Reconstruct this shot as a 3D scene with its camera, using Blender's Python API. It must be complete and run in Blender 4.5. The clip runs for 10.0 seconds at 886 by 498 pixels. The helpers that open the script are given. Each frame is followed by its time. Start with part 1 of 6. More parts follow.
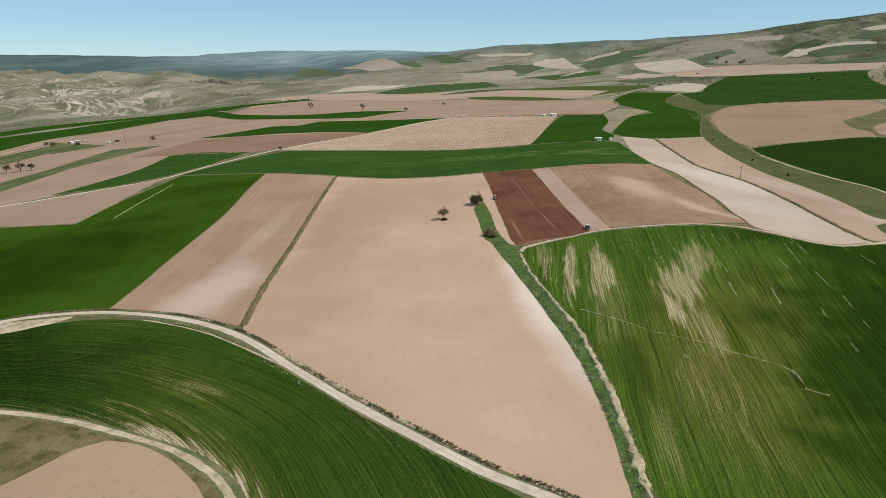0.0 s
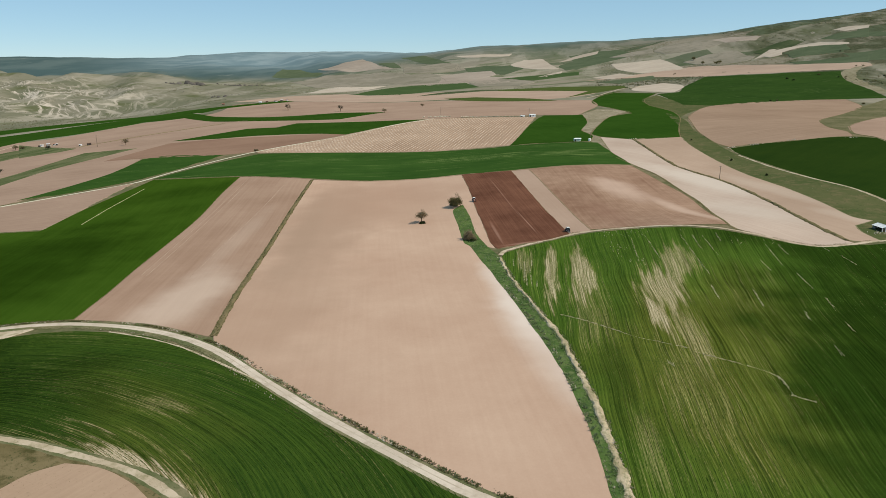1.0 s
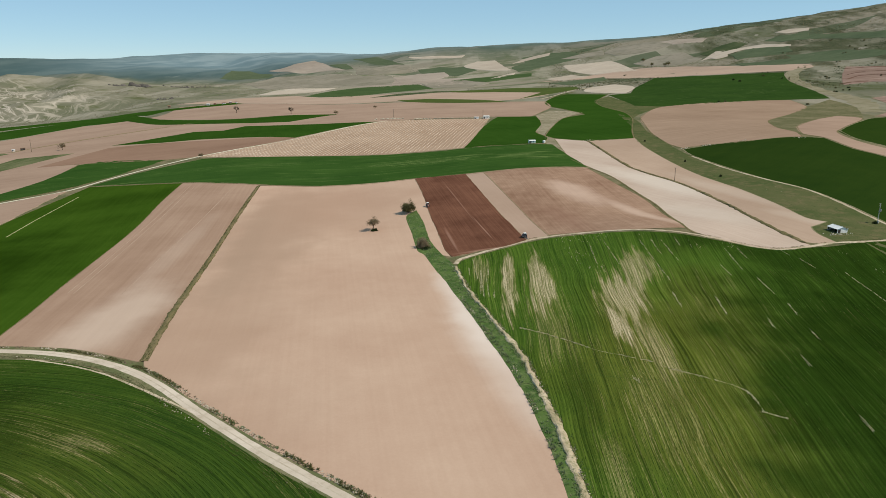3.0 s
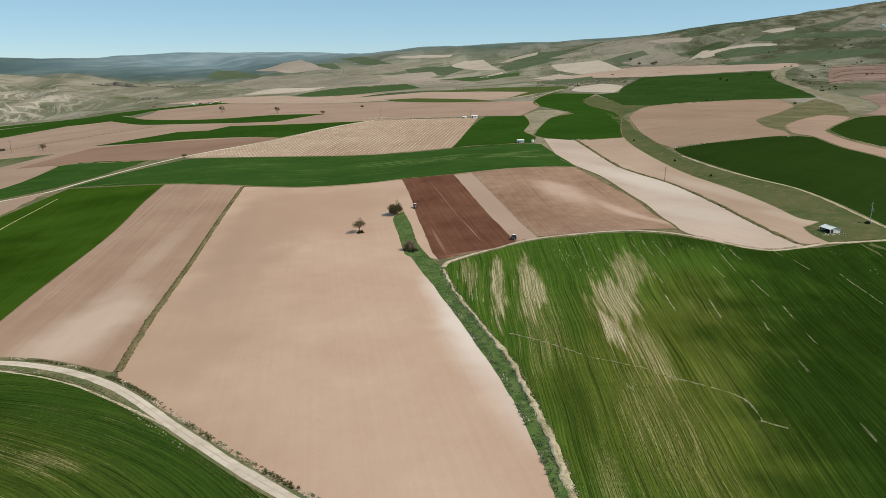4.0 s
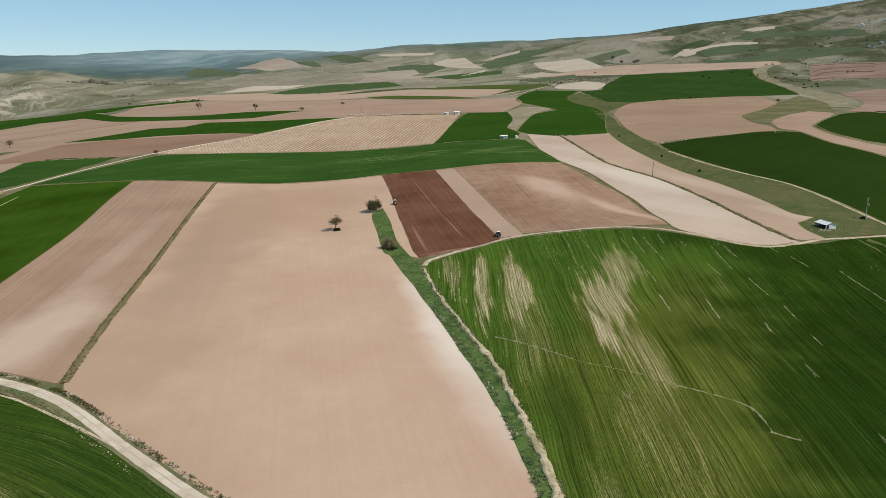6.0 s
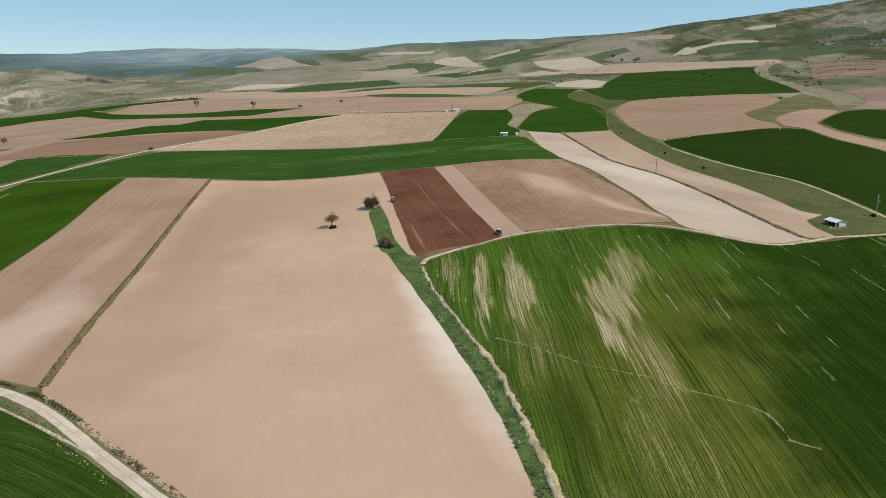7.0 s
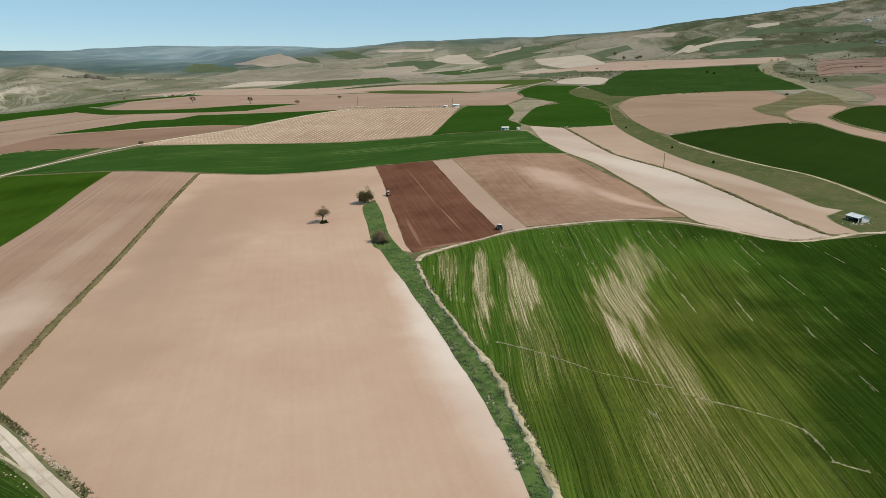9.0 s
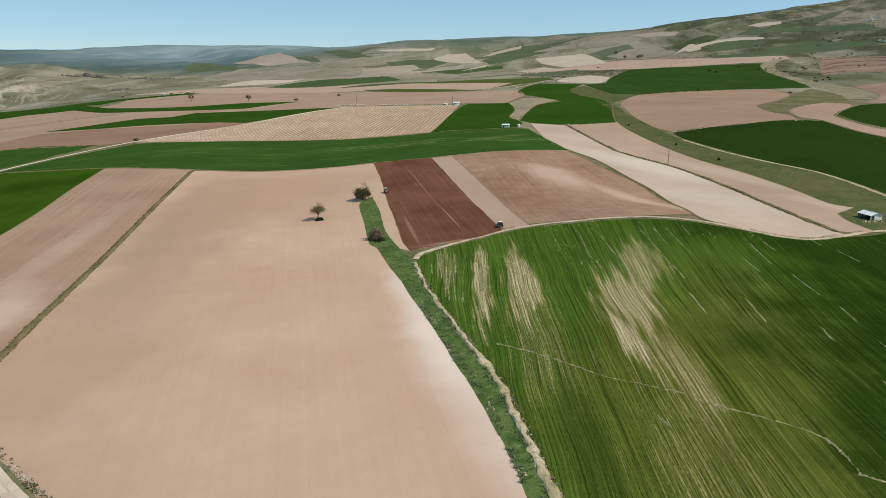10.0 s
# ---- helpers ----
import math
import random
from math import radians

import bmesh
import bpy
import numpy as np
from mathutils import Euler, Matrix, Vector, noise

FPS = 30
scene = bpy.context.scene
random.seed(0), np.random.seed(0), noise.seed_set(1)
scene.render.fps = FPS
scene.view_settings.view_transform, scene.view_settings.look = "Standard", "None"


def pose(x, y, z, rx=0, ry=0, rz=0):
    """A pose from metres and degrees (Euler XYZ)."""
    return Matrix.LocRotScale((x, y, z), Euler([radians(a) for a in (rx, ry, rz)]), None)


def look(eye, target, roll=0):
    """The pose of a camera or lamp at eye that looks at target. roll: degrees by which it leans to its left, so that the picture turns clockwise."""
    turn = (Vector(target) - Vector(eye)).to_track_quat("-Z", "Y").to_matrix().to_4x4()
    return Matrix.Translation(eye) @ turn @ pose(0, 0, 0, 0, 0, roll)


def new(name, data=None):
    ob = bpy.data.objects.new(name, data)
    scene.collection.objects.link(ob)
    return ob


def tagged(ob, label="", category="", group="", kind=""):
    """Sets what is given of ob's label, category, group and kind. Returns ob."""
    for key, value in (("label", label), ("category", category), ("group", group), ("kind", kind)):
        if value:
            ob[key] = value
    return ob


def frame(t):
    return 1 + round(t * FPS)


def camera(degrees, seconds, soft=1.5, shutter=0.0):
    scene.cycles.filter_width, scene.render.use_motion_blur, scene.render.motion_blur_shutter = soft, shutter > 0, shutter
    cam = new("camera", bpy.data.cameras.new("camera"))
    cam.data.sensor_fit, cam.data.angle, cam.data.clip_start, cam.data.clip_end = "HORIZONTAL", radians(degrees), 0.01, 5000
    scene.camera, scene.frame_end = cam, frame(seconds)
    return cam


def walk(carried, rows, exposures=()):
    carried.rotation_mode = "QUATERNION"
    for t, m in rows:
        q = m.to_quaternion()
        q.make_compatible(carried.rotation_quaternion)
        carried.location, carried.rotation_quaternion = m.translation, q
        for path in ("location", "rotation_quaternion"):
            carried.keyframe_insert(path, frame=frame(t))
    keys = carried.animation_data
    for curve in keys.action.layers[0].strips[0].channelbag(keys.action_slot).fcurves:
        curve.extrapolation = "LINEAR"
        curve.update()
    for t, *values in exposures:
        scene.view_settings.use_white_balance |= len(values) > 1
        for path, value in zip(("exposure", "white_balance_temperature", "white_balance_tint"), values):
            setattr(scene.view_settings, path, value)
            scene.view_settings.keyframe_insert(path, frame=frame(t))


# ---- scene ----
from mathutils import geometry

cam = camera(66.0, 10.0, soft=0.8)
PATH = [
    (0.0, 0.0, 0.0, 100.0, 74.403, 0.0, -0.0),
    (0.5, 0.68, 4.0, 99.76, 74.446, 0.075, -0.651),
    (1.0, 1.33, 7.91, 99.58, 74.486, 0.102, -1.705),
    (1.5, 1.93, 11.98, 99.37, 74.533, 0.091, -2.757),
    (2.0, 2.53, 16.06, 99.26, 74.568, 0.084, -3.809),
    (2.5, 3.16, 20.18, 99.08, 74.596, 0.06, -4.747),
    (3.0, 3.8, 24.29, 98.96, 74.599, 0.046, -5.485),
    (4.5, 6.01, 36.73, 97.23, 74.56, 0.04, -6.921),
    (5.0, 6.81, 40.98, 95.79, 74.568, 0.016, -7.462),
    (5.5, 7.57, 45.51, 94.12, 74.544, -0.036, -7.852),
    (7.0, 10.04, 59.5, 89.19, 74.452, -0.137, -7.93),
    (7.5, 11.07, 64.22, 87.5, 74.433, -0.162, -7.899),
    (8.0, 12.06, 69.0, 85.73, 74.402, -0.231, -7.876),
    (8.5, 13.24, 73.88, 83.99, 74.41, -0.238, -7.86),
    (9.0, 14.2, 78.65, 82.23, 74.396, -0.286, -7.866),
    (9.5, 15.27, 83.5, 80.45, 74.391, -0.304, -7.842),
    (10.0, 16.24, 88.13, 78.65, 74.39, -0.332, -7.826),
]
walk(cam, [(t, pose(*p)) for t, *p in PATH])

# ---- daylight ----
SUN_EL, SUN_AZ = 50.0, 108.0  # height above the horizon; compass bearing, 0 is +y, 90 is +x
world = bpy.data.worlds.new("sky")
scene.world = world
world.use_nodes = True
wn = world.node_tree.nodes
sky = wn.new("ShaderNodeTexSky")
sky.sky_type, sky.sun_disc = "NISHITA", False
sky.sun_elevation, sky.sun_rotation = radians(SUN_EL), radians(SUN_AZ)
sky.altitude, sky.air_density, sky.dust_density, sky.ozone_density = 1500, 0.7, 0.0, 3.0
blue = wn.new("ShaderNodeMix")  # the clear upland air, a little bluer
blue.data_type, blue.blend_type = "RGBA", "MULTIPLY"
blue.inputs[0].default_value, blue.inputs[7].default_value = 1.0, (1.07, 1.06, 1.0, 1)
world.node_tree.links.new(sky.outputs["Color"], blue.inputs[6])
wn["Background"].inputs["Strength"].default_value = 0.106
clear = wn.new("ShaderNodeMix")  # even light blue of a dry noon
clear.data_type = "RGBA"
clear.inputs[0].default_value, clear.inputs[7].default_value = 0.56, (3.15, 5.5, 6.9, 1)
world.node_tree.links.new(blue.outputs[2], clear.inputs[6])
world.node_tree.links.new(clear.outputs[2], wn["Background"].inputs["Color"])
sun = new("sun", bpy.data.lights.new("sun", "SUN"))
sun.data.energy, sun.data.angle, sun.data.color = 3.95, radians(0.53), (1.0, 0.888, 0.725)
away = Vector((math.sin(radians(SUN_AZ)) * math.cos(radians(SUN_EL)), math.cos(radians(SUN_AZ)) * math.cos(radians(SUN_EL)), math.sin(radians(SUN_EL))))
sun.matrix_world = look(away * 400, (0, 0, 0))
scene.view_settings.exposure = 0.0


# ---- materials ----
class Nodes:
    """Short hand for a node material."""

    def __init__(self, name, rough=0.9, gloss=0.2):
        self.mat = bpy.data.materials.new(name)
        self.mat.use_nodes = True
        self.tree = self.mat.node_tree
        self.bsdf = self.tree.nodes["Principled BSDF"]
        self.bsdf.inputs["Roughness"].default_value = rough
        self.bsdf.inputs["Specular IOR Level"].default_value = gloss
        self.place = self.node("ShaderNodeTexCoord").outputs["Object"]

    def node(self, kind):
        return self.tree.nodes.new(kind)

    def put(self, value, socket):
        if isinstance(value, bpy.types.NodeSocket):
            self.tree.links.new(value, socket)
        elif isinstance(value, (tuple, list)) and len(value) == 3 and socket.type == "RGBA":
            socket.default_value = (*value, 1)
        else:
            socket.default_value = value

    def math(self, op, a, b=0.0, clamp=False):
        n = self.node("ShaderNodeMath")
        n.operation, n.use_clamp = op, clamp
        self.put(a, n.inputs[0]), self.put(b, n.inputs[1])
        return n.outputs[0]

    def turned(self, angle, sx, sy, vector=None):
        """Coordinates whose x runs along the given angle, shrunk by sx along it and by sy across."""
        a = self.node("ShaderNodeVectorRotate")
        a.rotation_type = "Z_AXIS"
        a.inputs["Angle"].default_value = radians(-angle)
        self.put(vector or self.place, a.inputs["Vector"])
        m = self.node("ShaderNodeMapping")
        m.inputs["Scale"].default_value = (1 / sx, 1 / sy, 1 / max(sx, sy))
        self.put(a.outputs[0], m.inputs["Vector"])
        return m.outputs[0]

    def noise(self, size=1.0, detail=4.0, vector=None, rough=0.55):
        n = self.node("ShaderNodeTexNoise")
        n.inputs["Scale"].default_value, n.inputs["Detail"].default_value, n.inputs["Roughness"].default_value = 1 / size, detail, rough
        self.put(vector or self.place, n.inputs["Vector"])
        return n.outputs["Fac"]

    def step(self, v, low, high):
        n = self.node("ShaderNodeMapRange")
        n.interpolation_type = "SMOOTHSTEP"
        self.put(v, n.inputs["Value"])
        n.inputs["From Min"].default_value, n.inputs["From Max"].default_value = low, high
        return n.outputs["Result"]

    def mix(self, fac, a, b):
        n = self.node("ShaderNodeMix")
        n.data_type = "RGBA"
        self.put(fac, n.inputs[0]), self.put(a, n.inputs[6]), self.put(b, n.inputs[7])
        return n.outputs[2]

    def blob(self, x, y, along, across, angle, ragged=0.5, grain=8.0, fringe=None):
        """A ragged oval patch of the ground, 1 in its middle."""
        shift = self.node("ShaderNodeMapping")
        shift.inputs["Location"].default_value = (-x, -y, 0)
        self.put(self.place, shift.inputs["Vector"])
        flat = self.node("ShaderNodeVectorMath")
        flat.operation = "MULTIPLY"
        flat.inputs[1].default_value = (1, 1, 0)
        self.put(shift.outputs[0], flat.inputs[0])
        v = self.turned(angle, along, across, flat.outputs[0])
        n = self.node("ShaderNodeVectorMath")
        n.operation = "LENGTH"
        self.put(v, n.inputs[0])
        d = self.math("ADD", n.outputs["Value"], self.math("MULTIPLY", self.math("SUBTRACT", fringe if fringe is not None else self.noise(grain, 4), 0.5), ragged * 2))
        return self.math("SUBTRACT", 1.0, self.step(d, 0.25, 1.0))

    def done(self, colour, bump=None, strength=0.3, distance=0.1):
        self.put(colour, self.bsdf.inputs["Base Color"])
        if bump is not None:
            b = self.node("ShaderNodeBump")
            b.inputs["Strength"].default_value, b.inputs["Distance"].default_value = strength, distance
            self.put(bump, b.inputs["Height"])
            self.put(b.outputs[0], self.bsdf.inputs["Normal"])
        return self.mat


def soil(name, dark, light, angle, row=1.6, lines=0.35, washes=(), pale=(0.62, 0.50, 0.40), size=60.0, mottle=0.25):
    """Tilled earth: broad tints, fine clods, tillage lines along an angle, pale washed patches."""
    m = Nodes(name, 0.95, 0.0)
    broad = m.noise(size, 3)
    streak = m.noise(1, 3, m.turned(angle, 90, row))
    wide = m.noise(1, 2, m.turned(angle, 160, row * 6))
    clod = m.noise(0.9, 5, rough=0.7)
    fac = m.math("ADD", m.math("MULTIPLY", m.math("SUBTRACT", broad, 0.5), 1.7), 0.5)
    fac = m.math("ADD", fac, m.math("MULTIPLY", m.math("SUBTRACT", streak, 0.5), lines * 2.7))
    fac = m.math("ADD", fac, m.math("MULTIPLY", m.math("SUBTRACT", wide, 0.5), lines * 0.9))
    fac = m.math("ADD", fac, m.math("MULTIPLY", m.math("SUBTRACT", m.noise(size / 9, 5, rough=0.65), 0.5), mottle * 2))
    fac = m.math("ADD", fac, m.math("MULTIPLY", m.math("SUBTRACT", clod, 0.5), 0.5), True)
    c = m.mix(fac, dark, light)
    for w in washes:
        c = m.mix(m.math("MULTIPLY", m.blob(*w[:5], 0.35, 26.0), w[5]), c, w[6] if len(w) > 6 else pale)
    return m.done(c, m.math("ADD", streak, clod), 0.3, 0.1)


def crop(name, dark, light, angle, row=1.2, lines=0.5, straw=(0.42, 0.34, 0.19), sparse=0.0, dry=(), deep=(), fine=0.35):
    """A close stand of young wheat: drill lines along an angle, thin spots, and paler drill lines on worn patches."""
    m = Nodes(name, 0.9, 0.0)
    broad, patch = m.noise(70, 3), m.noise(16, 4, rough=0.6)
    streak = m.noise(1, 3, m.turned(angle, 45, row), 0.6)
    wide = m.noise(1, 2, m.turned(angle, 110, row * 5))
    leaf = m.noise(0.5, 4, rough=0.75)
    fac = 0.45
    for v, k in ((broad, 1.1), (patch, 0.6), (streak, lines * 2), (wide, lines * 1.5), (leaf, fine * 2)):
        fac = m.math("ADD", fac, m.math("MULTIPLY", m.math("SUBTRACT", v, 0.5), k), v is leaf)
    c = m.mix(fac, dark, light)
    for o in deep:
        c = m.mix(m.math("MULTIPLY", m.blob(*o[:5], 0.5, 30.0), o[5]), c, m.mix(fac, tuple(v * 0.45 for v in dark), tuple(v * 0.95 for v in dark)))
    if sparse:
        comb = m.noise(1, 2, m.turned(angle, 75, row * 0.8), 0.55)
        bare = m.math("MULTIPLY", m.step(m.noise(1, 3, m.turned(angle, 90, 16)), 0.42, 0.8), sparse * 0.6)
        for d in dry:
            bare = m.math("MAXIMUM", bare, m.math("MULTIPLY", m.blob(*d[:5], 0.6, 14.0), d[5]))
        shown = m.math("MULTIPLY", m.math("SUBTRACT", comb, m.math("SUBTRACT", 0.66, m.math("MULTIPLY", bare, 0.14))), 7.0, True)
        c = m.mix(m.math("MULTIPLY", shown, 0.8), c, straw)
    return m.done(c, m.math("ADD", streak, leaf), 0.5, 0.25)


def wheat(name, dark, light, straw, fan=None, ring=None, dry=(), olive=(), deep=(), lean=0.0, bright=(), olive_tint=(0.116, 0.132, 0.022)):
    """Thin young wheat in long drilled rows that fan out from a far point or run round a hill; straw shows where it failed."""
    m = Nodes(name, 0.9, 0.0)
    sub = m.node("ShaderNodeVectorMath")
    sub.operation = "SUBTRACT"
    sub.inputs[1].default_value = (*(fan or ring), 0)
    m.put(m.place, sub.inputs[0])
    axes = m.node("ShaderNodeSeparateXYZ")
    m.put(sub.outputs[0], axes.inputs[0])
    turn = m.math("ARCTAN2", axes.outputs[0], axes.outputs[1])
    out = m.math("SQRT", m.math("ADD", m.math("MULTIPLY", axes.outputs[0], axes.outputs[0]), m.math("MULTIPLY", axes.outputs[1], axes.outputs[1])))
    sway = m.math("MULTIPLY", m.noise(55, 1), 5.0)
    lay = m.node("ShaderNodeCombineXYZ")
    m.put(out if fan else m.math("MULTIPLY", turn, 140.0), lay.inputs[0])
    m.put(m.math("ADD", m.math("MULTIPLY", turn, 900.0) if fan else out, sway), lay.inputs[1])
    rows = lay.outputs[0]
    stripe = lambda long, wide, detail=2, rough=0.55: m.noise(1, detail, m.turned(0, long, wide, rows), rough)
    broad, leaf, clump = m.noise(70, 3), m.noise(0.55, 4, rough=0.75), m.noise(7, 4, rough=0.65)
    fine, mid, wide = stripe(60, 0.6), stripe(110, 2.1), stripe(170, 9.0)
    fac = 0.45
    for v, k in ((broad, 0.8), (fine, 2.4), (mid, 0.9), (wide, 0.55), (leaf, 0.7), (clump, 0.6)):
        fac = m.math("ADD", fac, m.math("MULTIPLY", m.math("SUBTRACT", v, 0.5), k), v is clump)
    c = m.mix(fac, dark, light)
    for o in olive:
        c = m.mix(m.math("MULTIPLY", m.blob(*o[:5], 0.5, 30.0), o[5]), c, m.mix(fac, tuple(v * 0.45 for v in olive_tint), olive_tint))
    for o in bright:
        c = m.mix(m.math("MULTIPLY", m.blob(*o[:5], 0.5, 30.0), o[5]), c, m.mix(fac, tuple(v * 0.9 for v in dark), tuple(v * 1.05 for v in light)))
    for o in deep:
        c = m.mix(m.math("MULTIPLY", m.blob(*o[:5], 0.5, 30.0), o[5]), c, m.mix(fac, tuple(v * 0.34 for v in dark), tuple(v * 0.80 for v in dark)))
    gap = m.math("MULTIPLY", m.step(stripe(75, 0.75), 0.55, 0.66), 0.58)
    fringe = stripe(38, 2.6, 3, 0.6)
    bare = m.math("MULTIPLY", m.step(stripe(80, 18), 0.40, 0.70), lean)
    for d in dry:
        bare = m.math("MAXIMUM", bare, m.math("MULTIPLY", m.blob(*d[:5], 0.75, 9.0, fringe), d[5]))
    for o in deep:  # where it stands thick no straw shows
        bare = m.math("MULTIPLY", bare, m.math("SUBTRACT", 1.0, m.math("MULTIPLY", m.blob(*o[:5], 0.5, 30.0), o[5] * 0.9)))
    spot = stripe(1.3, 0.5, 4, 0.7)
    comb = m.math("ADD", m.math("MULTIPLY", stripe(42, 0.42, 3, 0.65), 0.66), m.math("MULTIPLY", spot, 0.34))
    soft = m.math("SUBTRACT", comb, m.math("SUBTRACT", 0.60, m.math("MULTIPLY", bare, 0.185)))
    thin = m.mix(m.step(bare, 0.5, 1.0), tuple(v * w for v, w in zip(straw, (0.60, 0.60, 0.36))), straw)
    c = m.mix(m.math("MULTIPLY", m.step(bare, 0.45, 1.0), 0.42), c, tuple(v * w for v, w in zip(straw, (0.50, 0.44, 0.34))))
    shown = m.math("MULTIPLY", m.math("MULTIPLY", soft, 7.0, True), m.math("ADD", 0.56, m.math("MULTIPLY", bare, 0.35), True))
    c = m.mix(shown, c, m.mix(m.math("MULTIPLY", spot, 1.5, True), tuple(v * w for v, w in zip(straw, (0.40, 0.38, 0.26))), thin))
    c = m.mix(gap, c, m.mix(m.step(bare, 0.5, 1.0), tuple(v * 0.38 for v in dark), (0.14, 0.12, 0.05)))
    return m.done(c, m.math("ADD", fine, leaf), 0.5, 0.25)


def rough_ground(name, colours, size=22.0, speck=(0.55, 0.48, 0.38), specks=0.0, scrub=None):
    """Unploughed ground: grass, dry grass and bare spots at several scales."""
    m = Nodes(name, 0.95, 0.0)
    a, b, c = m.noise(size * 5, 4), m.noise(size, 5, rough=0.65), m.noise(size / 12, 5, rough=0.7)
    col = m.mix(m.step(a, 0.35, 0.65), colours[0], colours[1])
    col = m.mix(m.math("MULTIPLY", m.step(b, 0.45, 0.7), 0.8), col, colours[2])
    if specks:
        col = m.mix(m.math("MULTIPLY", m.step(c, 0.60, 0.72), specks), col, speck)
    if scrub:
        col = m.mix(m.math("MULTIPLY", m.step(m.noise(size / 5, 4), 0.6, 0.68), 0.8), col, scrub)
    return m.done(col, m.math("ADD", b, c), 0.6, size / 40)


PLAIN = {}


def plain(name, colour, rough=0.7, metal=0.0, vary=0.15, size=0.6, gloss=0.3):
    """A plain coat with slight stains."""
    if name not in PLAIN:
        m = Nodes(name, rough, gloss)
        m.bsdf.inputs["Metallic"].default_value = metal
        n = m.noise(size, 4)
        PLAIN[name] = m.done(m.mix(m.step(n, 0.3, 0.7), tuple(v * (1 - vary) for v in colour), tuple(min(1, v * (1 + vary)) for v in colour)), n, 0.1, 0.02)
    return PLAIN[name]


# dry patches of the two wheat fields: x, y, half length, half width, bearing of the length, strength
FAN, RING = (-60, -612), (-150, 90)
DRY_MAIN = ((95, 264, 38, 8, 82, 1.0), (99, 240, 66, 13, 80, 0.72), (106, 290, 58, 17, 79, 0.88), (124, 320, 48, 17, 78, 0.80), (61, 312, 78, 6.0, 80, 0.92), (75.5, 314, 78, 11.5, 79.5, 0.9),
    (70, 270, 80, 16, 81, 0.6), (86, 195, 85, 24, 79, 0.56), (110, 200, 70, 18, 77, 0.5), (60, 165, 40, 7, 80, 0.6), (53, 338, 46, 8, 82, 0.7), (138, 250, 110, 34, 77, 0.5))
DRY_FRONT = ((-122, 184, 70, 9, -16, 0.85), (-73, 160, 50, 12, -43, 1.15), (-52, 140, 34, 11, -58, 1.1), (-98, 172, 46, 8, -28, 0.95), (-84, 200, 34, 12, -32, 0.65), (-118, 212, 34, 10, -22, 0.7), (-140, 222, 46, 4, -20, 0.75), (-60, 150, 56, 17, -50, 0.7))
# where the wheat failed altogether: the ends of each streak
STREAKS = ((122.5, 367, 119, 332), (139, 359, 134, 306), (144.5, 357, 142, 336), (149, 355, 147, 330), (129, 294, 125, 274), (144, 284, 139, 265), (173, 304, 170, 284), (169, 272, 165, 258), (145.3, 225, 143.5, 218),
    (164, 320, 163, 307), (176, 340, 171, 311), (115, 368, 108.5, 332), (51, 358, 49, 326), (52.2, 340, 48.1, 300), (54, 333, 50.2, 300), (162, 247, 160, 238), (153, 259, 150, 250), (216, 304, 207, 262),
    (47.3, 342.6, 46, 332), (51.1, 328.3, 47.3, 306), (54.1, 310.4, 52.2, 299), (56.3, 340.6, 54.7, 330), (183, 342, 181, 327), (205, 340, 204.8, 329), (137.7, 186, 135.4, 177.5), (157, 357, 155, 345), (83, 217, 84.5, 213), (207, 326, 206.5, 312))
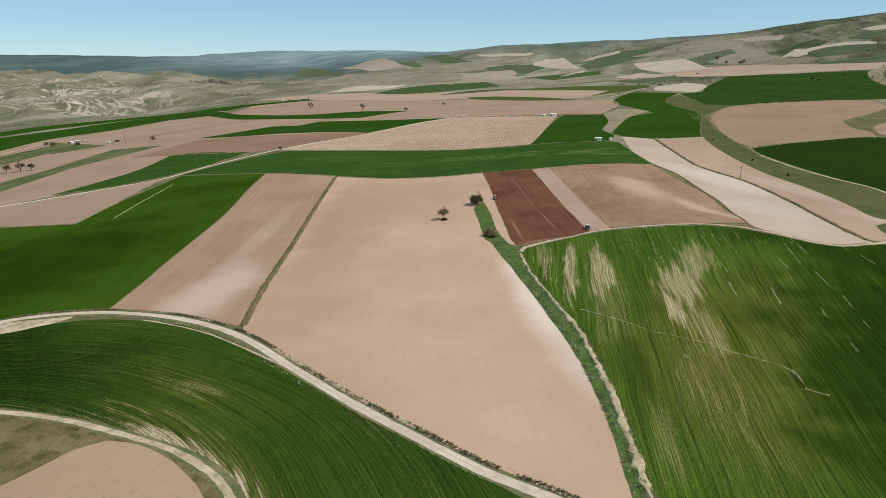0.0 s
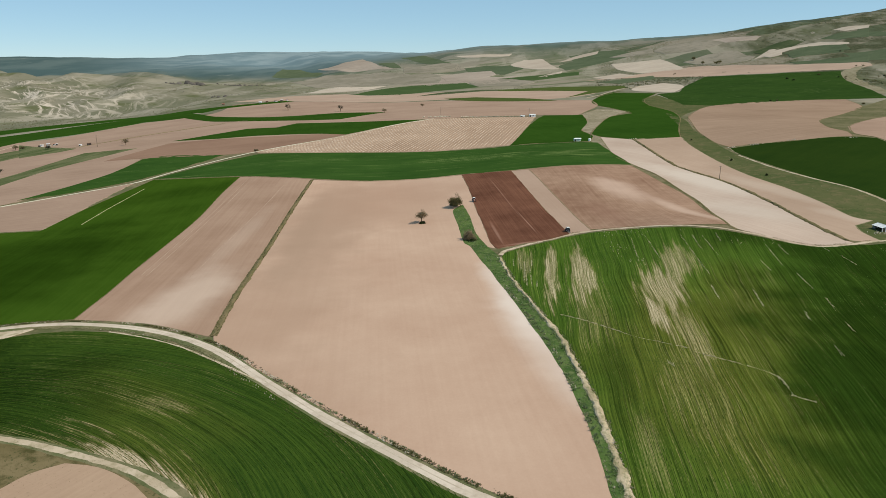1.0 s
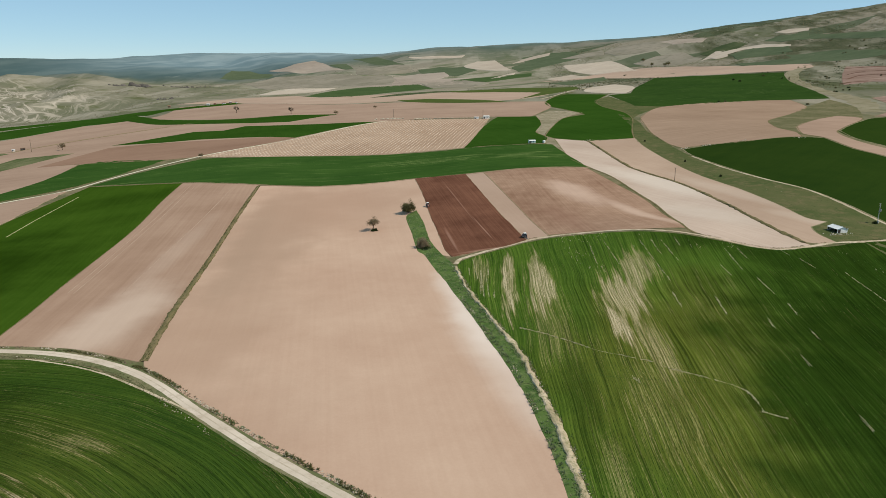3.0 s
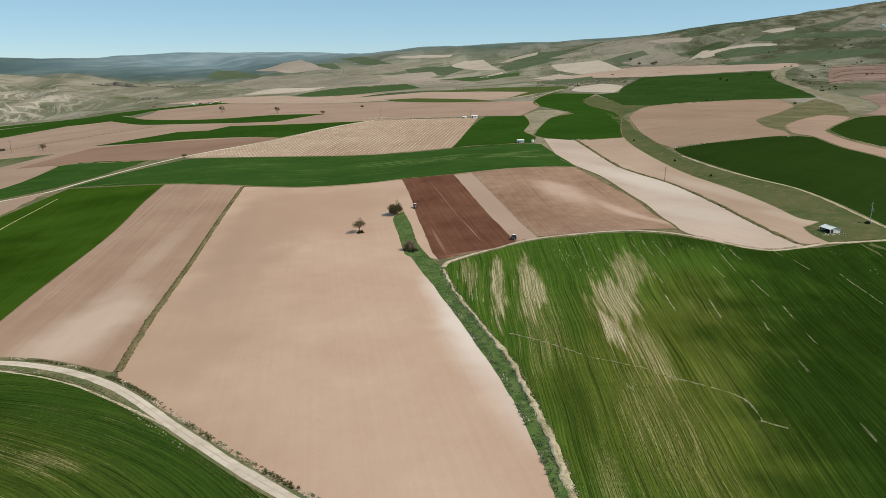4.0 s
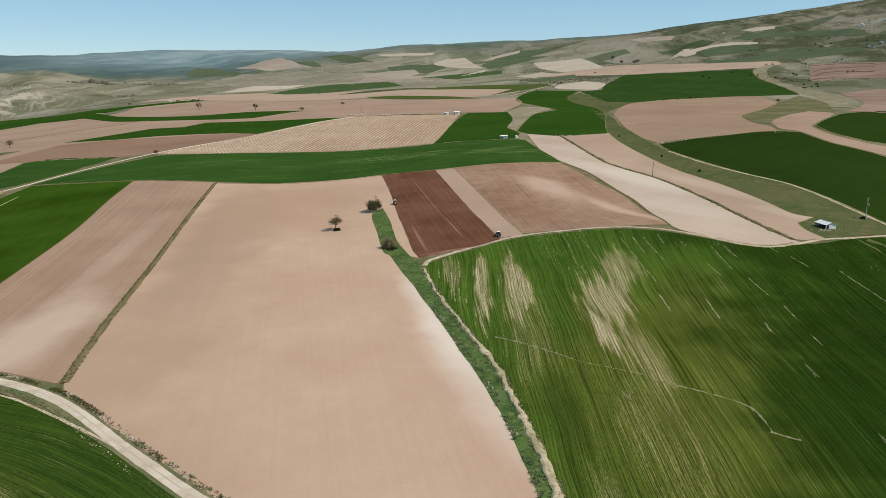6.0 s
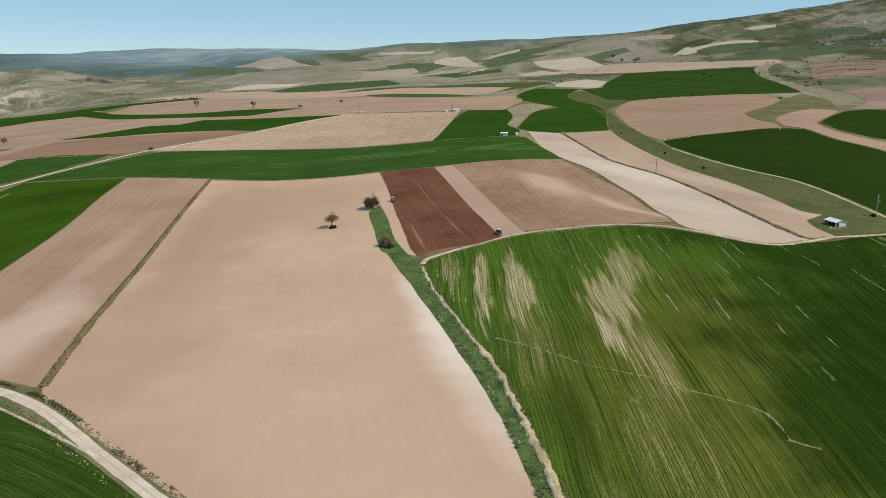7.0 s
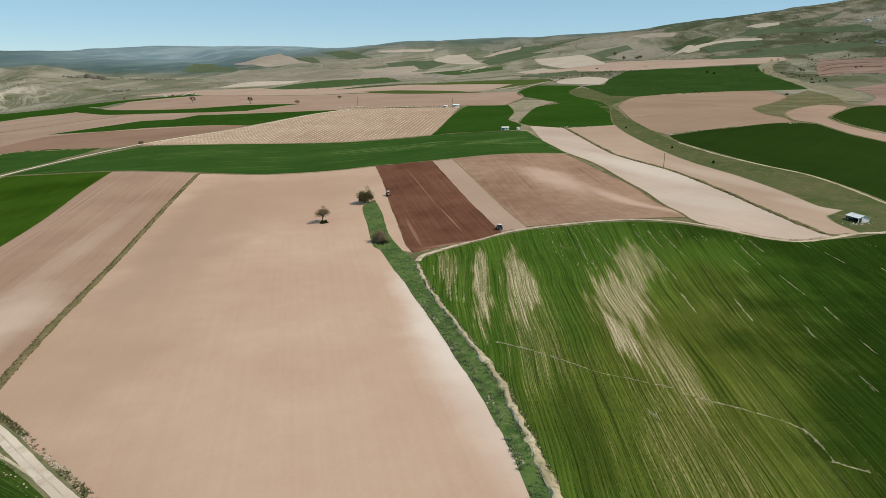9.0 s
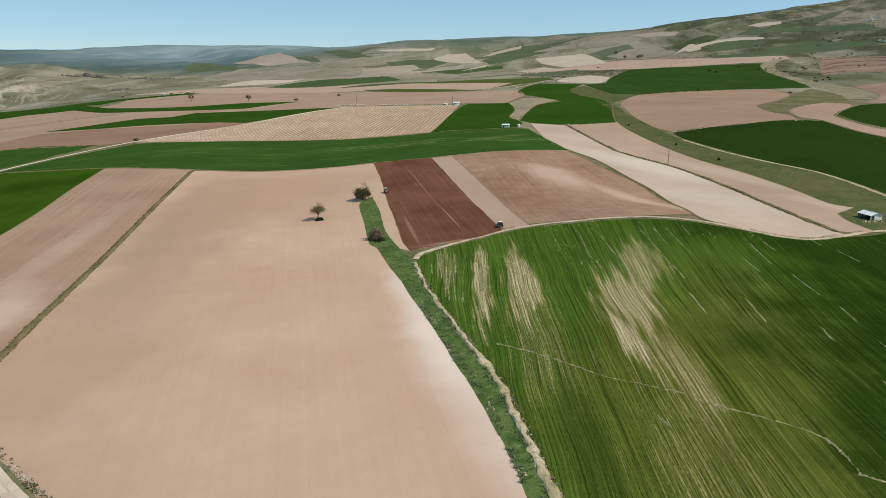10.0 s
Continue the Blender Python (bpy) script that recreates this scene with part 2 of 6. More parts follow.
MATERIALS = {
    "soil_main": soil("harrowed_earth", (0.418, 0.272, 0.196), (0.52, 0.366, 0.273), -86, 1.8, 0.14,
                      ((42, 280, 80, 13, 98, 0.8), (46, 235, 80, 16, 101, 0.5), (-100, 330, 110, 16, 80, 0.2), (-120, 290, 180, 48, 84, 0.85, (0.315, 0.20, 0.14)), (-70, 270, 150, 50, 80, 0.45, (0.335, 0.222, 0.157)), (-60, 180, 80, 45, 60, 0.35, (0.34, 0.225, 0.16)), (-145, 400, 190, 30, 92, 1.0, (0.29, 0.185, 0.13)), (-60, 450, 170, 42, 88, 0.75, (0.345, 0.232, 0.166)), (-70, 420, 150, 12, 91, 0.35, (0.33, 0.225, 0.16)), (-20, 500, 130, 75, 90, 0.6, (0.375, 0.243, 0.174))), (0.65, 0.55, 0.48)),
    "soil_long": soil("long_field_earth", (0.284, 0.180, 0.126), (0.374, 0.252, 0.183), -87, 2.2, 0.4,
                      ((-104, 300, 70, 22, 84, 0.55), (-108, 400, 110, 9, 88, 0.2)), (0.58, 0.455, 0.37), 70),
    "soil_front": soil("tilled_corner", (0.314, 0.209, 0.142), (0.408, 0.285, 0.199), 60, 1.4, 0.3),
    "soil_pink": soil("tilled_earth", (0.275, 0.185, 0.136), (0.372, 0.260, 0.195), 10, 2.6, 0.4, size=110),
    "soil_fawn": soil("fawn_tilled_earth", (0.245, 0.163, 0.113), (0.335, 0.232, 0.166), 20, 2.6, 0.4, size=110),
    "soil_pale": soil("pale_tilled_earth", (0.33, 0.232, 0.175), (0.425, 0.310, 0.238), 5, 3.0, 0.35, size=150),
    "soil_white": soil("whitish_earth", (0.40, 0.30, 0.238), (0.50, 0.395, 0.325), -64, 1.6, 0.35,
                       ((215, 520, 95, 26, 112, 0.5), (205, 420, 60, 22, 116, 0.25)), (0.627, 0.551, 0.475)),
    "soil_rose": soil("rosy_earth", (0.215, 0.124, 0.083), (0.362, 0.238, 0.168), 89, 0.75, 0.45,
                      ((143, 490, 50, 20, 100, 0.5), (166, 425, 70, 8, 100, 0.45), (118, 420, 50, 14, 95, 0.4, (0.215, 0.115, 0.08))), (0.592, 0.437, 0.350), mottle=0.6),
    "soil_brown": soil("brown_earth", (0.212, 0.128, 0.090), (0.292, 0.185, 0.131), 25, 2.5, 0.4, size=120),
    "soil_red": soil("reddish_earth", (0.185, 0.115, 0.090), (0.315, 0.222, 0.178), -59, 11.0, 0.7, size=140),
    "red_balk": rough_ground("red_balk_earth", ((0.105, 0.055, 0.042), (0.15, 0.085, 0.062), (0.085, 0.08, 0.045)), 18),
    "plough": soil("ploughed_earth", (0.088, 0.038, 0.024), (0.192, 0.088, 0.056), -86, 0.7, 0.5,
                   ((65, 412, 34, 0.6, 95, 0.5), (58, 490, 80, 0.5, 94, 0.35), (44, 395, 30, 1.2, 93, 0.35), (61, 372, 22, 2.2, 15, 0.4)), (0.408, 0.240, 0.180), 40),
    "vine_soil": soil("vineyard_earth", (0.29, 0.195, 0.135), (0.40, 0.285, 0.205), 76, 3.0, 0.3, size=90),
    "hill_soil": soil("hill_earth", (0.265, 0.215, 0.172), (0.375, 0.312, 0.258), 15, 9.0, 0.5, size=500, mottle=0.5),
    "pale_earth": soil("eroded_earth", (0.36, 0.295, 0.235), (0.50, 0.42, 0.34), 20, 9.0, 0.4, size=400, mottle=0.4),
    "green_flat": crop("young_wheat", (0.018, 0.050, 0.006), (0.034, 0.078, 0.011), -80, 1.5, 0.3),
    "green_bright": crop("bright_wheat", (0.025, 0.058, 0.005), (0.049, 0.094, 0.010), -84, 1.6, 0.35, deep=((-225, 330, 200, 80, 75, 0.9), (-200, 560, 80, 40, 20, 0.4))),
    "green_dark": crop("dark_wheat", (0.015, 0.034, 0.006), (0.026, 0.048, 0.008), 40, 2.0, 0.25),
    "green_band": crop("banded_wheat", (0.022, 0.057, 0.011), (0.046, 0.096, 0.019), 2, 2.2, 0.45, (0.20, 0.25, 0.085), 1.0, ((55, 668, 110, 26, 5, 1.1), (-120, 690, 120, 24, 2, 0.8), (150, 655, 60, 40, -20, 1.1))),
    "green_meadow": crop("meadow_green", (0.042, 0.072, 0.026), (0.075, 0.110, 0.043), 10, 6.0, 0.35),
    "green_rise": crop("rise_wheat", (0.020, 0.046, 0.010), (0.037, 0.072, 0.015), 30, 3.0, 0.35, (0.12, 0.15, 0.06), 0.7),
    "green_dull": crop("dull_wheat", (0.05, 0.075, 0.02), (0.09, 0.11, 0.032), 5, 3.0, 0.3),
    # far crops, greyed and paled to carry distance haze in their colour
    "green_far": crop("hazed_hill_wheat", (0.068, 0.092, 0.050), (0.112, 0.132, 0.078), 10, 5.0, 0.35),
    "wheat_main": wheat("streaked_wheat", (0.031, 0.068, 0.009), (0.082, 0.142, 0.019), (0.62, 0.52, 0.36), fan=FAN, dry=DRY_MAIN, lean=0.32,
                        bright=((104, 340, 60, 22, 82, 0.7), (54, 300, 70, 14, 82, 0.6), (84, 290, 60, 10, 82, 0.6)),
                        olive=((84, 225, 130, 40, 81, 0.7), (112, 215, 130, 46, 77, 0.75), (160, 205, 80, 26, 74, 0.5), (140, 275, 80, 34, 77, 0.45)),
                        deep=((235, 270, 240, 125, 72, 1.0), (175, 215, 90, 40, 78, 0.55), (150, 140, 100, 64, 76, 1.0), (116, 122, 70, 40, 70, 1.0), (140, 182, 110, 48, 77, 0.85), (190, 345, 70, 30, 150, 0.7), (64, 214, 40, 8, 80, 0.4))),
    "wheat_front": wheat("roadside_wheat", (0.019, 0.044, 0.007), (0.047, 0.084, 0.012), (0.58, 0.47, 0.34), ring=RING, dry=DRY_FRONT, lean=0.42,
                         olive=((-85, 200, 60, 20, -35, 0.35), (-70, 165, 60, 14, -45, 0.4)), deep=((-200, 225, 150, 62, -18, 1.0), (-140, 200, 60, 12, -20, 0.5))),
    "soil_strip": soil("bare_strip_earth", (0.34, 0.235, 0.175), (0.42, 0.30, 0.23), -85, 1.2, 0.2),
    "soil_tan": soil("tan_tilled_earth", (0.335, 0.232, 0.168), (0.43, 0.312, 0.235), -76, 1.8, 0.25, ((250, 480, 90, 12, 100, 0.35), (255, 395, 40, 10, 110, 0.35)), (0.52, 0.42, 0.34), 80),
    "hill_grey": rough_ground("bare_hill_ground", ((0.215, 0.19, 0.145), (0.27, 0.235, 0.185), (0.165, 0.155, 0.11)), 34, (0.34, 0.30, 0.245), 0.3),
    "thorns": rough_ground("thorny_hollow", ((0.055, 0.075, 0.035), (0.085, 0.10, 0.05), (0.04, 0.055, 0.025)), 14),
    "chalk": rough_ground("chalk_scar", ((0.40, 0.34, 0.275), (0.48, 0.41, 0.34), (0.24, 0.21, 0.155)), 12, (0.20, 0.185, 0.13), 0.5),
    # darkened wheat green for a power cable's shadow painted on the field
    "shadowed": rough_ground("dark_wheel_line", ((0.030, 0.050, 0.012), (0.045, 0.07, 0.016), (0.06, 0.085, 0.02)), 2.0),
    "bank_earth": rough_ground("crumbled_bank", ((0.36, 0.29, 0.185), (0.50, 0.41, 0.29), (0.17, 0.175, 0.075)), 1.6, (0.09, 0.12, 0.04), 0.8),
    "mound": rough_ground("mound_grass", ((0.125, 0.118, 0.062), (0.175, 0.152, 0.088), (0.08, 0.088, 0.036)), 10, (0.34, 0.29, 0.21), 0.3, (0.055, 0.066, 0.027)),
    "mound_pale": rough_ground("dry_mound_grass", ((0.235, 0.20, 0.135), (0.31, 0.26, 0.185), (0.14, 0.13, 0.07)), 7, (0.46, 0.40, 0.31), 0.4, (0.09, 0.10, 0.045)),
    "gully": rough_ground("gully_bed", ((0.218, 0.189, 0.124), (0.258, 0.226, 0.156), (0.150, 0.139, 0.076)), 16, (0.340, 0.307, 0.223), 0.3),
    "roadside": rough_ground("roadside_weeds", ((0.12, 0.13, 0.06), (0.20, 0.175, 0.10), (0.085, 0.10, 0.04)), 3.0, (0.42, 0.36, 0.26), 0.45, (0.05, 0.065, 0.025)),
    "trodden": rough_ground("trodden_straw", ((0.34, 0.32, 0.16), (0.48, 0.43, 0.25), (0.14, 0.18, 0.05)), 0.8),
    "roadmid": rough_ground("road_crown", ((0.44, 0.365, 0.285), (0.52, 0.44, 0.35), (0.36, 0.30, 0.215)), 2.5),
    "seam": rough_ground("seam_grass", ((0.22, 0.165, 0.10), (0.27, 0.20, 0.13), (0.16, 0.13, 0.07)), 3),
    "verge": crop("fallow_grass", (0.055, 0.082, 0.028), (0.165, 0.16, 0.085), 84, 5.0, 0.8, (0.33, 0.27, 0.19), 0.9),
    "verge_edge": rough_ground("edge_grass", ((0.20, 0.18, 0.10), (0.28, 0.23, 0.15), (0.10, 0.115, 0.05)), 5),
    "wheelmark": rough_ground("wheel_mark", ((0.355, 0.25, 0.185), (0.40, 0.29, 0.22), (0.30, 0.205, 0.15)), 2.0),
    "grass_bank": rough_ground("bank_grass", ((0.066, 0.086, 0.031), (0.098, 0.104, 0.044), (0.145, 0.122, 0.063)), 7, (0.34, 0.31, 0.23), 0.25, (0.045, 0.062, 0.025)),
    "dry_grass": rough_ground("dry_grass", ((0.124, 0.099, 0.044), (0.192, 0.150, 0.080), (0.050, 0.051, 0.017)), 5, (0.310, 0.252, 0.165), 0.3, (0.062, 0.072, 0.028)),
    "ditch": rough_ground("ditch_grass", ((0.048, 0.090, 0.024), (0.088, 0.138, 0.038), (0.150, 0.180, 0.075)), 2.2, (0.26, 0.26, 0.15), 0.4, (0.018, 0.038, 0.012)),
    "balk": rough_ground("balk_grass", ((0.15, 0.125, 0.062), (0.20, 0.155, 0.085), (0.10, 0.10, 0.042)), 4, (0.36, 0.30, 0.2), 0.2, (0.06, 0.07, 0.03)),
    "track": rough_ground("track_earth", ((0.42, 0.335, 0.235), (0.53, 0.435, 0.325), (0.24, 0.21, 0.115)), 3.5, (0.58, 0.50, 0.40), 0.4),
    "road": rough_ground("road_earth", ((0.50, 0.415, 0.33), (0.59, 0.50, 0.41), (0.39, 0.315, 0.24)), 4, (0.665, 0.589, 0.494), 0.4),
    "road_far": rough_ground("gravel_road", ((0.55, 0.50, 0.38), (0.60, 0.55, 0.43), (0.45, 0.41, 0.29)), 8),
}


def land_material():
    """Open steppe: grey green grass, tan bare slopes, whitish gullies on the bare hills, distance haze painted blue
    green on the far range.
    """
    m = Nodes("steppe", 0.95, 0.0)
    big, mid, fine = m.noise(420, 5, rough=0.6), m.noise(1, 5, m.turned(82, 170, 62), rough=0.65), m.noise(7, 5, rough=0.7)
    col = m.mix(m.step(big, 0.38, 0.62), (0.132, 0.134, 0.086), (0.208, 0.190, 0.140))
    col = m.mix(m.math("MULTIPLY", m.step(mid, 0.50, 0.66), 0.75), col, (0.082, 0.094, 0.039))
    col = m.mix(m.math("MULTIPLY", m.step(mid, 0.40, 0.28), 0.6), col, (0.312, 0.269, 0.203))
    col = m.mix(m.math("MULTIPLY", m.step(fine, 0.55, 0.75), 0.4), col, (0.094, 0.101, 0.051))
    here = m.node("ShaderNodeSeparateXYZ")
    m.put(m.place, here.inputs[0])
    face = m.node("ShaderNodeCombineXYZ")  # the hill's face: across it, and up it
    wander = m.math("MULTIPLY", m.noise(260, 2), 40.0)
    m.put(here.outputs[0], face.inputs[0])
    m.put(m.math("ADD", m.math("ADD", here.outputs[2], m.math("MULTIPLY", here.outputs[1], 0.04)), wander), face.inputs[1])
    runs = [m.noise(1, 3, m.turned(a, l, w, face.outputs[0]), 0.6) for a, l, w in ((-12, 110, 6.0), (-24, 70, 5.0))]
    gully = m.math("MAXIMUM", runs[0], runs[1])
    gully = m.math("ADD", gully, m.math("MULTIPLY", m.math("SUBTRACT", m.noise(1, 3, m.turned(0, 150, 26, face.outputs[0])), 0.5), 0.55))
    zone = m.blob(-1250, 2360, 700, 460, 122, 0.3, 300.0)
    white = m.math("MULTIPLY", m.step(gully, 0.50, 0.66), zone)
    col = m.mix(m.math("MULTIPLY", white, 0.85), col, (0.56, 0.48, 0.40))
    low_hills = m.blob(120, 3000, 1500, 1000, 90, 0.25, 300.0)
    pasture = m.mix(m.step(m.noise(1, 4, m.turned(4, 300, 85), 0.6), 0.44, 0.60), (0.285, 0.250, 0.188), (0.135, 0.150, 0.083))
    pasture = m.mix(m.math("MULTIPLY", m.step(m.noise(1, 5, m.turned(-6, 150, 60), 0.65), 0.56, 0.66), 0.8), pasture, (0.40, 0.345, 0.275))
    col = m.mix(m.math("MULTIPLY", low_hills, 0.8), col, pasture)
    spot = m.math("MULTIPLY", m.step(m.noise(1, 4, m.turned(80, 520, 150)), 0.50, 0.57), 0.3)
    col = m.mix(spot, col, (0.42, 0.37, 0.30))
    cell = m.node("ShaderNodeTexVoronoi")
    cell.inputs["Scale"].default_value, cell.inputs["Randomness"].default_value = 1.0, 0.9
    m.put(m.turned(12, 330, 130), cell.inputs["Vector"])
    tone = m.node("ShaderNodeSeparateColor")
    m.put(cell.outputs["Color"], tone.inputs[0])
    tilth = m.mix(m.step(tone.outputs[1], 0.45, 0.55), (0.242, 0.207, 0.156), (0.058, 0.086, 0.043))
    parcel = m.math("MULTIPLY", m.step(tone.outputs[0], 0.50, 0.54), m.step(m.noise(900, 2), 0.42, 0.52))
    sep = m.node("ShaderNodeSeparateXYZ")
    m.put(m.place, sep.inputs[0])
    dist = m.node("ShaderNodeVectorMath")
    dist.operation = "LENGTH"
    m.put(m.place, dist.inputs[0])
    leftness = m.math("SUBTRACT", m.math("MULTIPLY", sep.outputs[1], 1.0), m.math("MULTIPLY", sep.outputs[0], 0.9))
    near = m.math("SUBTRACT", 1.0, m.step(dist.outputs["Value"], 800, 1500))
    weeds = m.mix(m.step(m.noise(14, 5, rough=0.65), 0.4, 0.6), (0.098, 0.101, 0.043), (0.187, 0.152, 0.086))
    col = m.mix(m.math("MULTIPLY", near, 0.85), col, weeds)
    worked = m.math("MULTIPLY", m.step(dist.outputs["Value"], 1900, 2300), m.step(m.math("ADD", sep.outputs[0], m.math("MULTIPLY", sep.outputs[1], 0.25)), 0, 500))
    col = m.mix(m.math("MULTIPLY", m.math("MULTIPLY", parcel, worked), 0.75), col, tilth)
    slope = m.math("MULTIPLY", m.step(dist.outputs["Value"], 1350, 1900), m.step(m.math("SUBTRACT", sep.outputs[0], m.math("MULTIPLY", sep.outputs[1], 0.38)), 0, 350))
    thorn = m.math("MULTIPLY", m.step(m.noise(1, 5, m.turned(78, 260, 85), 0.65), 0.42, 0.60), slope)
    col = m.mix(m.math("MULTIPLY", thorn, 0.85), col, m.mix(m.step(fine, 0.4, 0.6), (0.039, 0.051, 0.023), (0.082, 0.082, 0.047)))
    chalk = m.math("MULTIPLY", m.step(m.noise(1, 4, m.turned(80, 110, 40)), 0.64, 0.68), m.math("MULTIPLY", slope, 0.6))
    col = m.mix(chalk, col, (0.328, 0.289, 0.234))
    # distance haze painted into the colour: slopes past 3.2 km turn blue green
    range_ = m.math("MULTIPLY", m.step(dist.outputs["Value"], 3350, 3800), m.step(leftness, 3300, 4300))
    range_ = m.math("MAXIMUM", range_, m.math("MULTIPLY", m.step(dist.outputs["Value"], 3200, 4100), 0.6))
    finish = m.mix(m.step(m.noise(1, 5, m.turned(70, 700, 260), 0.6), 0.42, 0.6), (0.062, 0.098, 0.098), (0.092, 0.128, 0.124))
    finish = m.mix(m.math("MULTIPLY", m.step(m.noise(1, 5, m.turned(75, 420, 150), 0.6), 0.62, 0.72), 0.45), finish, (0.24, 0.265, 0.235))
    col = m.mix(range_, col, finish)
    # farthest slopes painted a paler blue, again for haze
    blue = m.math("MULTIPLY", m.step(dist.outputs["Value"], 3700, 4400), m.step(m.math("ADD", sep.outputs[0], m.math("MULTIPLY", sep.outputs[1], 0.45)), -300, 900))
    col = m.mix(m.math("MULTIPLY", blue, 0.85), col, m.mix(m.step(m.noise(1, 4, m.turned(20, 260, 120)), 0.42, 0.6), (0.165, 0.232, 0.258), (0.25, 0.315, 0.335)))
    return m.done(col, m.math("ADD", mid, fine), 0.5, 2.0)


LAND = np.array([
    [-0.0, -0.0, -0.0, 0.0, -0.0, -0.0, -0.0, -0.0, -0.0],
    [0.1, 0.2, 0.3, 0.5, 0.9, 1.1, 1.1, 1.0, 0.8],
    [-4.3, -3.5, -2.9, -2.1, -0.8, 0.8, 2.5, 3.8, 5.0],
    [-25.3, -18.0, -9.1, 1.6, 1.8, 8.2, 7.9, 13.6, 4.8],
    [-48.0, -34.5, -16.7, -1.9, 12.7, 15.5, 20.1, 22.2, 18.3],
    [-57.9, -50.5, -34.7, -7.7, 4.6, 18.3, 29.3, 38.2, 60.8],
    [-44.9, -55.2, -53.3, -19.1, -1.9, 19.2, 51.9, 79.3, 143.4],
    [-8.1, -25.3, -36.2, -21.0, 3.4, 37.0, 83.1, 169.2, 264.8],
    [40.7, 43.7, 12.4, -1.7, 50.3, 103.9, 203.4, 289.7, 376.3],
    [88.9, 65.8, 38.9, 60.1, 134.9, 185.4, 227.2, 319.1, 419.1],
    [132.2, 128.7, 114.5, 143.4, 149.3, 158.9, 182.3, 300.4, 429.7],
])


def cubic_weights(u, n):
    """Catmull-Rom weights: the first of four neighbours and their weights."""
    i = np.clip(np.floor(u).astype(int), 0, n - 2)
    f = u - i
    w = np.stack([-0.5 * f + f ** 2 - 0.5 * f ** 3, 1 - 2.5 * f ** 2 + 1.5 * f ** 3,
                  0.5 * f + 2 * f ** 2 - 1.5 * f ** 3, -0.5 * f ** 2 + 0.5 * f ** 3])
    return i - 1, w


def lattice(ix, iy, seed):
    """A hashed random number, 0 to 1, for each lattice point."""
    v = (ix.astype(np.int64) * 374761393 + iy.astype(np.int64) * 668265263 + seed * 974634777) & 0x7FFFFFFF
    v = ((v ^ (v >> 13)) * 1274126177) & 0x7FFFFFFF
    return ((v ^ (v >> 16)) & 0xFFFF) / 65535.0


def swell(x, y, size, seed):
    """Smooth value noise, -1 to 1, with bumps of that many metres."""
    x, y = np.asarray(x) / size, np.asarray(y) / size
    ix, iy = np.floor(x), np.floor(y)
    fx, fy = x - ix, y - iy
    fx, fy = fx * fx * (3 - 2 * fx), fy * fy * (3 - 2 * fy)
    a, b = lattice(ix, iy, seed), lattice(ix + 1, iy, seed)
    c, d = lattice(ix, iy + 1, seed), lattice(ix + 1, iy + 1, seed)
    return 2 * ((a + (b - a) * fx) * (1 - fy) + (c + (d - c) * fx) * fy) - 1


def ramp(v, a, b):
    f = np.clip((v - a) / (b - a), 0, 1)
    return f * f * (3 - 2 * f)


def height(x, y):
    """The lie of the land."""
    x, y = np.asarray(x, float), np.asarray(y, float)
    r, az = np.hypot(x, y), np.degrees(np.arctan2(x, y))
    iu, wu = cubic_weights(10 * (np.minimum(r, 4990) / 4800) ** 0.6, 11)
    iv, wv = cubic_weights((np.clip(az, -46, 46) + 46) / 11.5, 9)
    z = 0
    for k in range(4):
        for j in range(4):
            z = z + LAND[np.clip(iu + k, 0, 10), np.clip(iv + j, 0, 8)] * wu[k] * wv[j]
    z = z * (1 - ramp(np.abs(az), 50, 120))
    # the swell of the far end of the ploughland, the crest by the rosy plot and the rise below the curved bank
    for cx, cy, rise, reach in ((110, 565, 5.5, 90), (160, 370, 7.0, 32), (440, 720, 12.0, 150)):
        z = z + rise * np.exp(-((x - cx) ** 2 + (y - cy) ** 2) / (2 * reach ** 2))
    # folds of the bare hills on the far side of the valley, and of the far slopes
    bare = ramp(r, 1980, 2450) * (1 - ramp(r, 3500, 4200)) * (1 - ramp(az, -24, -14))
    fold = 1 - np.abs(swell(x + 0.35 * y, y * 0.45, 130, 3)) * 1.6
    z = z + bare * (22 * fold + 8 * swell(x, y * 0.6, 70, 5))
    far = ramp(r, 2300, 3600)
    z = z + far * (9 * swell(x, y, 420, 7) + 5 * swell(x, y, 170, 8) + 3 * swell(x, y, 70, 9))
    gullies = ramp(r, 1900, 2400) * ramp(az, 16, 26) * (1 - ramp(r, 4000, 4600))
    z = z + gullies * (6 * np.abs(swell(x + 0.5 * y, y * 0.35, 105, 13)) - 3 + 2.5 * swell(x, y, 55, 14))
    spurs = ramp(r, 3300, 3700) * (1 - ramp(r, 4350, 4750)) * (1 - ramp(az, 4, 12))
    z = z + spurs * (16 * swell(x + 0.3 * y, y * 0.6, 330, 15) + 7 * swell(x, y * 0.7, 140, 16))
    mid = ramp(r, 900, 1700) * (1 - far)
    z = z + mid * 2.0 * swell(x, y, 260, 11)
    return z


# ---- plan of the fields and lanes, in metres ----
FIELDS = []


def plot(material, layer, label, outline):
    FIELDS.append((material, layer, label, outline))


plot('soil_pink', 1, 'wide pale tan tilled field among the far strips',
     [(-375, 511), (-365, 551), (-343, 587), (-318, 715), (-326, 812), (-223, 784), (-185, 787), (-105, 887), (14, 1052), (177.7, 1086.4), (240.2, 1069.3), (299.9, 1205.5), (321, 1270), (342, 1404), (258, 1475), (63, 1682), (-118, 1732), (-403, 2039), (-556, 2082), (-521, 1757), (-568, 1682), (-652, 1648), (-666, 1391), (-694, 1290), (-747, 1253), (-729, 1126), (-741, 1034)])
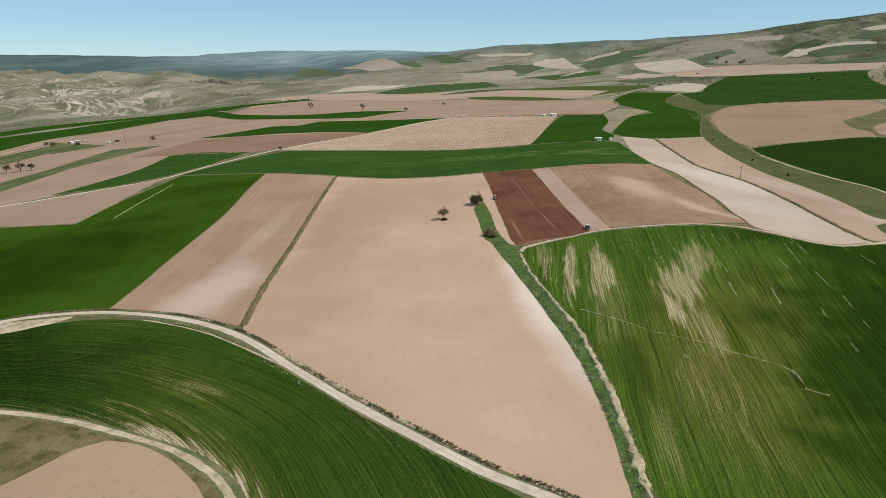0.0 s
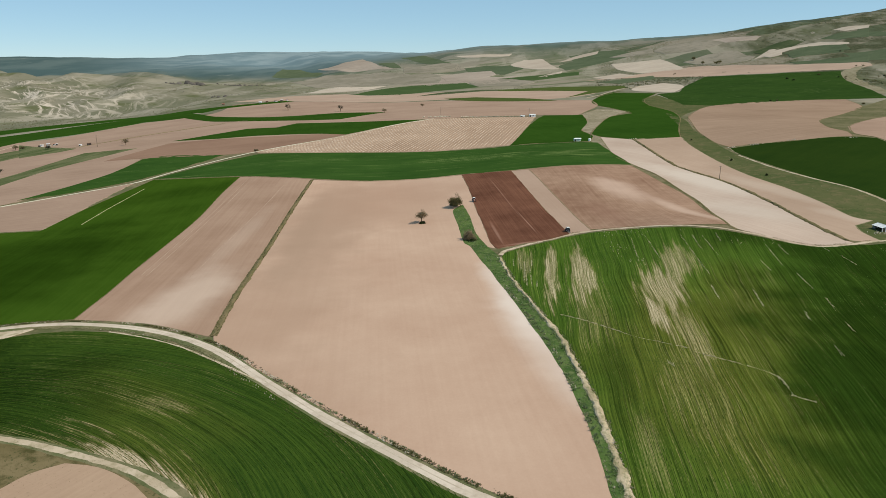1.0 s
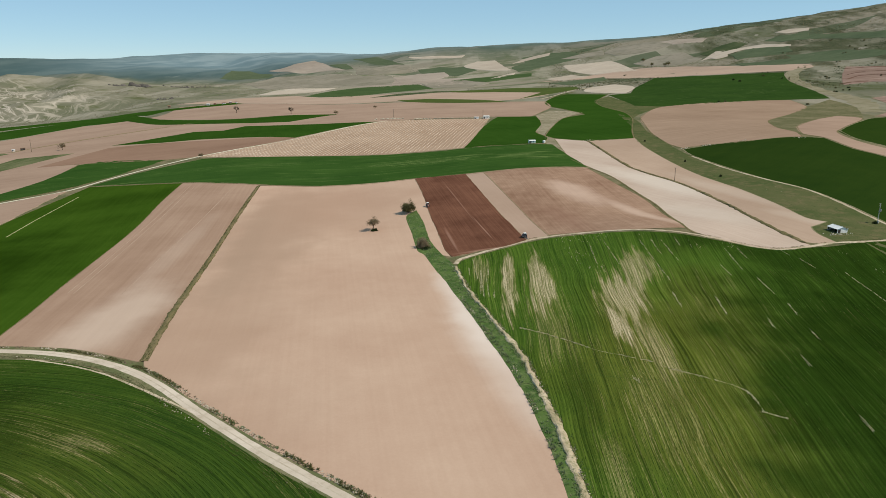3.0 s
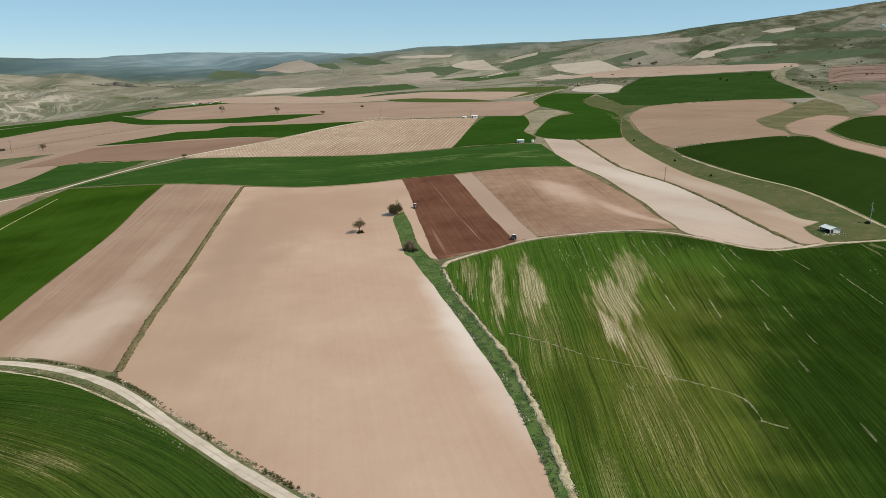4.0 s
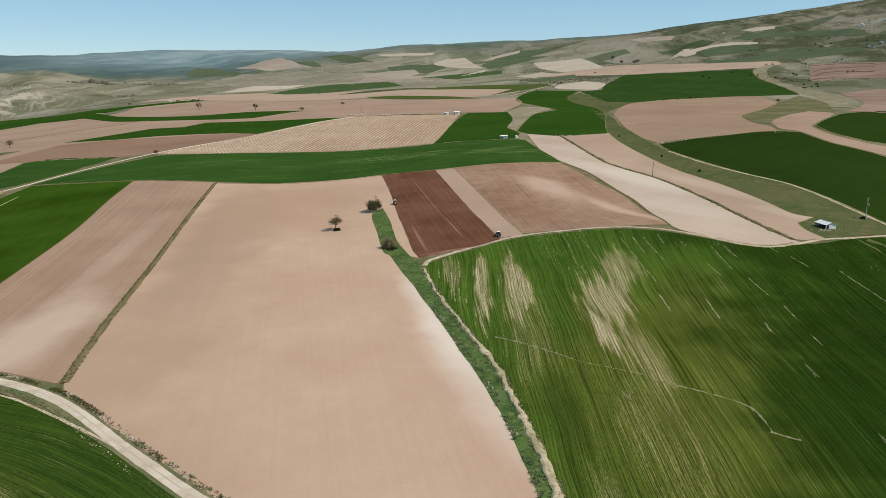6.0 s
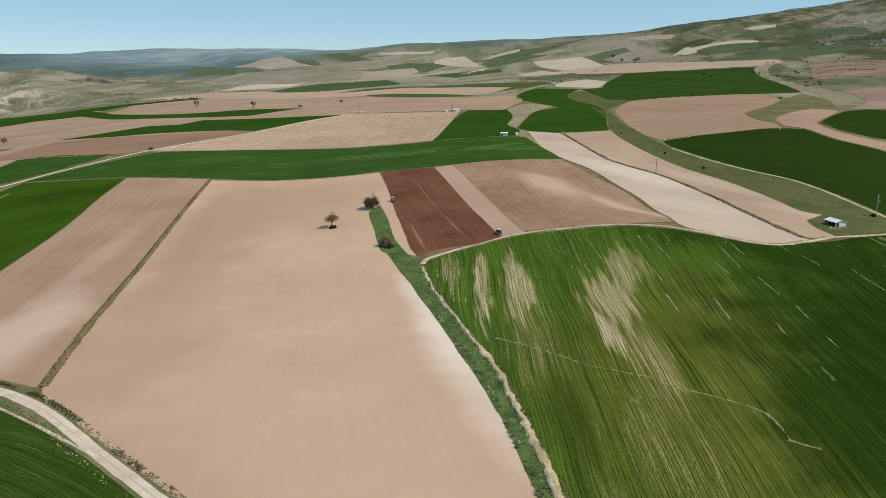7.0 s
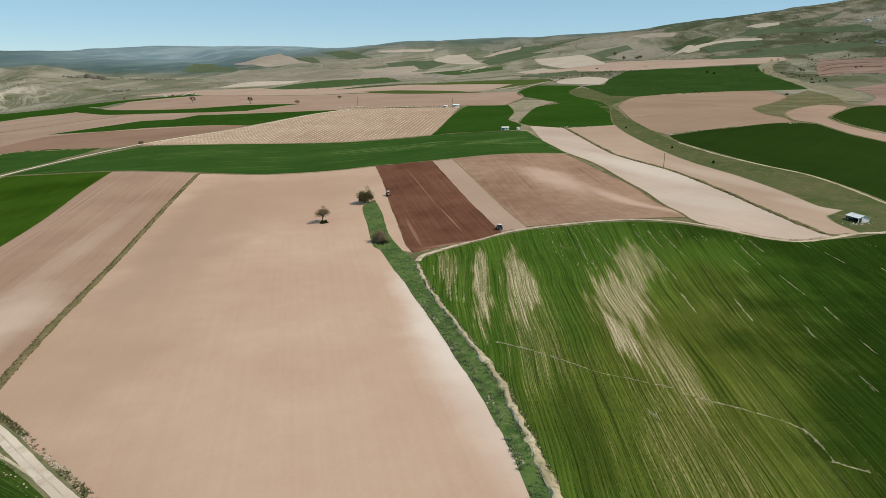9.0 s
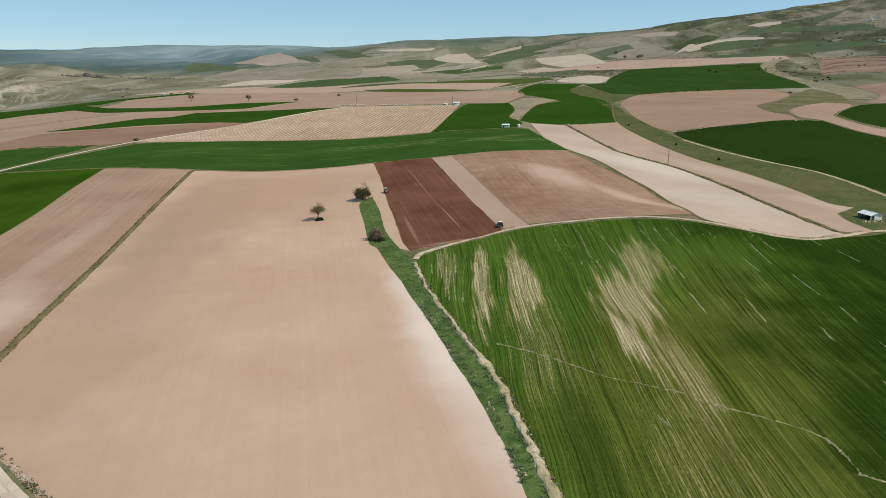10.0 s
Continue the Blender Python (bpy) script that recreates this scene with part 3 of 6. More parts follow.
plot('soil_pale', 1, 'pale tan tilled strip fields below the hills',
     [(-611, 2257), (-436, 2408), (-257, 2371), (-165, 2174), (-42, 2169), (151, 2168), (417, 1873), (510, 1827), (386, 1613), (322, 1551), (267, 1525), (65, 1734), (-120, 1760), (-410, 2073)])
plot('soil_main', 1, 'broad smooth beige harrowed field with pale worn patches',
     [(-91.3, 578.8), (-88.8, 469.5), (-85.6, 378), (-83.2, 303.6), (-79, 251.3), (-65.2, 232), (-51.2, 215), (-28.7, 190.9), (-10.2, 172.8), (6.8, 156.5), (18.9, 146.2), (28.7, 138.8), (38.7, 131), (43.7, 132.9), (44.5, 134), (45.3, 146), (46.7, 163), (47.3, 178), (47.5, 192), (47.4, 207), (46.7, 220), (45.4, 237), (43.3, 253), (41.4, 271), (38.7, 293), (36.3, 308), (34.3, 325), (30.7, 346), (27.5, 370), (31, 372), (40.2, 364), (39, 373.6), (37.9, 417.9), (36.6, 464.7), (36.2, 513.2), (33.7, 576.5), (8, 580.4), (-21.2, 580.1), (-49.5, 570.9)])
plot('soil_long', 1, 'long brownish beige field with faint plough lines',
     [(-160.9, 613.7), (-92.3, 581.6), (-90.8, 469.7), (-87.3, 378.1), (-84.5, 303.6), (-80.3, 251.9), (-106.6, 265.7), (-127.6, 271.0), (-141.7, 272.9), (-143.5, 307.9), (-146.5, 350.4), (-148.1, 398.8), (-150.1, 461.1), (-157.2, 544.5)])
plot('green_bright', 1, 'flat deep green young wheat field',
     [(-160.9, 613.7), (-250, 646), (-256.5, 539.3), (-253.4, 455.0), (-307.6, 460.1), (-424, 479), (-237.9, 245.9), (-197.4, 251.0), (-181.0, 260.5), (-162.0, 268.2), (-142.1, 273.6), (-143.5, 307.9), (-146.5, 350.4), (-148.1, 398.8), (-150.1, 461.1), (-157.2, 544.5)])
plot('soil_pink', 2, 'small tan tilled triangle beside the field road',
     [(-378, 528), (-363, 548), (-332, 575), (-296, 604), (-265, 636), (-260, 547), (-253.2, 458.3), (-283.7, 460.0), (-339.4, 471.7)])
plot('green_band', 1.5, 'long curved green wheat band with pale drill lines',
     [(-252, 650), (-224, 703), (-180, 765), (-113.9, 749.7), (-2.0, 733.4), (70.1, 731.6), (101.4, 740.1), (132.2, 742.4), (168.0, 738.5), (186.4, 728.6), (181.0, 650.5), (178.6, 581.4), (152.7, 581.4), (128.1, 578.8), (78.9, 572.4), (34.9, 578.0), (-44.9, 573.5), (-89.7, 584.2), (-161.9, 616.7)])
plot('green_band', 2, 'green wheat triangle along the field road',
     [(-346, 593), (-329, 651), (-318, 715), (-323, 807), (-302, 823), (-223, 784), (-235, 739), (-253, 684), (-273, 647), (-302, 617)])
plot('vine_soil', 2, 'striped vineyard field with pale bare rows',
     [(-189, 779), (-153, 829), (-105, 887), (14, 1043), (48.0, 1051.6), (172.6, 1055.7), (121.9, 843.5), (95.6, 743.1), (46.6, 737.4), (-2.0, 737.6), (-113.9, 749.7)])
plot('green_flat', 2, 'green wheat field below a grassy mound',
     [(164.3, 1000.0), (188.6, 1073.9), (247.0, 1066.9), (227.9, 954.4), (196.6, 849.2), (195.1, 787.8), (180.2, 740.6), (133.3, 746.7), (95.6, 743.1), (121.9, 843.5)])
plot('soil_brown', 2, 'reddish brown tilled strip field',
     [(-373, 820), (-360, 901), (-350, 969), (-284, 976), (-142, 941), (-100, 909), (-187, 798), (-223, 784), (-319, 813)])
plot('green_flat', 2, 'narrow green wheat strip with a stepped edge',
     [(-358, 1002), (-329, 1044), (-279, 1121), (-229, 1102), (-206, 1153), (-73, 1069), (5, 1046), (-36, 997), (-100, 909), (-143, 949), (-230, 985), (-287, 985)])
plot('verge', 2, 'rough grassy strip between tilled fields',
     [(-645, 993), (-631, 1085), (-551, 1063), (-525, 1036), (-559, 973), (-567, 869), (-586, 833), (-655, 934)])
plot('verge', 2, 'narrow grey green fallow strip',
     [(-454, 640), (-460, 701), (-452, 794), (-452, 936), (-382, 938), (-401, 858), (-421, 774), (-421, 639), (-422, 593)])
plot('green_flat', 2, 'long dark green wheat strip along the valley rim',
     [(-746, 1067), (-709, 1093), (-725, 1287), (-675, 1408), (-663, 1677), (-568, 1682), (-415, 1396), (-248, 1244), (-138, 1172), (-67, 1288), (-159, 1354), (-246, 1348), (-321, 1387), (-444, 1539), (-552, 1765), (-634, 1927), (-740, 1874), (-813, 1702), (-836, 1491), (-878, 1361), (-884, 1270)])
plot('green_flat', 2, 'thin green strip on the rim of the valley',
     [(-942, 1356), (-903, 1401), (-878, 1566), (-788, 1807), (-634, 1927), (-580, 1856), (-563, 1957), (-454, 1969), (-363, 2002), (-417, 2110), (-474, 2059), (-631, 2022), (-711, 1923), (-817, 1874), (-937, 1674), (-962, 1494), (-990, 1426)])
plot('green_dull', 2, 'thin dull green strip across tan fields',
     [(56, 1781), (137, 1777), (239, 1599), (278, 1437), (193, 1500), (93, 1656)])
plot('green_dull', 2, 'dull green strip field',
     [(205, 2190), (354, 2032), (525, 1881), (528, 1789), (356, 1595), (322, 1551), (418, 1750), (339, 1944)])
plot('green_meadow', 1, 'bright green field patch below the pale hills',
     [(-224, 2305), (-175, 2530), (-81, 2641), (29, 2651), (163, 2652), (199, 2400), (107, 2337), (41, 2285), (-76, 2126)])
plot('pale_earth', 1, 'whitish eroded strip',
     [(-413, 2565), (-333, 2867), (-142, 2744), (-197, 2594), (-296, 2543)])
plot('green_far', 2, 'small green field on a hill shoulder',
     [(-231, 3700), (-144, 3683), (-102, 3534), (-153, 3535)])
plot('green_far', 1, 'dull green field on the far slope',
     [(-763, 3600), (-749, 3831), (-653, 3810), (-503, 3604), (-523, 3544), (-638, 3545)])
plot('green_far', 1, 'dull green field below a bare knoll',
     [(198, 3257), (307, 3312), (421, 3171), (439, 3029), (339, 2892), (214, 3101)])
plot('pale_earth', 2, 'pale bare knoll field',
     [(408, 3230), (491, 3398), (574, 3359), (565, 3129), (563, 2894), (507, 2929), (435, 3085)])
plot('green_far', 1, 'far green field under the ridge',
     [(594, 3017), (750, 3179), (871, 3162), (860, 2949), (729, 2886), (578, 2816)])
plot('soil_white', 1, 'long whitish tan field between low banks',
     [(200.3, 774.8), (228.4, 740.6), (220.5, 651.1), (215.6, 584.3), (219.6, 550.1), (227.5, 520.4), (230.4, 485.7), (229.6, 437.1), (225.8, 397.8), (223.4, 366.5), (224.4, 349.8), (225.9, 344.4), (205.2, 339.5), (195.5, 340.9), (182.0, 348.9), (171.7, 362.0), (170.3, 370.0), (185.8, 445.6), (186.7, 489.9), (186.4, 541.3), (180.6, 576.1), (176.2, 619.5), (184.8, 677.6)])
plot('soil_tan', 1, 'long tan tilled field beside a grassy bank',
     [(230.3, 745.3), (279.6, 739.7), (269.0, 688.0), (260.4, 613.1), (256.3, 540.6), (259.8, 483.3), (259.8, 446.6), (258.6, 423.4), (256.6, 396.7), (262.5, 387.1), (247.1, 378.5), (242.6, 365.1), (242.1, 348.5), (234.8, 344.9), (228.8, 348.2), (225.1, 350.7), (224.1, 367.5), (226.5, 399.1), (230.3, 438.5), (231.1, 487.3), (228.3, 522.3), (220.5, 551.9), (216.5, 587.1), (222.4, 654.9)])
plot('grass_bank', 1, 'grassy bank with scattered stones and bushes',
     [(372.7, 1060.8), (358.4, 959.4), (343.0, 894.0), (310.1, 781.1), (292.1, 671.8), (286.3, 615.6), (286.6, 553.5), (291.9, 503.6), (299.3, 466.9), (298.7, 430.8), (295.3, 397.1), (288.3, 343.5), (249.1, 302.8), (257.5, 351.7), (242.1, 348.5), (242.6, 365.1), (247.1, 378.5), (262.5, 387.1), (256.6, 396.7), (258.6, 423.4), (259.8, 446.6), (259.8, 483.3), (256.3, 540.6), (260.4, 613.1), (269.0, 688.0), (279.6, 739.7), (311.0, 832.4)])
plot('soil_fawn', 1, 'tan tilled field with a curved grassy edge',
     [(366.9, 951.4), (420.9, 1061.9), (484.1, 1158.9), (580.8, 1217.6), (696, 1235), (750, 1220), (691.8, 1080.2), (599.8, 969.5), (510.7, 865.1), (466.4, 804.6), (433.2, 729.4), (429.7, 690.0), (416.7, 658.7), (391.2, 662.4), (349.9, 657.6), (321.1, 663.7), (296.6, 658.5), (295.2, 689.9), (312.4, 779.1)])
plot('green_dark', 1, 'dark green wheat field above the grassy bank',
     [(294.3, 652.1), (335.6, 660.7), (373.7, 660.2), (408.4, 662.2), (432.2, 647.8), (424.4, 594.8), (432.4, 561.9), (441.5, 502.3), (290.8, 346.0), (298.1, 400.5), (300.7, 433.3), (300.3, 468.4), (292.6, 505.7), (289.1, 557.6), (288.7, 621.3)])
plot('green_rise', 1, 'big dark green wheat field on a rise',
     [(507, 1501), (562, 1516), (640, 1687), (799, 1972), (909, 1890), (1060, 1762), (967, 1582), (880, 1350), (818, 1209), (765, 1226), (696, 1235), (573.7, 1203.4), (494.3, 1170.4), (455.7, 1208.2), (481, 1329)])
plot('green_flat', 1, 'green wheat field around a grassy tongue',
     [(361, 1479), (440, 1615), (512, 1518), (440, 1371), (399.8, 1218.4), (389.3, 1080.7), (358.4, 959.4), (299.6, 802.5), (278.7, 740), (228.4, 740.6), (201.4, 779.8), (197.4, 805.5), (226.7, 890.7), (275.3, 1015.1), (324, 1068), (323, 1173), (317, 1264), (340, 1389), (423, 1599), (484, 1679)])
plot('pale_earth', 1, 'small pale straw coloured field',
     [(561, 1789), (641, 1849), (636, 1694), (552, 1524), (504, 1610), (510, 1695)])
plot('soil_pale', 1, 'long tan strip field along the foot of the hills',
     [(545, 2344), (772, 2455), (944, 2479), (972, 2445), (1073, 2227), (1186, 1863), (1158, 1791), (1101, 1779), (920, 1912), (811, 2044), (754, 2225), (642, 2349)])
plot('pale_earth', 1, 'pinkish white eroded field at the hill foot',
     [(757, 2814), (932, 2750), (940, 2613), (921, 2428), (779, 2478), (748, 2659)])
plot('soil_red', 1, 'reddish strip fields with dark furrow lines',
     [(1192, 1708), (1222, 1525), (1193, 1298), (1046, 1139), (1039, 1298), (1031, 1392), (975, 1401), (1094, 1579)])
plot('soil_red', 1, 'reddish ploughed field at the edge of a gully',
     [(861, 1160), (936, 1171), (969, 1057), (740.8, 815.4), (703.6, 889.7), (675.2, 902.0), (790.2, 1014.1)])
plot('soil_pink', 1, 'tan field with a rounded tongue',
     [(458.2, 734.1), (564.1, 855.5), (630.0, 916.0), (645.7, 894.6), (631.4, 865.8), (493.8, 711.3), (468.3, 680.7), (455.2, 634.5), (461.2, 596.3), (497.6, 559.7), (447.1, 507.9), (434.7, 564.0), (426.6, 596.8), (434.2, 651.3), (428.9, 676.5)])
plot('green_dark', 1, 'dark green field behind the tan tongue',
     [(480.9, 695.2), (640.0, 866.2), (715.4, 903.9), (787.0, 863.9), (514.4, 577.3), (467.8, 604.4), (462.7, 644.2)])
plot('plough', 2, 'freshly ploughed dark brown field with fine furrows',
     [(33.7, 576.5), (36.2, 513.2), (36.6, 464.7), (37.9, 417.9), (39, 373.6), (41.4, 363.3), (54.4, 369.6), (69.8, 374.5), (84.6, 383.6), (82.9, 410.1), (80, 448.7), (76.1, 520), (74.5, 571.3)])
plot('soil_rose', 1, 'rosy tan tilled field with pale washed patches',
     [(89.1, 572.8), (128.1, 578.8), (176.7, 581.2), (180.7, 520.5), (184.5, 460.6), (170.4, 371.8), (150.7, 373.8), (134.3, 380.4), (98.1, 389.8), (96.3, 418.5), (94.8, 451.4), (92.3, 496.2)])
plot('wheat_main', 1, 'broad green wheat field with dry straw streaks',
     [(42.3, 348.3), (46.3, 356.3), (68.6, 371), (96.7, 382.9), (127.4, 378.7), (158.7, 362.7), (175.5, 351.6), (194.5, 341.2), (215, 340.5), (236, 342.2), (250, 346), (292, 350), (317, 359), (253.1, 230.7), (148, 154.7), (86.6, 124.1), (48, 124.3), (49.6, 136), (50.6, 150), (51.8, 166), (52.9, 181), (53.3, 196), (53.3, 210), (53.2, 224), (53.1, 237), (51.6, 252), (49.1, 269), (46.6, 287), (44.2, 308), (42.4, 328)])
plot('wheat_front', 1, 'dark green wheat field curving along the dirt road',
     [(-208.1, 236.2), (-171.2, 245.0), (-155.3, 255.9), (-134.3, 259.7), (-101.4, 251.4), (-67.3, 224.2), (-40.3, 197.2), (-13.2, 169.5), (5.1, 150.9), (18.0, 138.5), (28.1, 128.2), (13.3, 116.1), (-25.9, 116.9), (-41.9, 131.6), (-48.2, 142.7), (-59.0, 154.9), (-74.3, 164.4), (-93.7, 172.9), (-113.3, 179.5), (-132.9, 184.3), (-172.0, 190.8)])
plot('soil_front', 2, 'small rounded beige tilled field',
     [(-117.7, 135.2), (-107.9, 144.4), (-102.9, 152.6), (-98.4, 160.5), (-91.7, 165.3), (-82.3, 163.3), (-72.0, 156.6), (-62.3, 147.0), (-56.0, 138.3), (-51.2, 127.8), (-56.1, 117.3), (-105.1, 117.7)])
plot('dry_grass', 1, 'dry straw coloured grass corner',
     [(-173.3, 192.3), (-132.7, 183.9), (-113.0, 178.9), (-93.7, 172.9), (-75.7, 164.1), (-61.7, 154.4), (-51.1, 143.4), (-43.8, 131.6), (-38.6, 117.1), (-55.4, 115.7), (-113.2, 116.2)])
plot('mound_pale', 1, 'dry grassy mound between green fields',
     [(241.0, 1057.6), (292.7, 1162.8), (320.5, 1148.2), (329.7, 1100.7), (275.3, 1015.1), (226.7, 890.7), (197.4, 805.5), (196.2, 831.8), (206.4, 902.6)])
plot('grass_bank', 1, 'grassy tongue between wheat fields',
     [(435, 1373), (496, 1469), (481, 1329), (455.7, 1208.2), (490.3, 1172.4), (403.9, 1042.2), (358.4, 959.4), (389.3, 1080.7), (399.8, 1218.4)])
plot('mound_pale', 1, 'worn dry bank beside a whitish field',
     [(197.4, 805.5), (200.3, 774.8), (184.8, 677.6), (176.2, 619.5), (180.6, 576.1), (170.9, 580.8), (175.1, 670.6), (184.1, 748.4)])
plot('mound', 1, 'dry grassy hollow between tan fields',
     [(691.8, 1080.2), (804, 1190), (751.1, 1046.8), (638.6, 874.7), (630.0, 916.0), (564.1, 855.5), (458.2, 734.1), (426.7, 672.8), (429.7, 690.0), (433.2, 729.4), (466.4, 804.6), (510.7, 865.1), (599.8, 969.5)])
plot('track', 1.4, 'pale dusty apron where the road widens',
     [(-214.9, 244.7), (-178.8, 257.1), (-167.0, 260.3), (-152.5, 263.6), (-160.4, 253.0), (-171.2, 245.0), (-208.1, 236.2)])
plot('pale_earth', 1, 'pale strip across the slope',
     [(1329, 2489), (1381, 2437), (1412, 2323), (1386, 2273), (1346, 2375), (1307, 2425), (1207, 2400), (1138, 2404), (1221, 2471)])
plot('pale_earth', 1, 'pale strip high on the slope',
     [(1510, 2593), (1568, 2579), (1604, 2529), (1572, 2484), (1514, 2523)])
plot('green_far', 1, 'green slope field',
     [(1418, 2504), (1485, 2511), (1534, 2450), (1475, 2328), (1433, 2386)])
plot('green_far', 1, 'dark green slope field',
     [(1534, 2450), (1585, 2141), (1525, 1922), (1501, 2155), (1489, 2344)])
plot('green_far', 1, 'green hollow on the slope',
     [(1230, 2385), (1327, 2415), (1385, 2286), (1303, 2166), (1242, 2224)])
plot('green_far', 1, 'green field strip below the slope',
     [(1275, 2119), (1363, 1980), (1375, 1731), (1287, 1778), (1222, 1920)])
plot('hill_soil', 1, 'pinkish field high on the slope',
     [(1128, 2972), (1250, 2912), (1339, 2790), (1297, 2748), (1174, 2843)])
plot('green_far', 1, 'green hill shoulder',
     [(701, 3371), (825, 3323), (898, 3197), (897, 3016), (773, 3011), (666, 3080)])
plot('green_far', 1, 'dark green field at the skyline',
     [(-114, 3897), (-19, 3850), (75, 3667), (146, 3489), (37, 3591), (-37, 3690)])
plot('hill_soil', 1, 'pale tan strip at the foot of far hills',
     [(-188, 2897), (-12, 2933), (210, 2867), (380, 2785), (277, 2648), (30, 2613)])
plot('soil_strip', 1, 'bare tan strip beside the ploughed field',
     [(84.6, 383.6), (82.9, 410.1), (80, 448.7), (76.1, 520), (74.5, 571.3), (89.1, 572.8), (92.3, 496.2), (94.8, 451.4), (96.3, 418.5), (98.1, 389.8), (97.8, 387.6)])
plot('ditch', 1.5, 'overgrown green ditch with stones and tall grass',
     [(44, 134), (44.8, 146), (46.2, 163), (46.8, 178), (47, 192), (46.9, 207), (46.2, 220), (44.9, 237), (42.8, 253), (40.9, 271), (38.2, 293), (35.8, 308), (33.8, 325), (30.2, 346), (27, 370), (24, 377.4), (22.8, 410.6), (21.5, 456.2), (28.6, 469.5), (31, 439.2), (32.1, 396.5), (35.8, 369.5), (39.1, 354.6), (40.6, 346), (41.2, 328), (43, 308), (45.4, 287), (47.9, 269), (50.4, 252), (51.9, 237), (52, 224), (52.1, 210), (52.1, 196), (51.7, 181), (50.6, 166), (49.4, 150), (48.4, 136)])
plot('pale_earth', 2, 'pale bare strip on the far slope',
     [(615, 3137), (723, 3285), (830, 3323), (800, 3220), (682, 3173)])
plot('green_far', 1, 'green hollow field on the far slope',
     [(578, 2901), (727, 3145), (835, 3204), (862, 3128), (755, 2981), (620, 2804)])
plot('hill_grey', 2, 'grey tan field on the far slope',
     [(809, 3036), (905, 3058), (1006, 3074), (957, 2917), (865, 2945)])
plot('hill_soil', 2, 'tan field on a low hill',
     [(75, 3042), (195, 3108), (300, 3056), (304, 2915), (214, 2792), (99, 2777)])
plot('hill_grey', 2, 'dull straw field across the low hills',
     [(170, 2702), (335, 2719), (398, 2464), (327, 2340), (194, 2443)])
plot('pale_earth', 2, 'pale straw strip between green fields',
     [(597, 2449), (712, 2528), (741, 2417), (626, 2332)])
plot('green_far', 2, 'green strip below the eroded field',
     [(549, 2198), (674, 2278), (767, 2322), (698, 2109), (560, 1981)])
plot('green_dull', 2, 'dark green strip along far tan fields',
     [(225, 2156), (417, 2082), (539, 1851), (505, 1785), (383, 1910), (243, 2056)])
plot('pale_earth', 2, 'thin pale field on the far flats',
     [(437, 2663), (505, 2758), (558, 2799), (540, 2746), (469, 2637)])
plot('hill_grey', 2, 'grey bare field round a hollow',
     [(976, 2616), (1080, 2656), (1177, 2638), (1161, 2446), (1112, 2405), (1024, 2390)])
plot('green_far', 2, 'bright green field on the hill slope',
     [(1229, 2350), (1332, 2388), (1377, 2283), (1337, 2182), (1284, 2253), (1187, 2236)])
plot('green_far', 2, 'long green field below the hill slope',
     [(1134, 2155), (1212, 2079), (1282, 2005), (1199, 1871), (1133, 1979)])
plot('green_far', 2, 'green field under the hill top',
     [(1423, 2433), (1510, 2480), (1554, 2453), (1478, 2326), (1423, 2385)])
plot('thorns', 2, 'dark thorny hollow on the hill slope',
     [(1201, 2544), (1286, 2604), (1364, 2614), (1364, 2515), (1272, 2484), (1195, 2468)])
plot('hill_grey', 2, 'pale grey shoulder of the slope',
     [(980, 2984), (1093, 3093), (1187, 2998), (1213, 2818), (1104, 2780), (978, 2825)])
plot('pale_earth', 2, 'chalky bare spot on the slope',
     [(1174, 2437), (1244, 2514), (1269, 2492), (1216, 2369), (1174, 2365)])
plot('hill_soil', 2, 'pinkish hill shoulder field',
     [(-555, 3814), (-444, 3829), (-330, 3969), (-255, 3747), (-200, 3588), (-139, 3523), (-271, 3569), (-402, 3610)])
plot('hill_grey', 2, 'grey tan slope below a hill shoulder',
     [(-611, 3368), (-486, 3545), (-193, 3459), (-68, 3258), (75, 3071), (66, 2721), (-140, 2784), (-311, 2866), (-428, 2864)])
plot('chalk', 1.2, 'chalky scar on a far slope',
     [(-351, 3426), (-327, 3379), (-303, 3331), (-272, 3183), (-245, 3084), (-246, 3110), (-273, 3220), (-305, 3367), (-329, 3412), (-352, 3441)])
plot('chalk', 1.2, 'chalky scar on a far slope',
     [(-324, 3302), (-288, 3193), (-258, 3137), (-238, 3125), (-218, 3122), (-219, 3133), (-241, 3171), (-262, 3195), (-294, 3261), (-326, 3320)])
plot('chalk', 1.2, 'chalky scar on a far slope',
     [(-303, 3447), (-285, 3405), (-265, 3335), (-246, 3229), (-230, 3151), (-230, 3163), (-248, 3277), (-266, 3385), (-285, 3420), (-304, 3464)])
plot('chalk', 1.2, 'chalky scar on a far slope',
     [(-118, 3339), (-99, 3251), (-80, 3129), (-67, 3073), (-54, 3011), (-54, 3037), (-66, 3110), (-80, 3205), (-98, 3276), (-118, 3351)])
plot('chalk', 1.2, 'chalky scar on a far slope',
     [(-84, 3317), (-76, 3263), (-67, 3167), (-56, 3137), (-47, 3106), (-47, 3127), (-57, 3172), (-66, 3243), (-75, 3273), (-83, 3328)])
plot('chalk', 1.2, 'chalky scar on a far slope',
     [(-411, 2544), (-391, 2615), (-371, 2689), (-336, 2723), (-303, 2785), (-255, 2706), (-210, 2640), (-211, 2661), (-260, 2763), (-310, 2853), (-345, 2792), (-379, 2745), (-399, 2660), (-414, 2562)])
plot('hill_grey', 1.5, 'pale slope streaked with chalk',
     [(-90, 3533), (54, 3535), (176, 3462), (153, 3339), (16, 3237), (-84, 3297)])
plot('pale_earth', 2, 'chalky ledge on the far slope',
     [(167, 3649), (313, 3617), (457, 3586), (431, 3525), (272, 3561)])
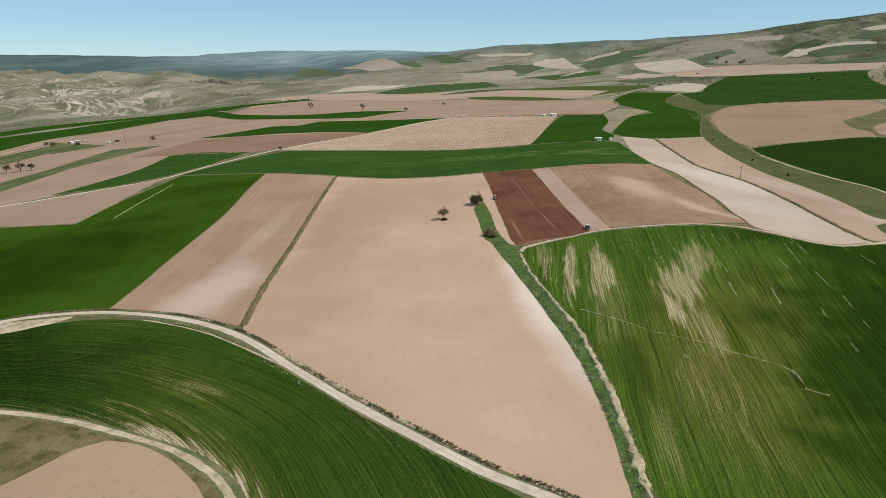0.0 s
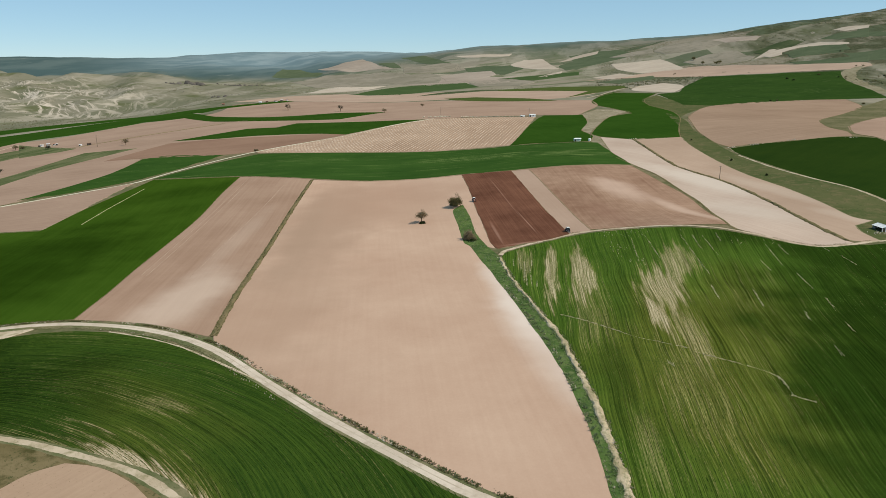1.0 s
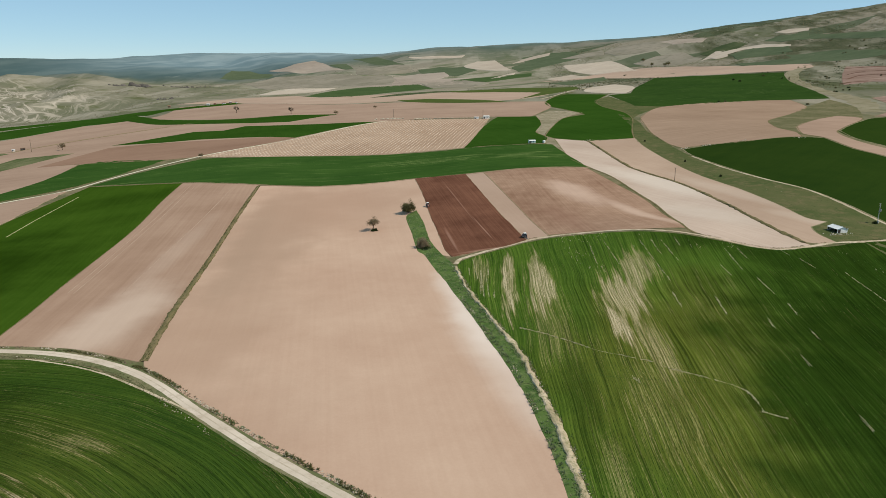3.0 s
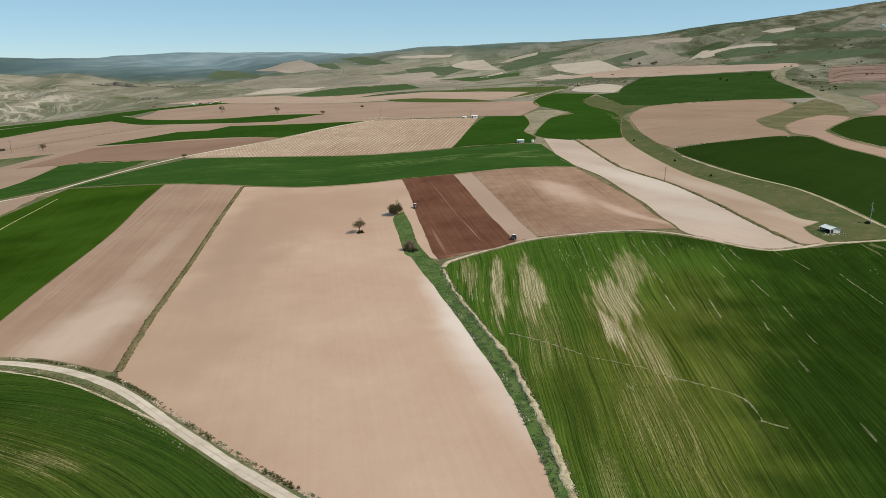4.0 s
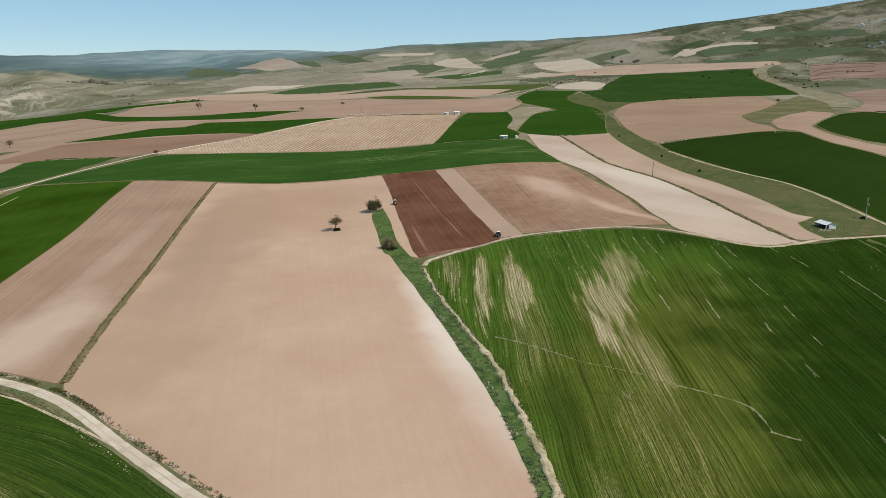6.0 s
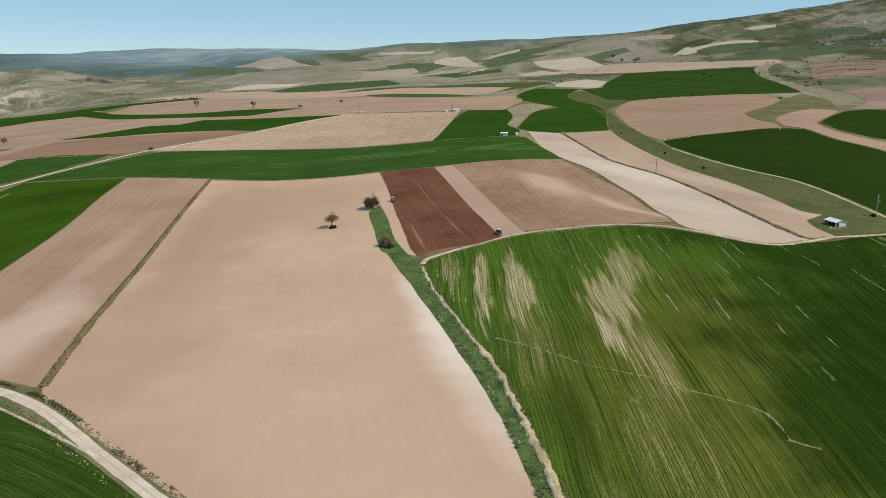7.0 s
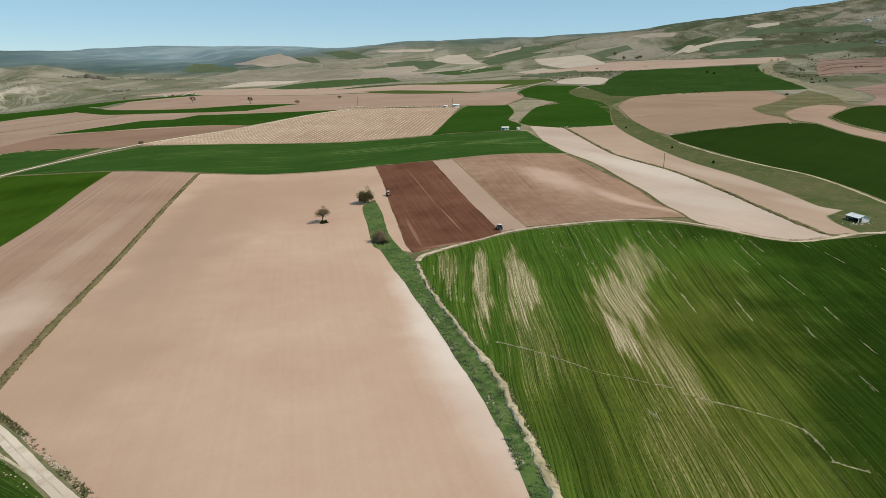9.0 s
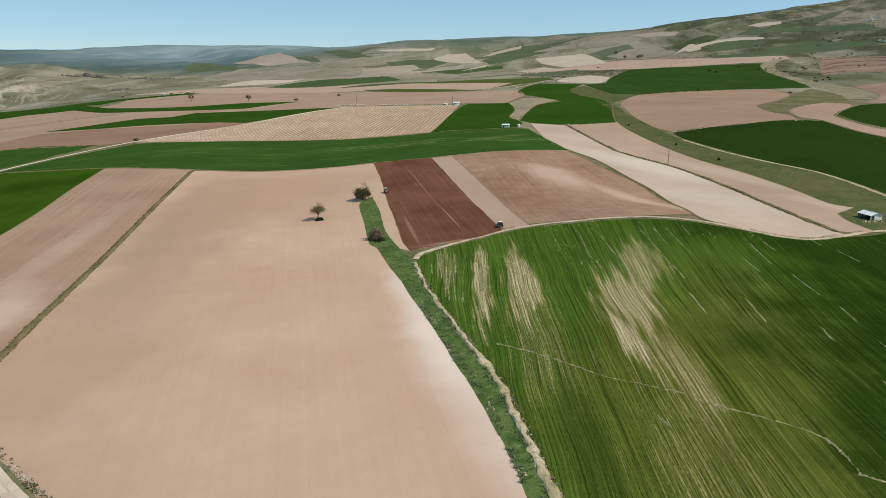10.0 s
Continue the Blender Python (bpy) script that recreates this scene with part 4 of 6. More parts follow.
plot('green_meadow', 2, 'narrow green strip among far fields',
     [(295, 2740), (408, 2745), (610, 2736), (583, 2613), (404, 2536)])
plot('hill_soil', 2, 'tan strip among far green fields',
     [(142, 2781), (298, 2773), (326, 2546), (218, 2504)])
plot('thorns', 2, 'dark hedge line across far fields',
     [(-13, 1997), (77, 2152), (192, 2204), (270, 2104), (184, 2111), (73, 2037)])
plot('verge', 2.5, 'dark rough pasture below the farmyard',
     [(-691, 1205), (-609, 1120), (-504, 1020), (-514, 990), (-535, 973), (-550, 957)])

LINES = []


def lane(name, material, width, layer, label, course):
    LINES.append((name, material, width, layer, label, course))


lane('road_verge', 'roadside', 9.0, 1.6, 'weedy stony verge on both sides of a dirt road',
     [(-213.9, 243.5), (-197.4, 251.0), (-183.2, 256.8), (-171.0, 263.2), (-156.8, 267.2), (-138.1, 267.9), (-112.1, 261.8), (-90.0, 250.7), (-72.8, 236.8), (-50.6, 211.8), (-28.1, 186.9), (-10.0, 168.5), (9.3, 149.8), (22.2, 140.2), (31.5, 133.1), (37.8, 127.2)])
lane('track_verge', 'roadside', 7.0, 1.6, 'weedy verge beside a narrow track',
     [(-169.9, 188.1), (-131.6, 182.1), (-112.2, 177.5), (-92.4, 170.1), (-73.1, 161.2), (-59.0, 150.6), (-50.0, 139.6), (-45.1, 129.6), (-41.0, 117.1)])
lane('dry_gully', 'gully', 34, 1.3, 'pale dry stream bed between the hills',
     [(1173, 1838), (1094, 1768), (1027, 1679), (955, 1528), (886, 1341), (849, 1222), (796.8, 1095.7), (717.0, 963.8)])
lane('dirt_road', 'road', 4.8, 3, 'pale rutted dirt road curving between fields',
     [(-213.9, 243.5), (-197.4, 251.0), (-183.2, 256.8), (-171.0, 263.2), (-156.8, 267.2), (-138.1, 267.9), (-112.1, 261.8), (-90.0, 250.7), (-72.8, 236.8), (-50.6, 211.8), (-28.1, 186.9), (-10.0, 168.5), (9.3, 149.8), (22.2, 140.2), (31.5, 133.1), (37.8, 127.2)])
lane('road_crown', 'roadmid', 0.8, 3.4, 'weedy crown between the ruts of a dirt road',
     [(-183.2, 256.8), (-171.0, 263.2), (-156.8, 267.2), (-138.1, 267.9), (-112.1, 261.8), (-90.0, 250.7), (-72.8, 236.8), (-50.6, 211.8), (-28.1, 186.9), (-10.0, 168.5), (9.3, 149.8), (22.2, 140.2), (31.5, 133.1), (37.8, 127.2)])
lane('footpath', 'trodden', 0.22, 2.0, 'pale broken footpath trodden across the wheat',
     [(56.4, 263.8), (62.5, 258.4), (66.5, 254.1), (72.5, 247), (78.6, 238.9), (85.3, 233.6), (89.9, 229.8), (92.9, 227.7), (95.6, 222.8), (101.8, 217.1), (107.2, 212.1), (110.2, 209.1), (113.5, 204.1), (113.6, 197.8), (112.1, 190.8), (114.4, 188.2), (116.6, 186.4)])
lane('field_balk', 'red_balk', 9, 4, 'dark red balk between stepped strip fields',
     [(1043, 1489), (1076, 1514), (1100, 1525), (1116, 1493), (1115, 1442), (1114, 1397)])
lane('field_balk', 'red_balk', 7, 4, 'dark red balk between stepped strip fields',
     [(1094, 1568), (1127, 1581), (1150, 1575), (1165, 1522), (1168, 1464)])
lane('field_balk', 'red_balk', 14, 4, 'dark red balk between stepped strip fields',
     [(986, 1423), (1014, 1434), (1025, 1423), (1035, 1408)])
lane('field_balk', 'red_balk', 8, 4, 'dark red balk between stepped strip fields',
     [(1168, 1679), (1202, 1625), (1204, 1555), (1204, 1509)])
lane('field_road', 'road_far', 4.0, 4, 'straight pale gravel field road',
     [(-378, 528), (-365, 551), (-333, 578), (-298, 608), (-265, 636), (-249, 673), (-228, 716), (-191, 785), (-154, 835), (-105, 887), (-36, 989), (18, 1051)])
lane('dirt_track', 'track', 3.2, 3, 'narrow pale dirt track along a dry bank',
     [(-169.9, 188.1), (-131.6, 182.1), (-112.2, 177.5), (-92.4, 170.1), (-73.1, 161.2), (-59.0, 150.6), (-50.0, 139.6), (-45.1, 129.6), (-41.0, 117.1)])
lane('grass_balk', 'balk', 3.2, 3, 'grown over furrow between two tilled fields',
     [(-91.9, 578.9), (-88.8, 469.5), (-85.6, 378.0), (-83.2, 303.6), (-79.2, 251.9)])
lane('grass_balk', 'balk', 3.2, 3, 'dark grassy bank between two long tan fields',
     [(228.4, 740.6), (220.5, 651.1), (215.6, 584.3), (220.5, 551.9), (228.3, 522.3), (231.1, 487.3), (230.3, 438.5), (226.5, 399.1), (224.1, 367.5), (224.6, 348.9)])
lane('dirt_track', 'track', 2.5, 3, 'pale worn track bounding the wheat field',
     [(41.6, 350.5), (45.0, 358.6), (69.2, 374.3), (97.5, 386.4), (128.6, 382.3), (160.0, 365.7), (176.7, 354.5), (182.4, 349.7), (195.5, 340.9), (207.2, 338.7), (227.2, 344.2), (241.1, 348.0), (254.8, 348.3), (296.8, 352.3)])
# painted shadow of a power cable, a thin dark strip
lane('wheel_track', 'shadowed', 0.35, 1.2, 'faint dark wheel line across the wheat',
     [(70.1, 220.9), (81.9, 216.1), (93.9, 212.8), (111.5, 208), (129.9, 203.3)])
lane('dirt_track', 'track', 2.0, 4, 'pale track on top of the grassy bank',
     [(286.3, 615.6), (286.6, 553.5), (291.9, 503.6), (299.3, 466.9), (298.7, 430.8), (295.3, 397.1), (292.0, 366.6)])
lane('dirt_track', 'trodden', 1.0, 3, 'thin light track through green wheat',
     [(-231.4, 466.4), (-236.0, 513.3), (-238, 551), (-240, 598)])
lane('wheel_track', 'wheelmark', 0.55, 2.0, 'pale wheel mark across a tilled field',
     [(-139.0, 335.0), (-142.8, 414.1), (-145.6, 504.3), (-149.9, 596.5)])
lane('wheel_track', 'wheelmark', 0.55, 2.0, 'pale wheel mark beside another on tilled earth',
     [(-136.0, 333.8), (-139.4, 412.0), (-141.9, 501.2), (-145.8, 592.4)])
lane('grass_edge', 'track', 1.1, 2.0, 'pale ragged margin of the roadside wheat',
     [(-121.2, 258.6), (-108.3, 253.3), (-98.9, 248.7), (-88.3, 242.1), (-77.1, 233.2), (-62.9, 221.4), (-52.4, 211.7), (-41.2, 199.6), (-28.7, 185.8)])
lane('wheel_track', 'wheelmark', 0.6, 2.0, 'faint pale wheel mark over tilled earth',
     [(-113.2, 328.6), (-113.1, 393.1), (-111.2, 480.0), (-112.0, 566.9)])
lane('grass_edge', 'seam', 1.3, 2, 'dull grassy seam between tilled plots',
     [(89.1, 572.8), (92.3, 496.2), (94.8, 451.4), (96.3, 418.5), (98.1, 389.8)])
lane('grass_edge', 'balk', 1.6, 3, 'thin bank along the whitish field',
     [(176.2, 619.5), (180.6, 576.1), (186.4, 541.3), (186.7, 489.9), (185.8, 445.6), (170.3, 370.0), (171.3, 361.1)])
lane('dirt_track', 'seam', 1.8, 4, 'faint wheel track between far plots',
     [(-508, 1038), (-467, 1176), (-384, 1291), (-331, 1332)])
lane('dirt_track', 'balk', 3.4, 4, 'dark furrow line between tan plots',
     [(-582, 1000), (-514, 1049), (-446, 1197), (-364, 1293)])
lane('dirt_track', 'track', 3, 4, 'pale track to the farmyard',
     [(-669, 1031), (-676, 1116), (-695, 1207), (-595, 1103), (-530, 1047)])
lane('dirt_track', 'track', 4, 3, 'pale grassy track on the mound',
     [(561, 1789), (481, 1714), (404, 1576), (352, 1490)])
lane('grass_edge', 'seam', 2.2, 3, 'pale dry margin below the green band',
     [(-160.9, 613.7), (-89.3, 581.5), (-44.7, 570.9), (34.3, 575.6), (78.9, 569.6), (127.1, 576.0), (175.7, 578.4)])


# ---- land ----
def mesh_object(name, verts, faces, material, parent=None, smooth=True):
    me = bpy.data.meshes.new(name)
    me.from_pydata(verts, [], faces)
    me.materials.append(material)
    if smooth:
        me.polygons.foreach_set("use_smooth", [True] * len(me.polygons))
    me.update()
    ob = new(name, me)
    ob.parent = parent
    return ob


def lift(x, y, layer):
    return layer * (0.05 + 0.00018 * np.hypot(x, y))


def build_ground():
    bearings = np.radians(np.concatenate([np.arange(-62, 62, 0.36), np.arange(62, 298, 4.0)]))
    ranges = np.concatenate([[0.0], np.geomspace(12, 4960, 620)])
    rr, aa = np.meshgrid(ranges, bearings, indexing="ij")
    x, y = rr * np.sin(aa), rr * np.cos(aa)
    z = height(x, y) - 0.02
    n = len(bearings)
    verts = np.stack([x, y, z], -1).reshape(-1, 3)
    i, j = np.meshgrid(np.arange(len(ranges) - 1), np.arange(n), indexing="ij")
    k = (j + 1) % n
    faces = np.stack([i * n + j, (i + 1) * n + j, (i + 1) * n + k, i * n + k], -1).reshape(-1, 4)
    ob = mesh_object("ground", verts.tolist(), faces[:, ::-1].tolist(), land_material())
    return tagged(ob, "open steppe land rising to bare hills and a far range", "ground", kind="structure")


def rounded(points, closed, step):
    """A smooth course through the points; corners sharper than 40 degrees stay corners."""
    p = [Vector((*q, 0)) for q in points]
    n = len(p)
    tang = []
    for i in range(n):
        a, b, c = p[i - 1] if closed or i else p[i], p[i], p[(i + 1) % n] if closed or i < n - 1 else p[i]
        sharp = (b - a).length > 0 and (c - b).length > 0 and (b - a).angle(c - b) > radians(40)
        tang.append(Vector() if sharp else (c - a) * 0.5)
    out = []
    for i in range(n if closed else n - 1):
        a, b, ta, tb = p[i], p[(i + 1) % n], tang[i], tang[(i + 1) % n]
        length = (b - a).length
        ta, tb = (t.normalized() * min(t.length, length) if t.length else (b - a) * 0.6 for t in (ta, tb))
        m = max(2, int(length / step))
        for s in range(m):
            f = s / m
            h = (2 * f ** 3 - 3 * f ** 2 + 1) * a + (f ** 3 - 2 * f ** 2 + f) * ta + (3 * f ** 2 - 2 * f ** 3) * b + (f ** 3 - f ** 2) * tb
            out.append((h.x, h.y))
    if not closed:
        out.append((p[-1].x, p[-1].y))
    return out


def inside(px, py, ring):
    """Which of the points lie within the ring."""
    hit = np.zeros(len(px), bool)
    a = np.array(ring)
    b = np.roll(a, -1, 0)
    for (x0, y0), (x1, y1) in zip(a, b):
        if y0 != y1:
            hit ^= ((y0 > py) != (y1 > py)) & (px < (x1 - x0) * (py - y0) / (y1 - y0) + x0)
    return hit


def build_field(material, layer, label, outline, ragged=0.3):
    cx, cy = np.mean(outline, axis=0)
    away = math.hypot(cx, cy)
    span = max(np.ptp(np.array(outline)[:, 0]), np.ptp(np.array(outline)[:, 1]))
    step = min(max(2.5, away / 110), 28)
    ring = rounded(outline, True, step)
    ring = [(x + ragged * (step / 4) * float(swell(x, y, step * 2, 21)), y + ragged * (step / 4) * float(swell(x, y, step * 2, 22))) for x, y in ring]
    grid = min(max(6.0, away / 60, span / 140), 30)
    gx, gy = np.meshgrid(np.arange(min(q[0] for q in ring), max(q[0] for q in ring), grid), np.arange(min(q[1] for q in ring), max(q[1] for q in ring), grid))
    gx, gy = gx.ravel() + 0.13, gy.ravel() + 0.17
    keep = inside(gx, gy, ring)
    pts = [Vector(q) for q in ring] + [Vector(q) for q in zip(gx[keep], gy[keep])]
    n = len(ring)
    v, _, f, _, _, _ = geometry.delaunay_2d_cdt(pts, [(i, (i + 1) % n) for i in range(n)], [], 1, 1e-4)
    x, y = np.array([q.x for q in v]), np.array([q.y for q in v])
    z = height(x, y) + lift(x, y, layer)
    verts = np.stack([x, y, z], -1).tolist()
    faces = [tuple(q) for q in f]
    count = {}
    for q in faces:
        for a, b in zip(q, q[1:] + q[:1]):
            count[(a, b)] = 1
    rim = [(a, b) for a, b in count if (b, a) not in count]
    out = {}
    for a, b in rim:
        d = np.array([verts[b][1] - verts[a][1], verts[a][0] - verts[b][0]])
        d /= np.linalg.norm(d) + 1e-9
        out[a], out[b] = out.get(a, 0) + d, out.get(b, 0) + d
    low = {}
    for a, b in rim:  # the edge of the field slopes down into the ground
        for i in (a, b):
            if i not in low:
                low[i] = len(verts)
                d = out[i] / (np.linalg.norm(out[i]) + 1e-9)
                up = float(lift(verts[i][0], verts[i][1], layer))
                ex, ey = verts[i][0] + d[0] * up * 2.5, verts[i][1] + d[1] * up * 2.5
                verts.append([ex, ey, float(height(ex, ey)) - up * 0.5])
        faces.append((b, a, low[a], low[b]))
    ob = mesh_object("field", verts, faces, MATERIALS[material], smooth=False)
    return tagged(ob, label, "field", kind="structure")


def build_lane(name, material, width, layer, label, course, ragged=0.25):
    ragged = 0.08 if "road" in name else ragged
    foot = name == "footpath"
    layer = 1 + (layer - 1) * 0.4
    away = math.hypot(*np.mean(course, axis=0))
    step = 0.5 if foot else max(1.2, away / 170)
    mid = rounded(course, False, step)
    a = np.array(mid)
    t = np.gradient(a, axis=0)
    t /= np.linalg.norm(t, axis=1)[:, None] + 1e-9
    side = np.stack([t[:, 1], -t[:, 0]], -1)
    across = 5
    verts = []
    for s in range(across):
        f = (-1, -0.4, 0, 0.4, 1)[s]
        edge = abs(f) == 1
        wob = np.array([1 + ragged * (float(swell(q[0], q[1], width * 1.7, 31 + (f > 0))) + float(swell(q[0], q[1], width * 0.6, 33 + (f > 0)))) for q in a]) if edge else 1.0
        if foot:  # trampled only here and there
            wob, edge = np.array([min(max(0.3 + 0.8 * float(swell(q[0], q[1], 1.5, 35)) + 0.5 * float(swell(q[0], q[1], 0.7, 37)) + 0.3 * float(swell(q[0], q[1], 11, 36)), 0.02), 1.2) for q in a]), True
        p = a + side * (f * width / 2 * wob)[:, None] if edge else a + side * (f * width / 2)
        z = height(p[:, 0], p[:, 1]) + lift(p[:, 0], p[:, 1], layer) * (0.4 if edge and not foot else 1.0)
        verts.append(np.stack([p[:, 0], p[:, 1], z], -1))
    n = len(a)
    flat = np.concatenate(verts).tolist()
    faces = [(s * n + i, s * n + i + 1, (s + 1) * n + i + 1, (s + 1) * n + i) for s in range(across - 1) for i in range(n - 1)]
    ob = mesh_object(name, flat, [f[::-1] for f in faces], MATERIALS[material])
    return tagged(ob, label, name.split("_")[-1], kind="structure")


def build_ridge(name, material, width, tall, label, course, steep=0.3, slim=1.0):
    """A low uneven bank of earth: steep on its left side, easing off to the right, broken here and there."""
    away = math.hypot(*np.mean(course, axis=0))
    a = np.array(rounded(course, False, max(0.7, away / 300)))
    t = np.gradient(a, axis=0)
    t /= np.linalg.norm(t, axis=1)[:, None] + 1e-9
    side = np.stack([t[:, 1], -t[:, 0]], -1)
    vary = (1 + 0.4 * swell(a[:, 0], a[:, 1], 7, 61) + 0.45 * swell(a[:, 0], a[:, 1], 2.2, 62)) * np.interp(a[:, 1], (255, 320), (1.0, slim))
    shift = 0.35 * width * (swell(a[:, 0], a[:, 1], 9, 63) * 0.6 + swell(a[:, 0], a[:, 1], 2.5, 64) * 0.4)
    rise = np.clip(0.75 + 0.5 * swell(a[:, 0], a[:, 1], 11, 65) + 0.4 * swell(a[:, 0], a[:, 1], 3, 66), 0.12, 1.4)
    verts = []
    for k, (f, up) in enumerate(((-0.5, -0.25), (-0.5 + steep * 0.45, 0.6), (-0.5 + steep, 1.0), (0.1, 0.95), (0.3, 0.55), (0.5, -0.2))):
        p = a + side * (f * width * vary + shift + 0.12 * width * swell(a[:, 0], a[:, 1], 1.6, 67 + k))[:, None]
        z = height(p[:, 0], p[:, 1]) + lift(p[:, 0], p[:, 1], 1.2) + up * tall * rise
        verts.append(np.stack([p[:, 0], p[:, 1], z], -1))
    n = len(a)
    faces = [(k * n + i, (k + 1) * n + i, (k + 1) * n + i + 1, k * n + i + 1) for k in range(5) for i in range(n - 1)]
    ob = mesh_object(name, np.concatenate(verts).tolist(), faces, MATERIALS[material], smooth=False)
    return tagged(ob, label, "bank", kind="structure")


ground = build_ground()
for args in FIELDS:
    build_field(*args, ragged=1.7 if args[0] == "chalk" else 0.3)
for args in LINES:
    build_lane(*args)
for k, (material, layer, label, outline) in enumerate(FIELDS):  # the uncut edge round each field of the plain
    away = math.hypot(*np.mean(outline, axis=0))
    if 420 < away < 1500 and material not in ("verge", "mound", "grass_bank", "ditch"):
        build_lane("field_margin", ("seam", "balk", "verge_edge")[k % 3], 0.5 + away * 0.0011, layer + 0.6, "narrow uncut margin of dry grass round a field", list(outline) + [outline[0]], 0.7)


# ---- building helpers ----
def part(name, bm, material, parent, label="", smooth=False):
    """Links a bmesh as one mesh object under a thing or a part."""
    me = bpy.data.meshes.new(name)
    bm.to_mesh(me)
    bm.free()
    me.materials.append(material)
    if smooth:
        me.polygons.foreach_set("use_smooth", [True] * len(me.polygons))
    ob = new(name, me)
    ob.parent = parent
    return tagged(ob, label) if label else ob


def thing(name, x, y, turn, label, category, group="", layer=1.0, size=1.0):
    """An Empty on the ground that carries a thing's parts."""
    ob = new(name)
    ob.empty_display_size = 0.5
    ob.matrix_world = pose(x, y, float(height(x, y)) + float(lift(x, y, layer)) - 0.02, 0, 0, turn) @ Matrix.Diagonal((size, size, size, 1))
    return tagged(ob, label, category, group)


def box(bm, x, y, z, sx, sy, sz, bevel=0.0, m=None):
    """A box whose floor's middle is at x, y, z."""
    made = bmesh.ops.create_cube(bm, size=1.0)["verts"]
    bmesh.ops.transform(bm, verts=made, matrix=(m or Matrix()) @ Matrix.Translation((x, y, z + sz / 2)) @ Matrix.Diagonal((sx, sy, sz, 1)))
    if bevel:
        edges = list({e for v in made for e in v.link_edges})
        bmesh.ops.bevel(bm, geom=edges, offset=bevel, segments=2, profile=0.5, affect="EDGES")
    return bm


def rod(bm, a, b, r0, r1, sides=8):
    """A tapered round bar from a to b."""
    a, b = Vector(a), Vector(b)
    turn = (b - a).to_track_quat("Z", "Y").to_matrix().to_4x4()
    bmesh.ops.create_cone(bm, cap_ends=True, segments=sides, radius1=r0, radius2=r1, depth=(b - a).length, matrix=Matrix.Translation((a + b) / 2) @ turn)
    return bm


def prism(bm, outline, y0, y1):
    """An outline in x and z drawn out from y0 to y1."""
    front = [bm.verts.new((x, y0, z)) for x, z in outline]
    back = [bm.verts.new((x, y1, z)) for x, z in outline]
    n = len(outline)
    bm.faces.new(front)
    bm.faces.new(back[::-1])
    for i in range(n):
        bm.faces.new((front[i], back[i], back[(i + 1) % n], front[(i + 1) % n]))
    bmesh.ops.recalc_face_normals(bm, faces=bm.faces)
    return bm


BARK = plain("bark", (0.085, 0.06, 0.042), 0.9, 0, 0.3, 0.5, 0.1)
TIMBER = plain("weathered_timber", (0.20, 0.155, 0.11), 0.85, 0, 0.25, 0.8, 0.15)
WHITEWASH = plain("whitewash", (0.74, 0.73, 0.70), 0.85, 0, 0.08, 1.5, 0.2)
SHEET = plain("roof_sheet", (0.66, 0.67, 0.68), 0.6, 0.0, 0.1, 2.0, 0.4)
RUST = plain("rusty_sheet", (0.24, 0.15, 0.10), 0.8, 0.1, 0.3, 0.8)
DARKWOOD = plain("dark_boards", (0.06, 0.052, 0.046), 0.85, 0, 0.25, 0.6, 0.15)
GLASS = plain("dark_glass", (0.03, 0.04, 0.05), 0.1, 0, 0.1, 1.0, 0.6)
RUBBER = plain("tyre_rubber", (0.025, 0.024, 0.023), 0.9, 0, 0.2, 0.3, 0.2)
STEEL = plain("worn_steel", (0.30, 0.30, 0.31), 0.45, 0.7, 0.2, 0.3)
CONCRETE = plain("concrete", (0.48, 0.46, 0.42), 0.9, 0, 0.15, 0.5, 0.2)
BLUECOAT = plain("blue_enamel", (0.05, 0.065, 0.10), 0.45, 0, 0.15, 0.5, 0.4)
FADED = plain("faded_enamel", (0.42, 0.24, 0.20), 0.6, 0, 0.15, 0.5, 0.3)
WHITECOAT = plain("white_enamel", (0.78, 0.78, 0.76), 0.4, 0, 0.06, 0.5, 0.4)
TILE = plain("clay_roof", (0.33, 0.17, 0.11), 0.85, 0, 0.2, 1.0, 0.2)
PALEGREEN = plain("pale_green_wash", (0.55, 0.64, 0.55), 0.85, 0, 0.08, 1.2, 0.2)


def leaf_material(name, a, b):
    """Thin leaves, each its own tint, that let some light through."""
    m = Nodes(name, 0.7, 0.08)
    info = m.node("ShaderNodeNewGeometry")
    col = m.mix(info.outputs["Random Per Island"], a, b)
    thin = m.node("ShaderNodeBsdfTranslucent")
    m.put(col, thin.inputs["Color"])
    both = m.node("ShaderNodeMixShader")
    both.inputs[0].default_value = 0.45
    mat = m.done(col)
    m.tree.links.new(m.bsdf.outputs[0], both.inputs[1])
    m.tree.links.new(thin.outputs[0], both.inputs[2])
    m.tree.links.new(both.outputs[0], m.tree.nodes["Material Output"].inputs["Surface"])
    return mat


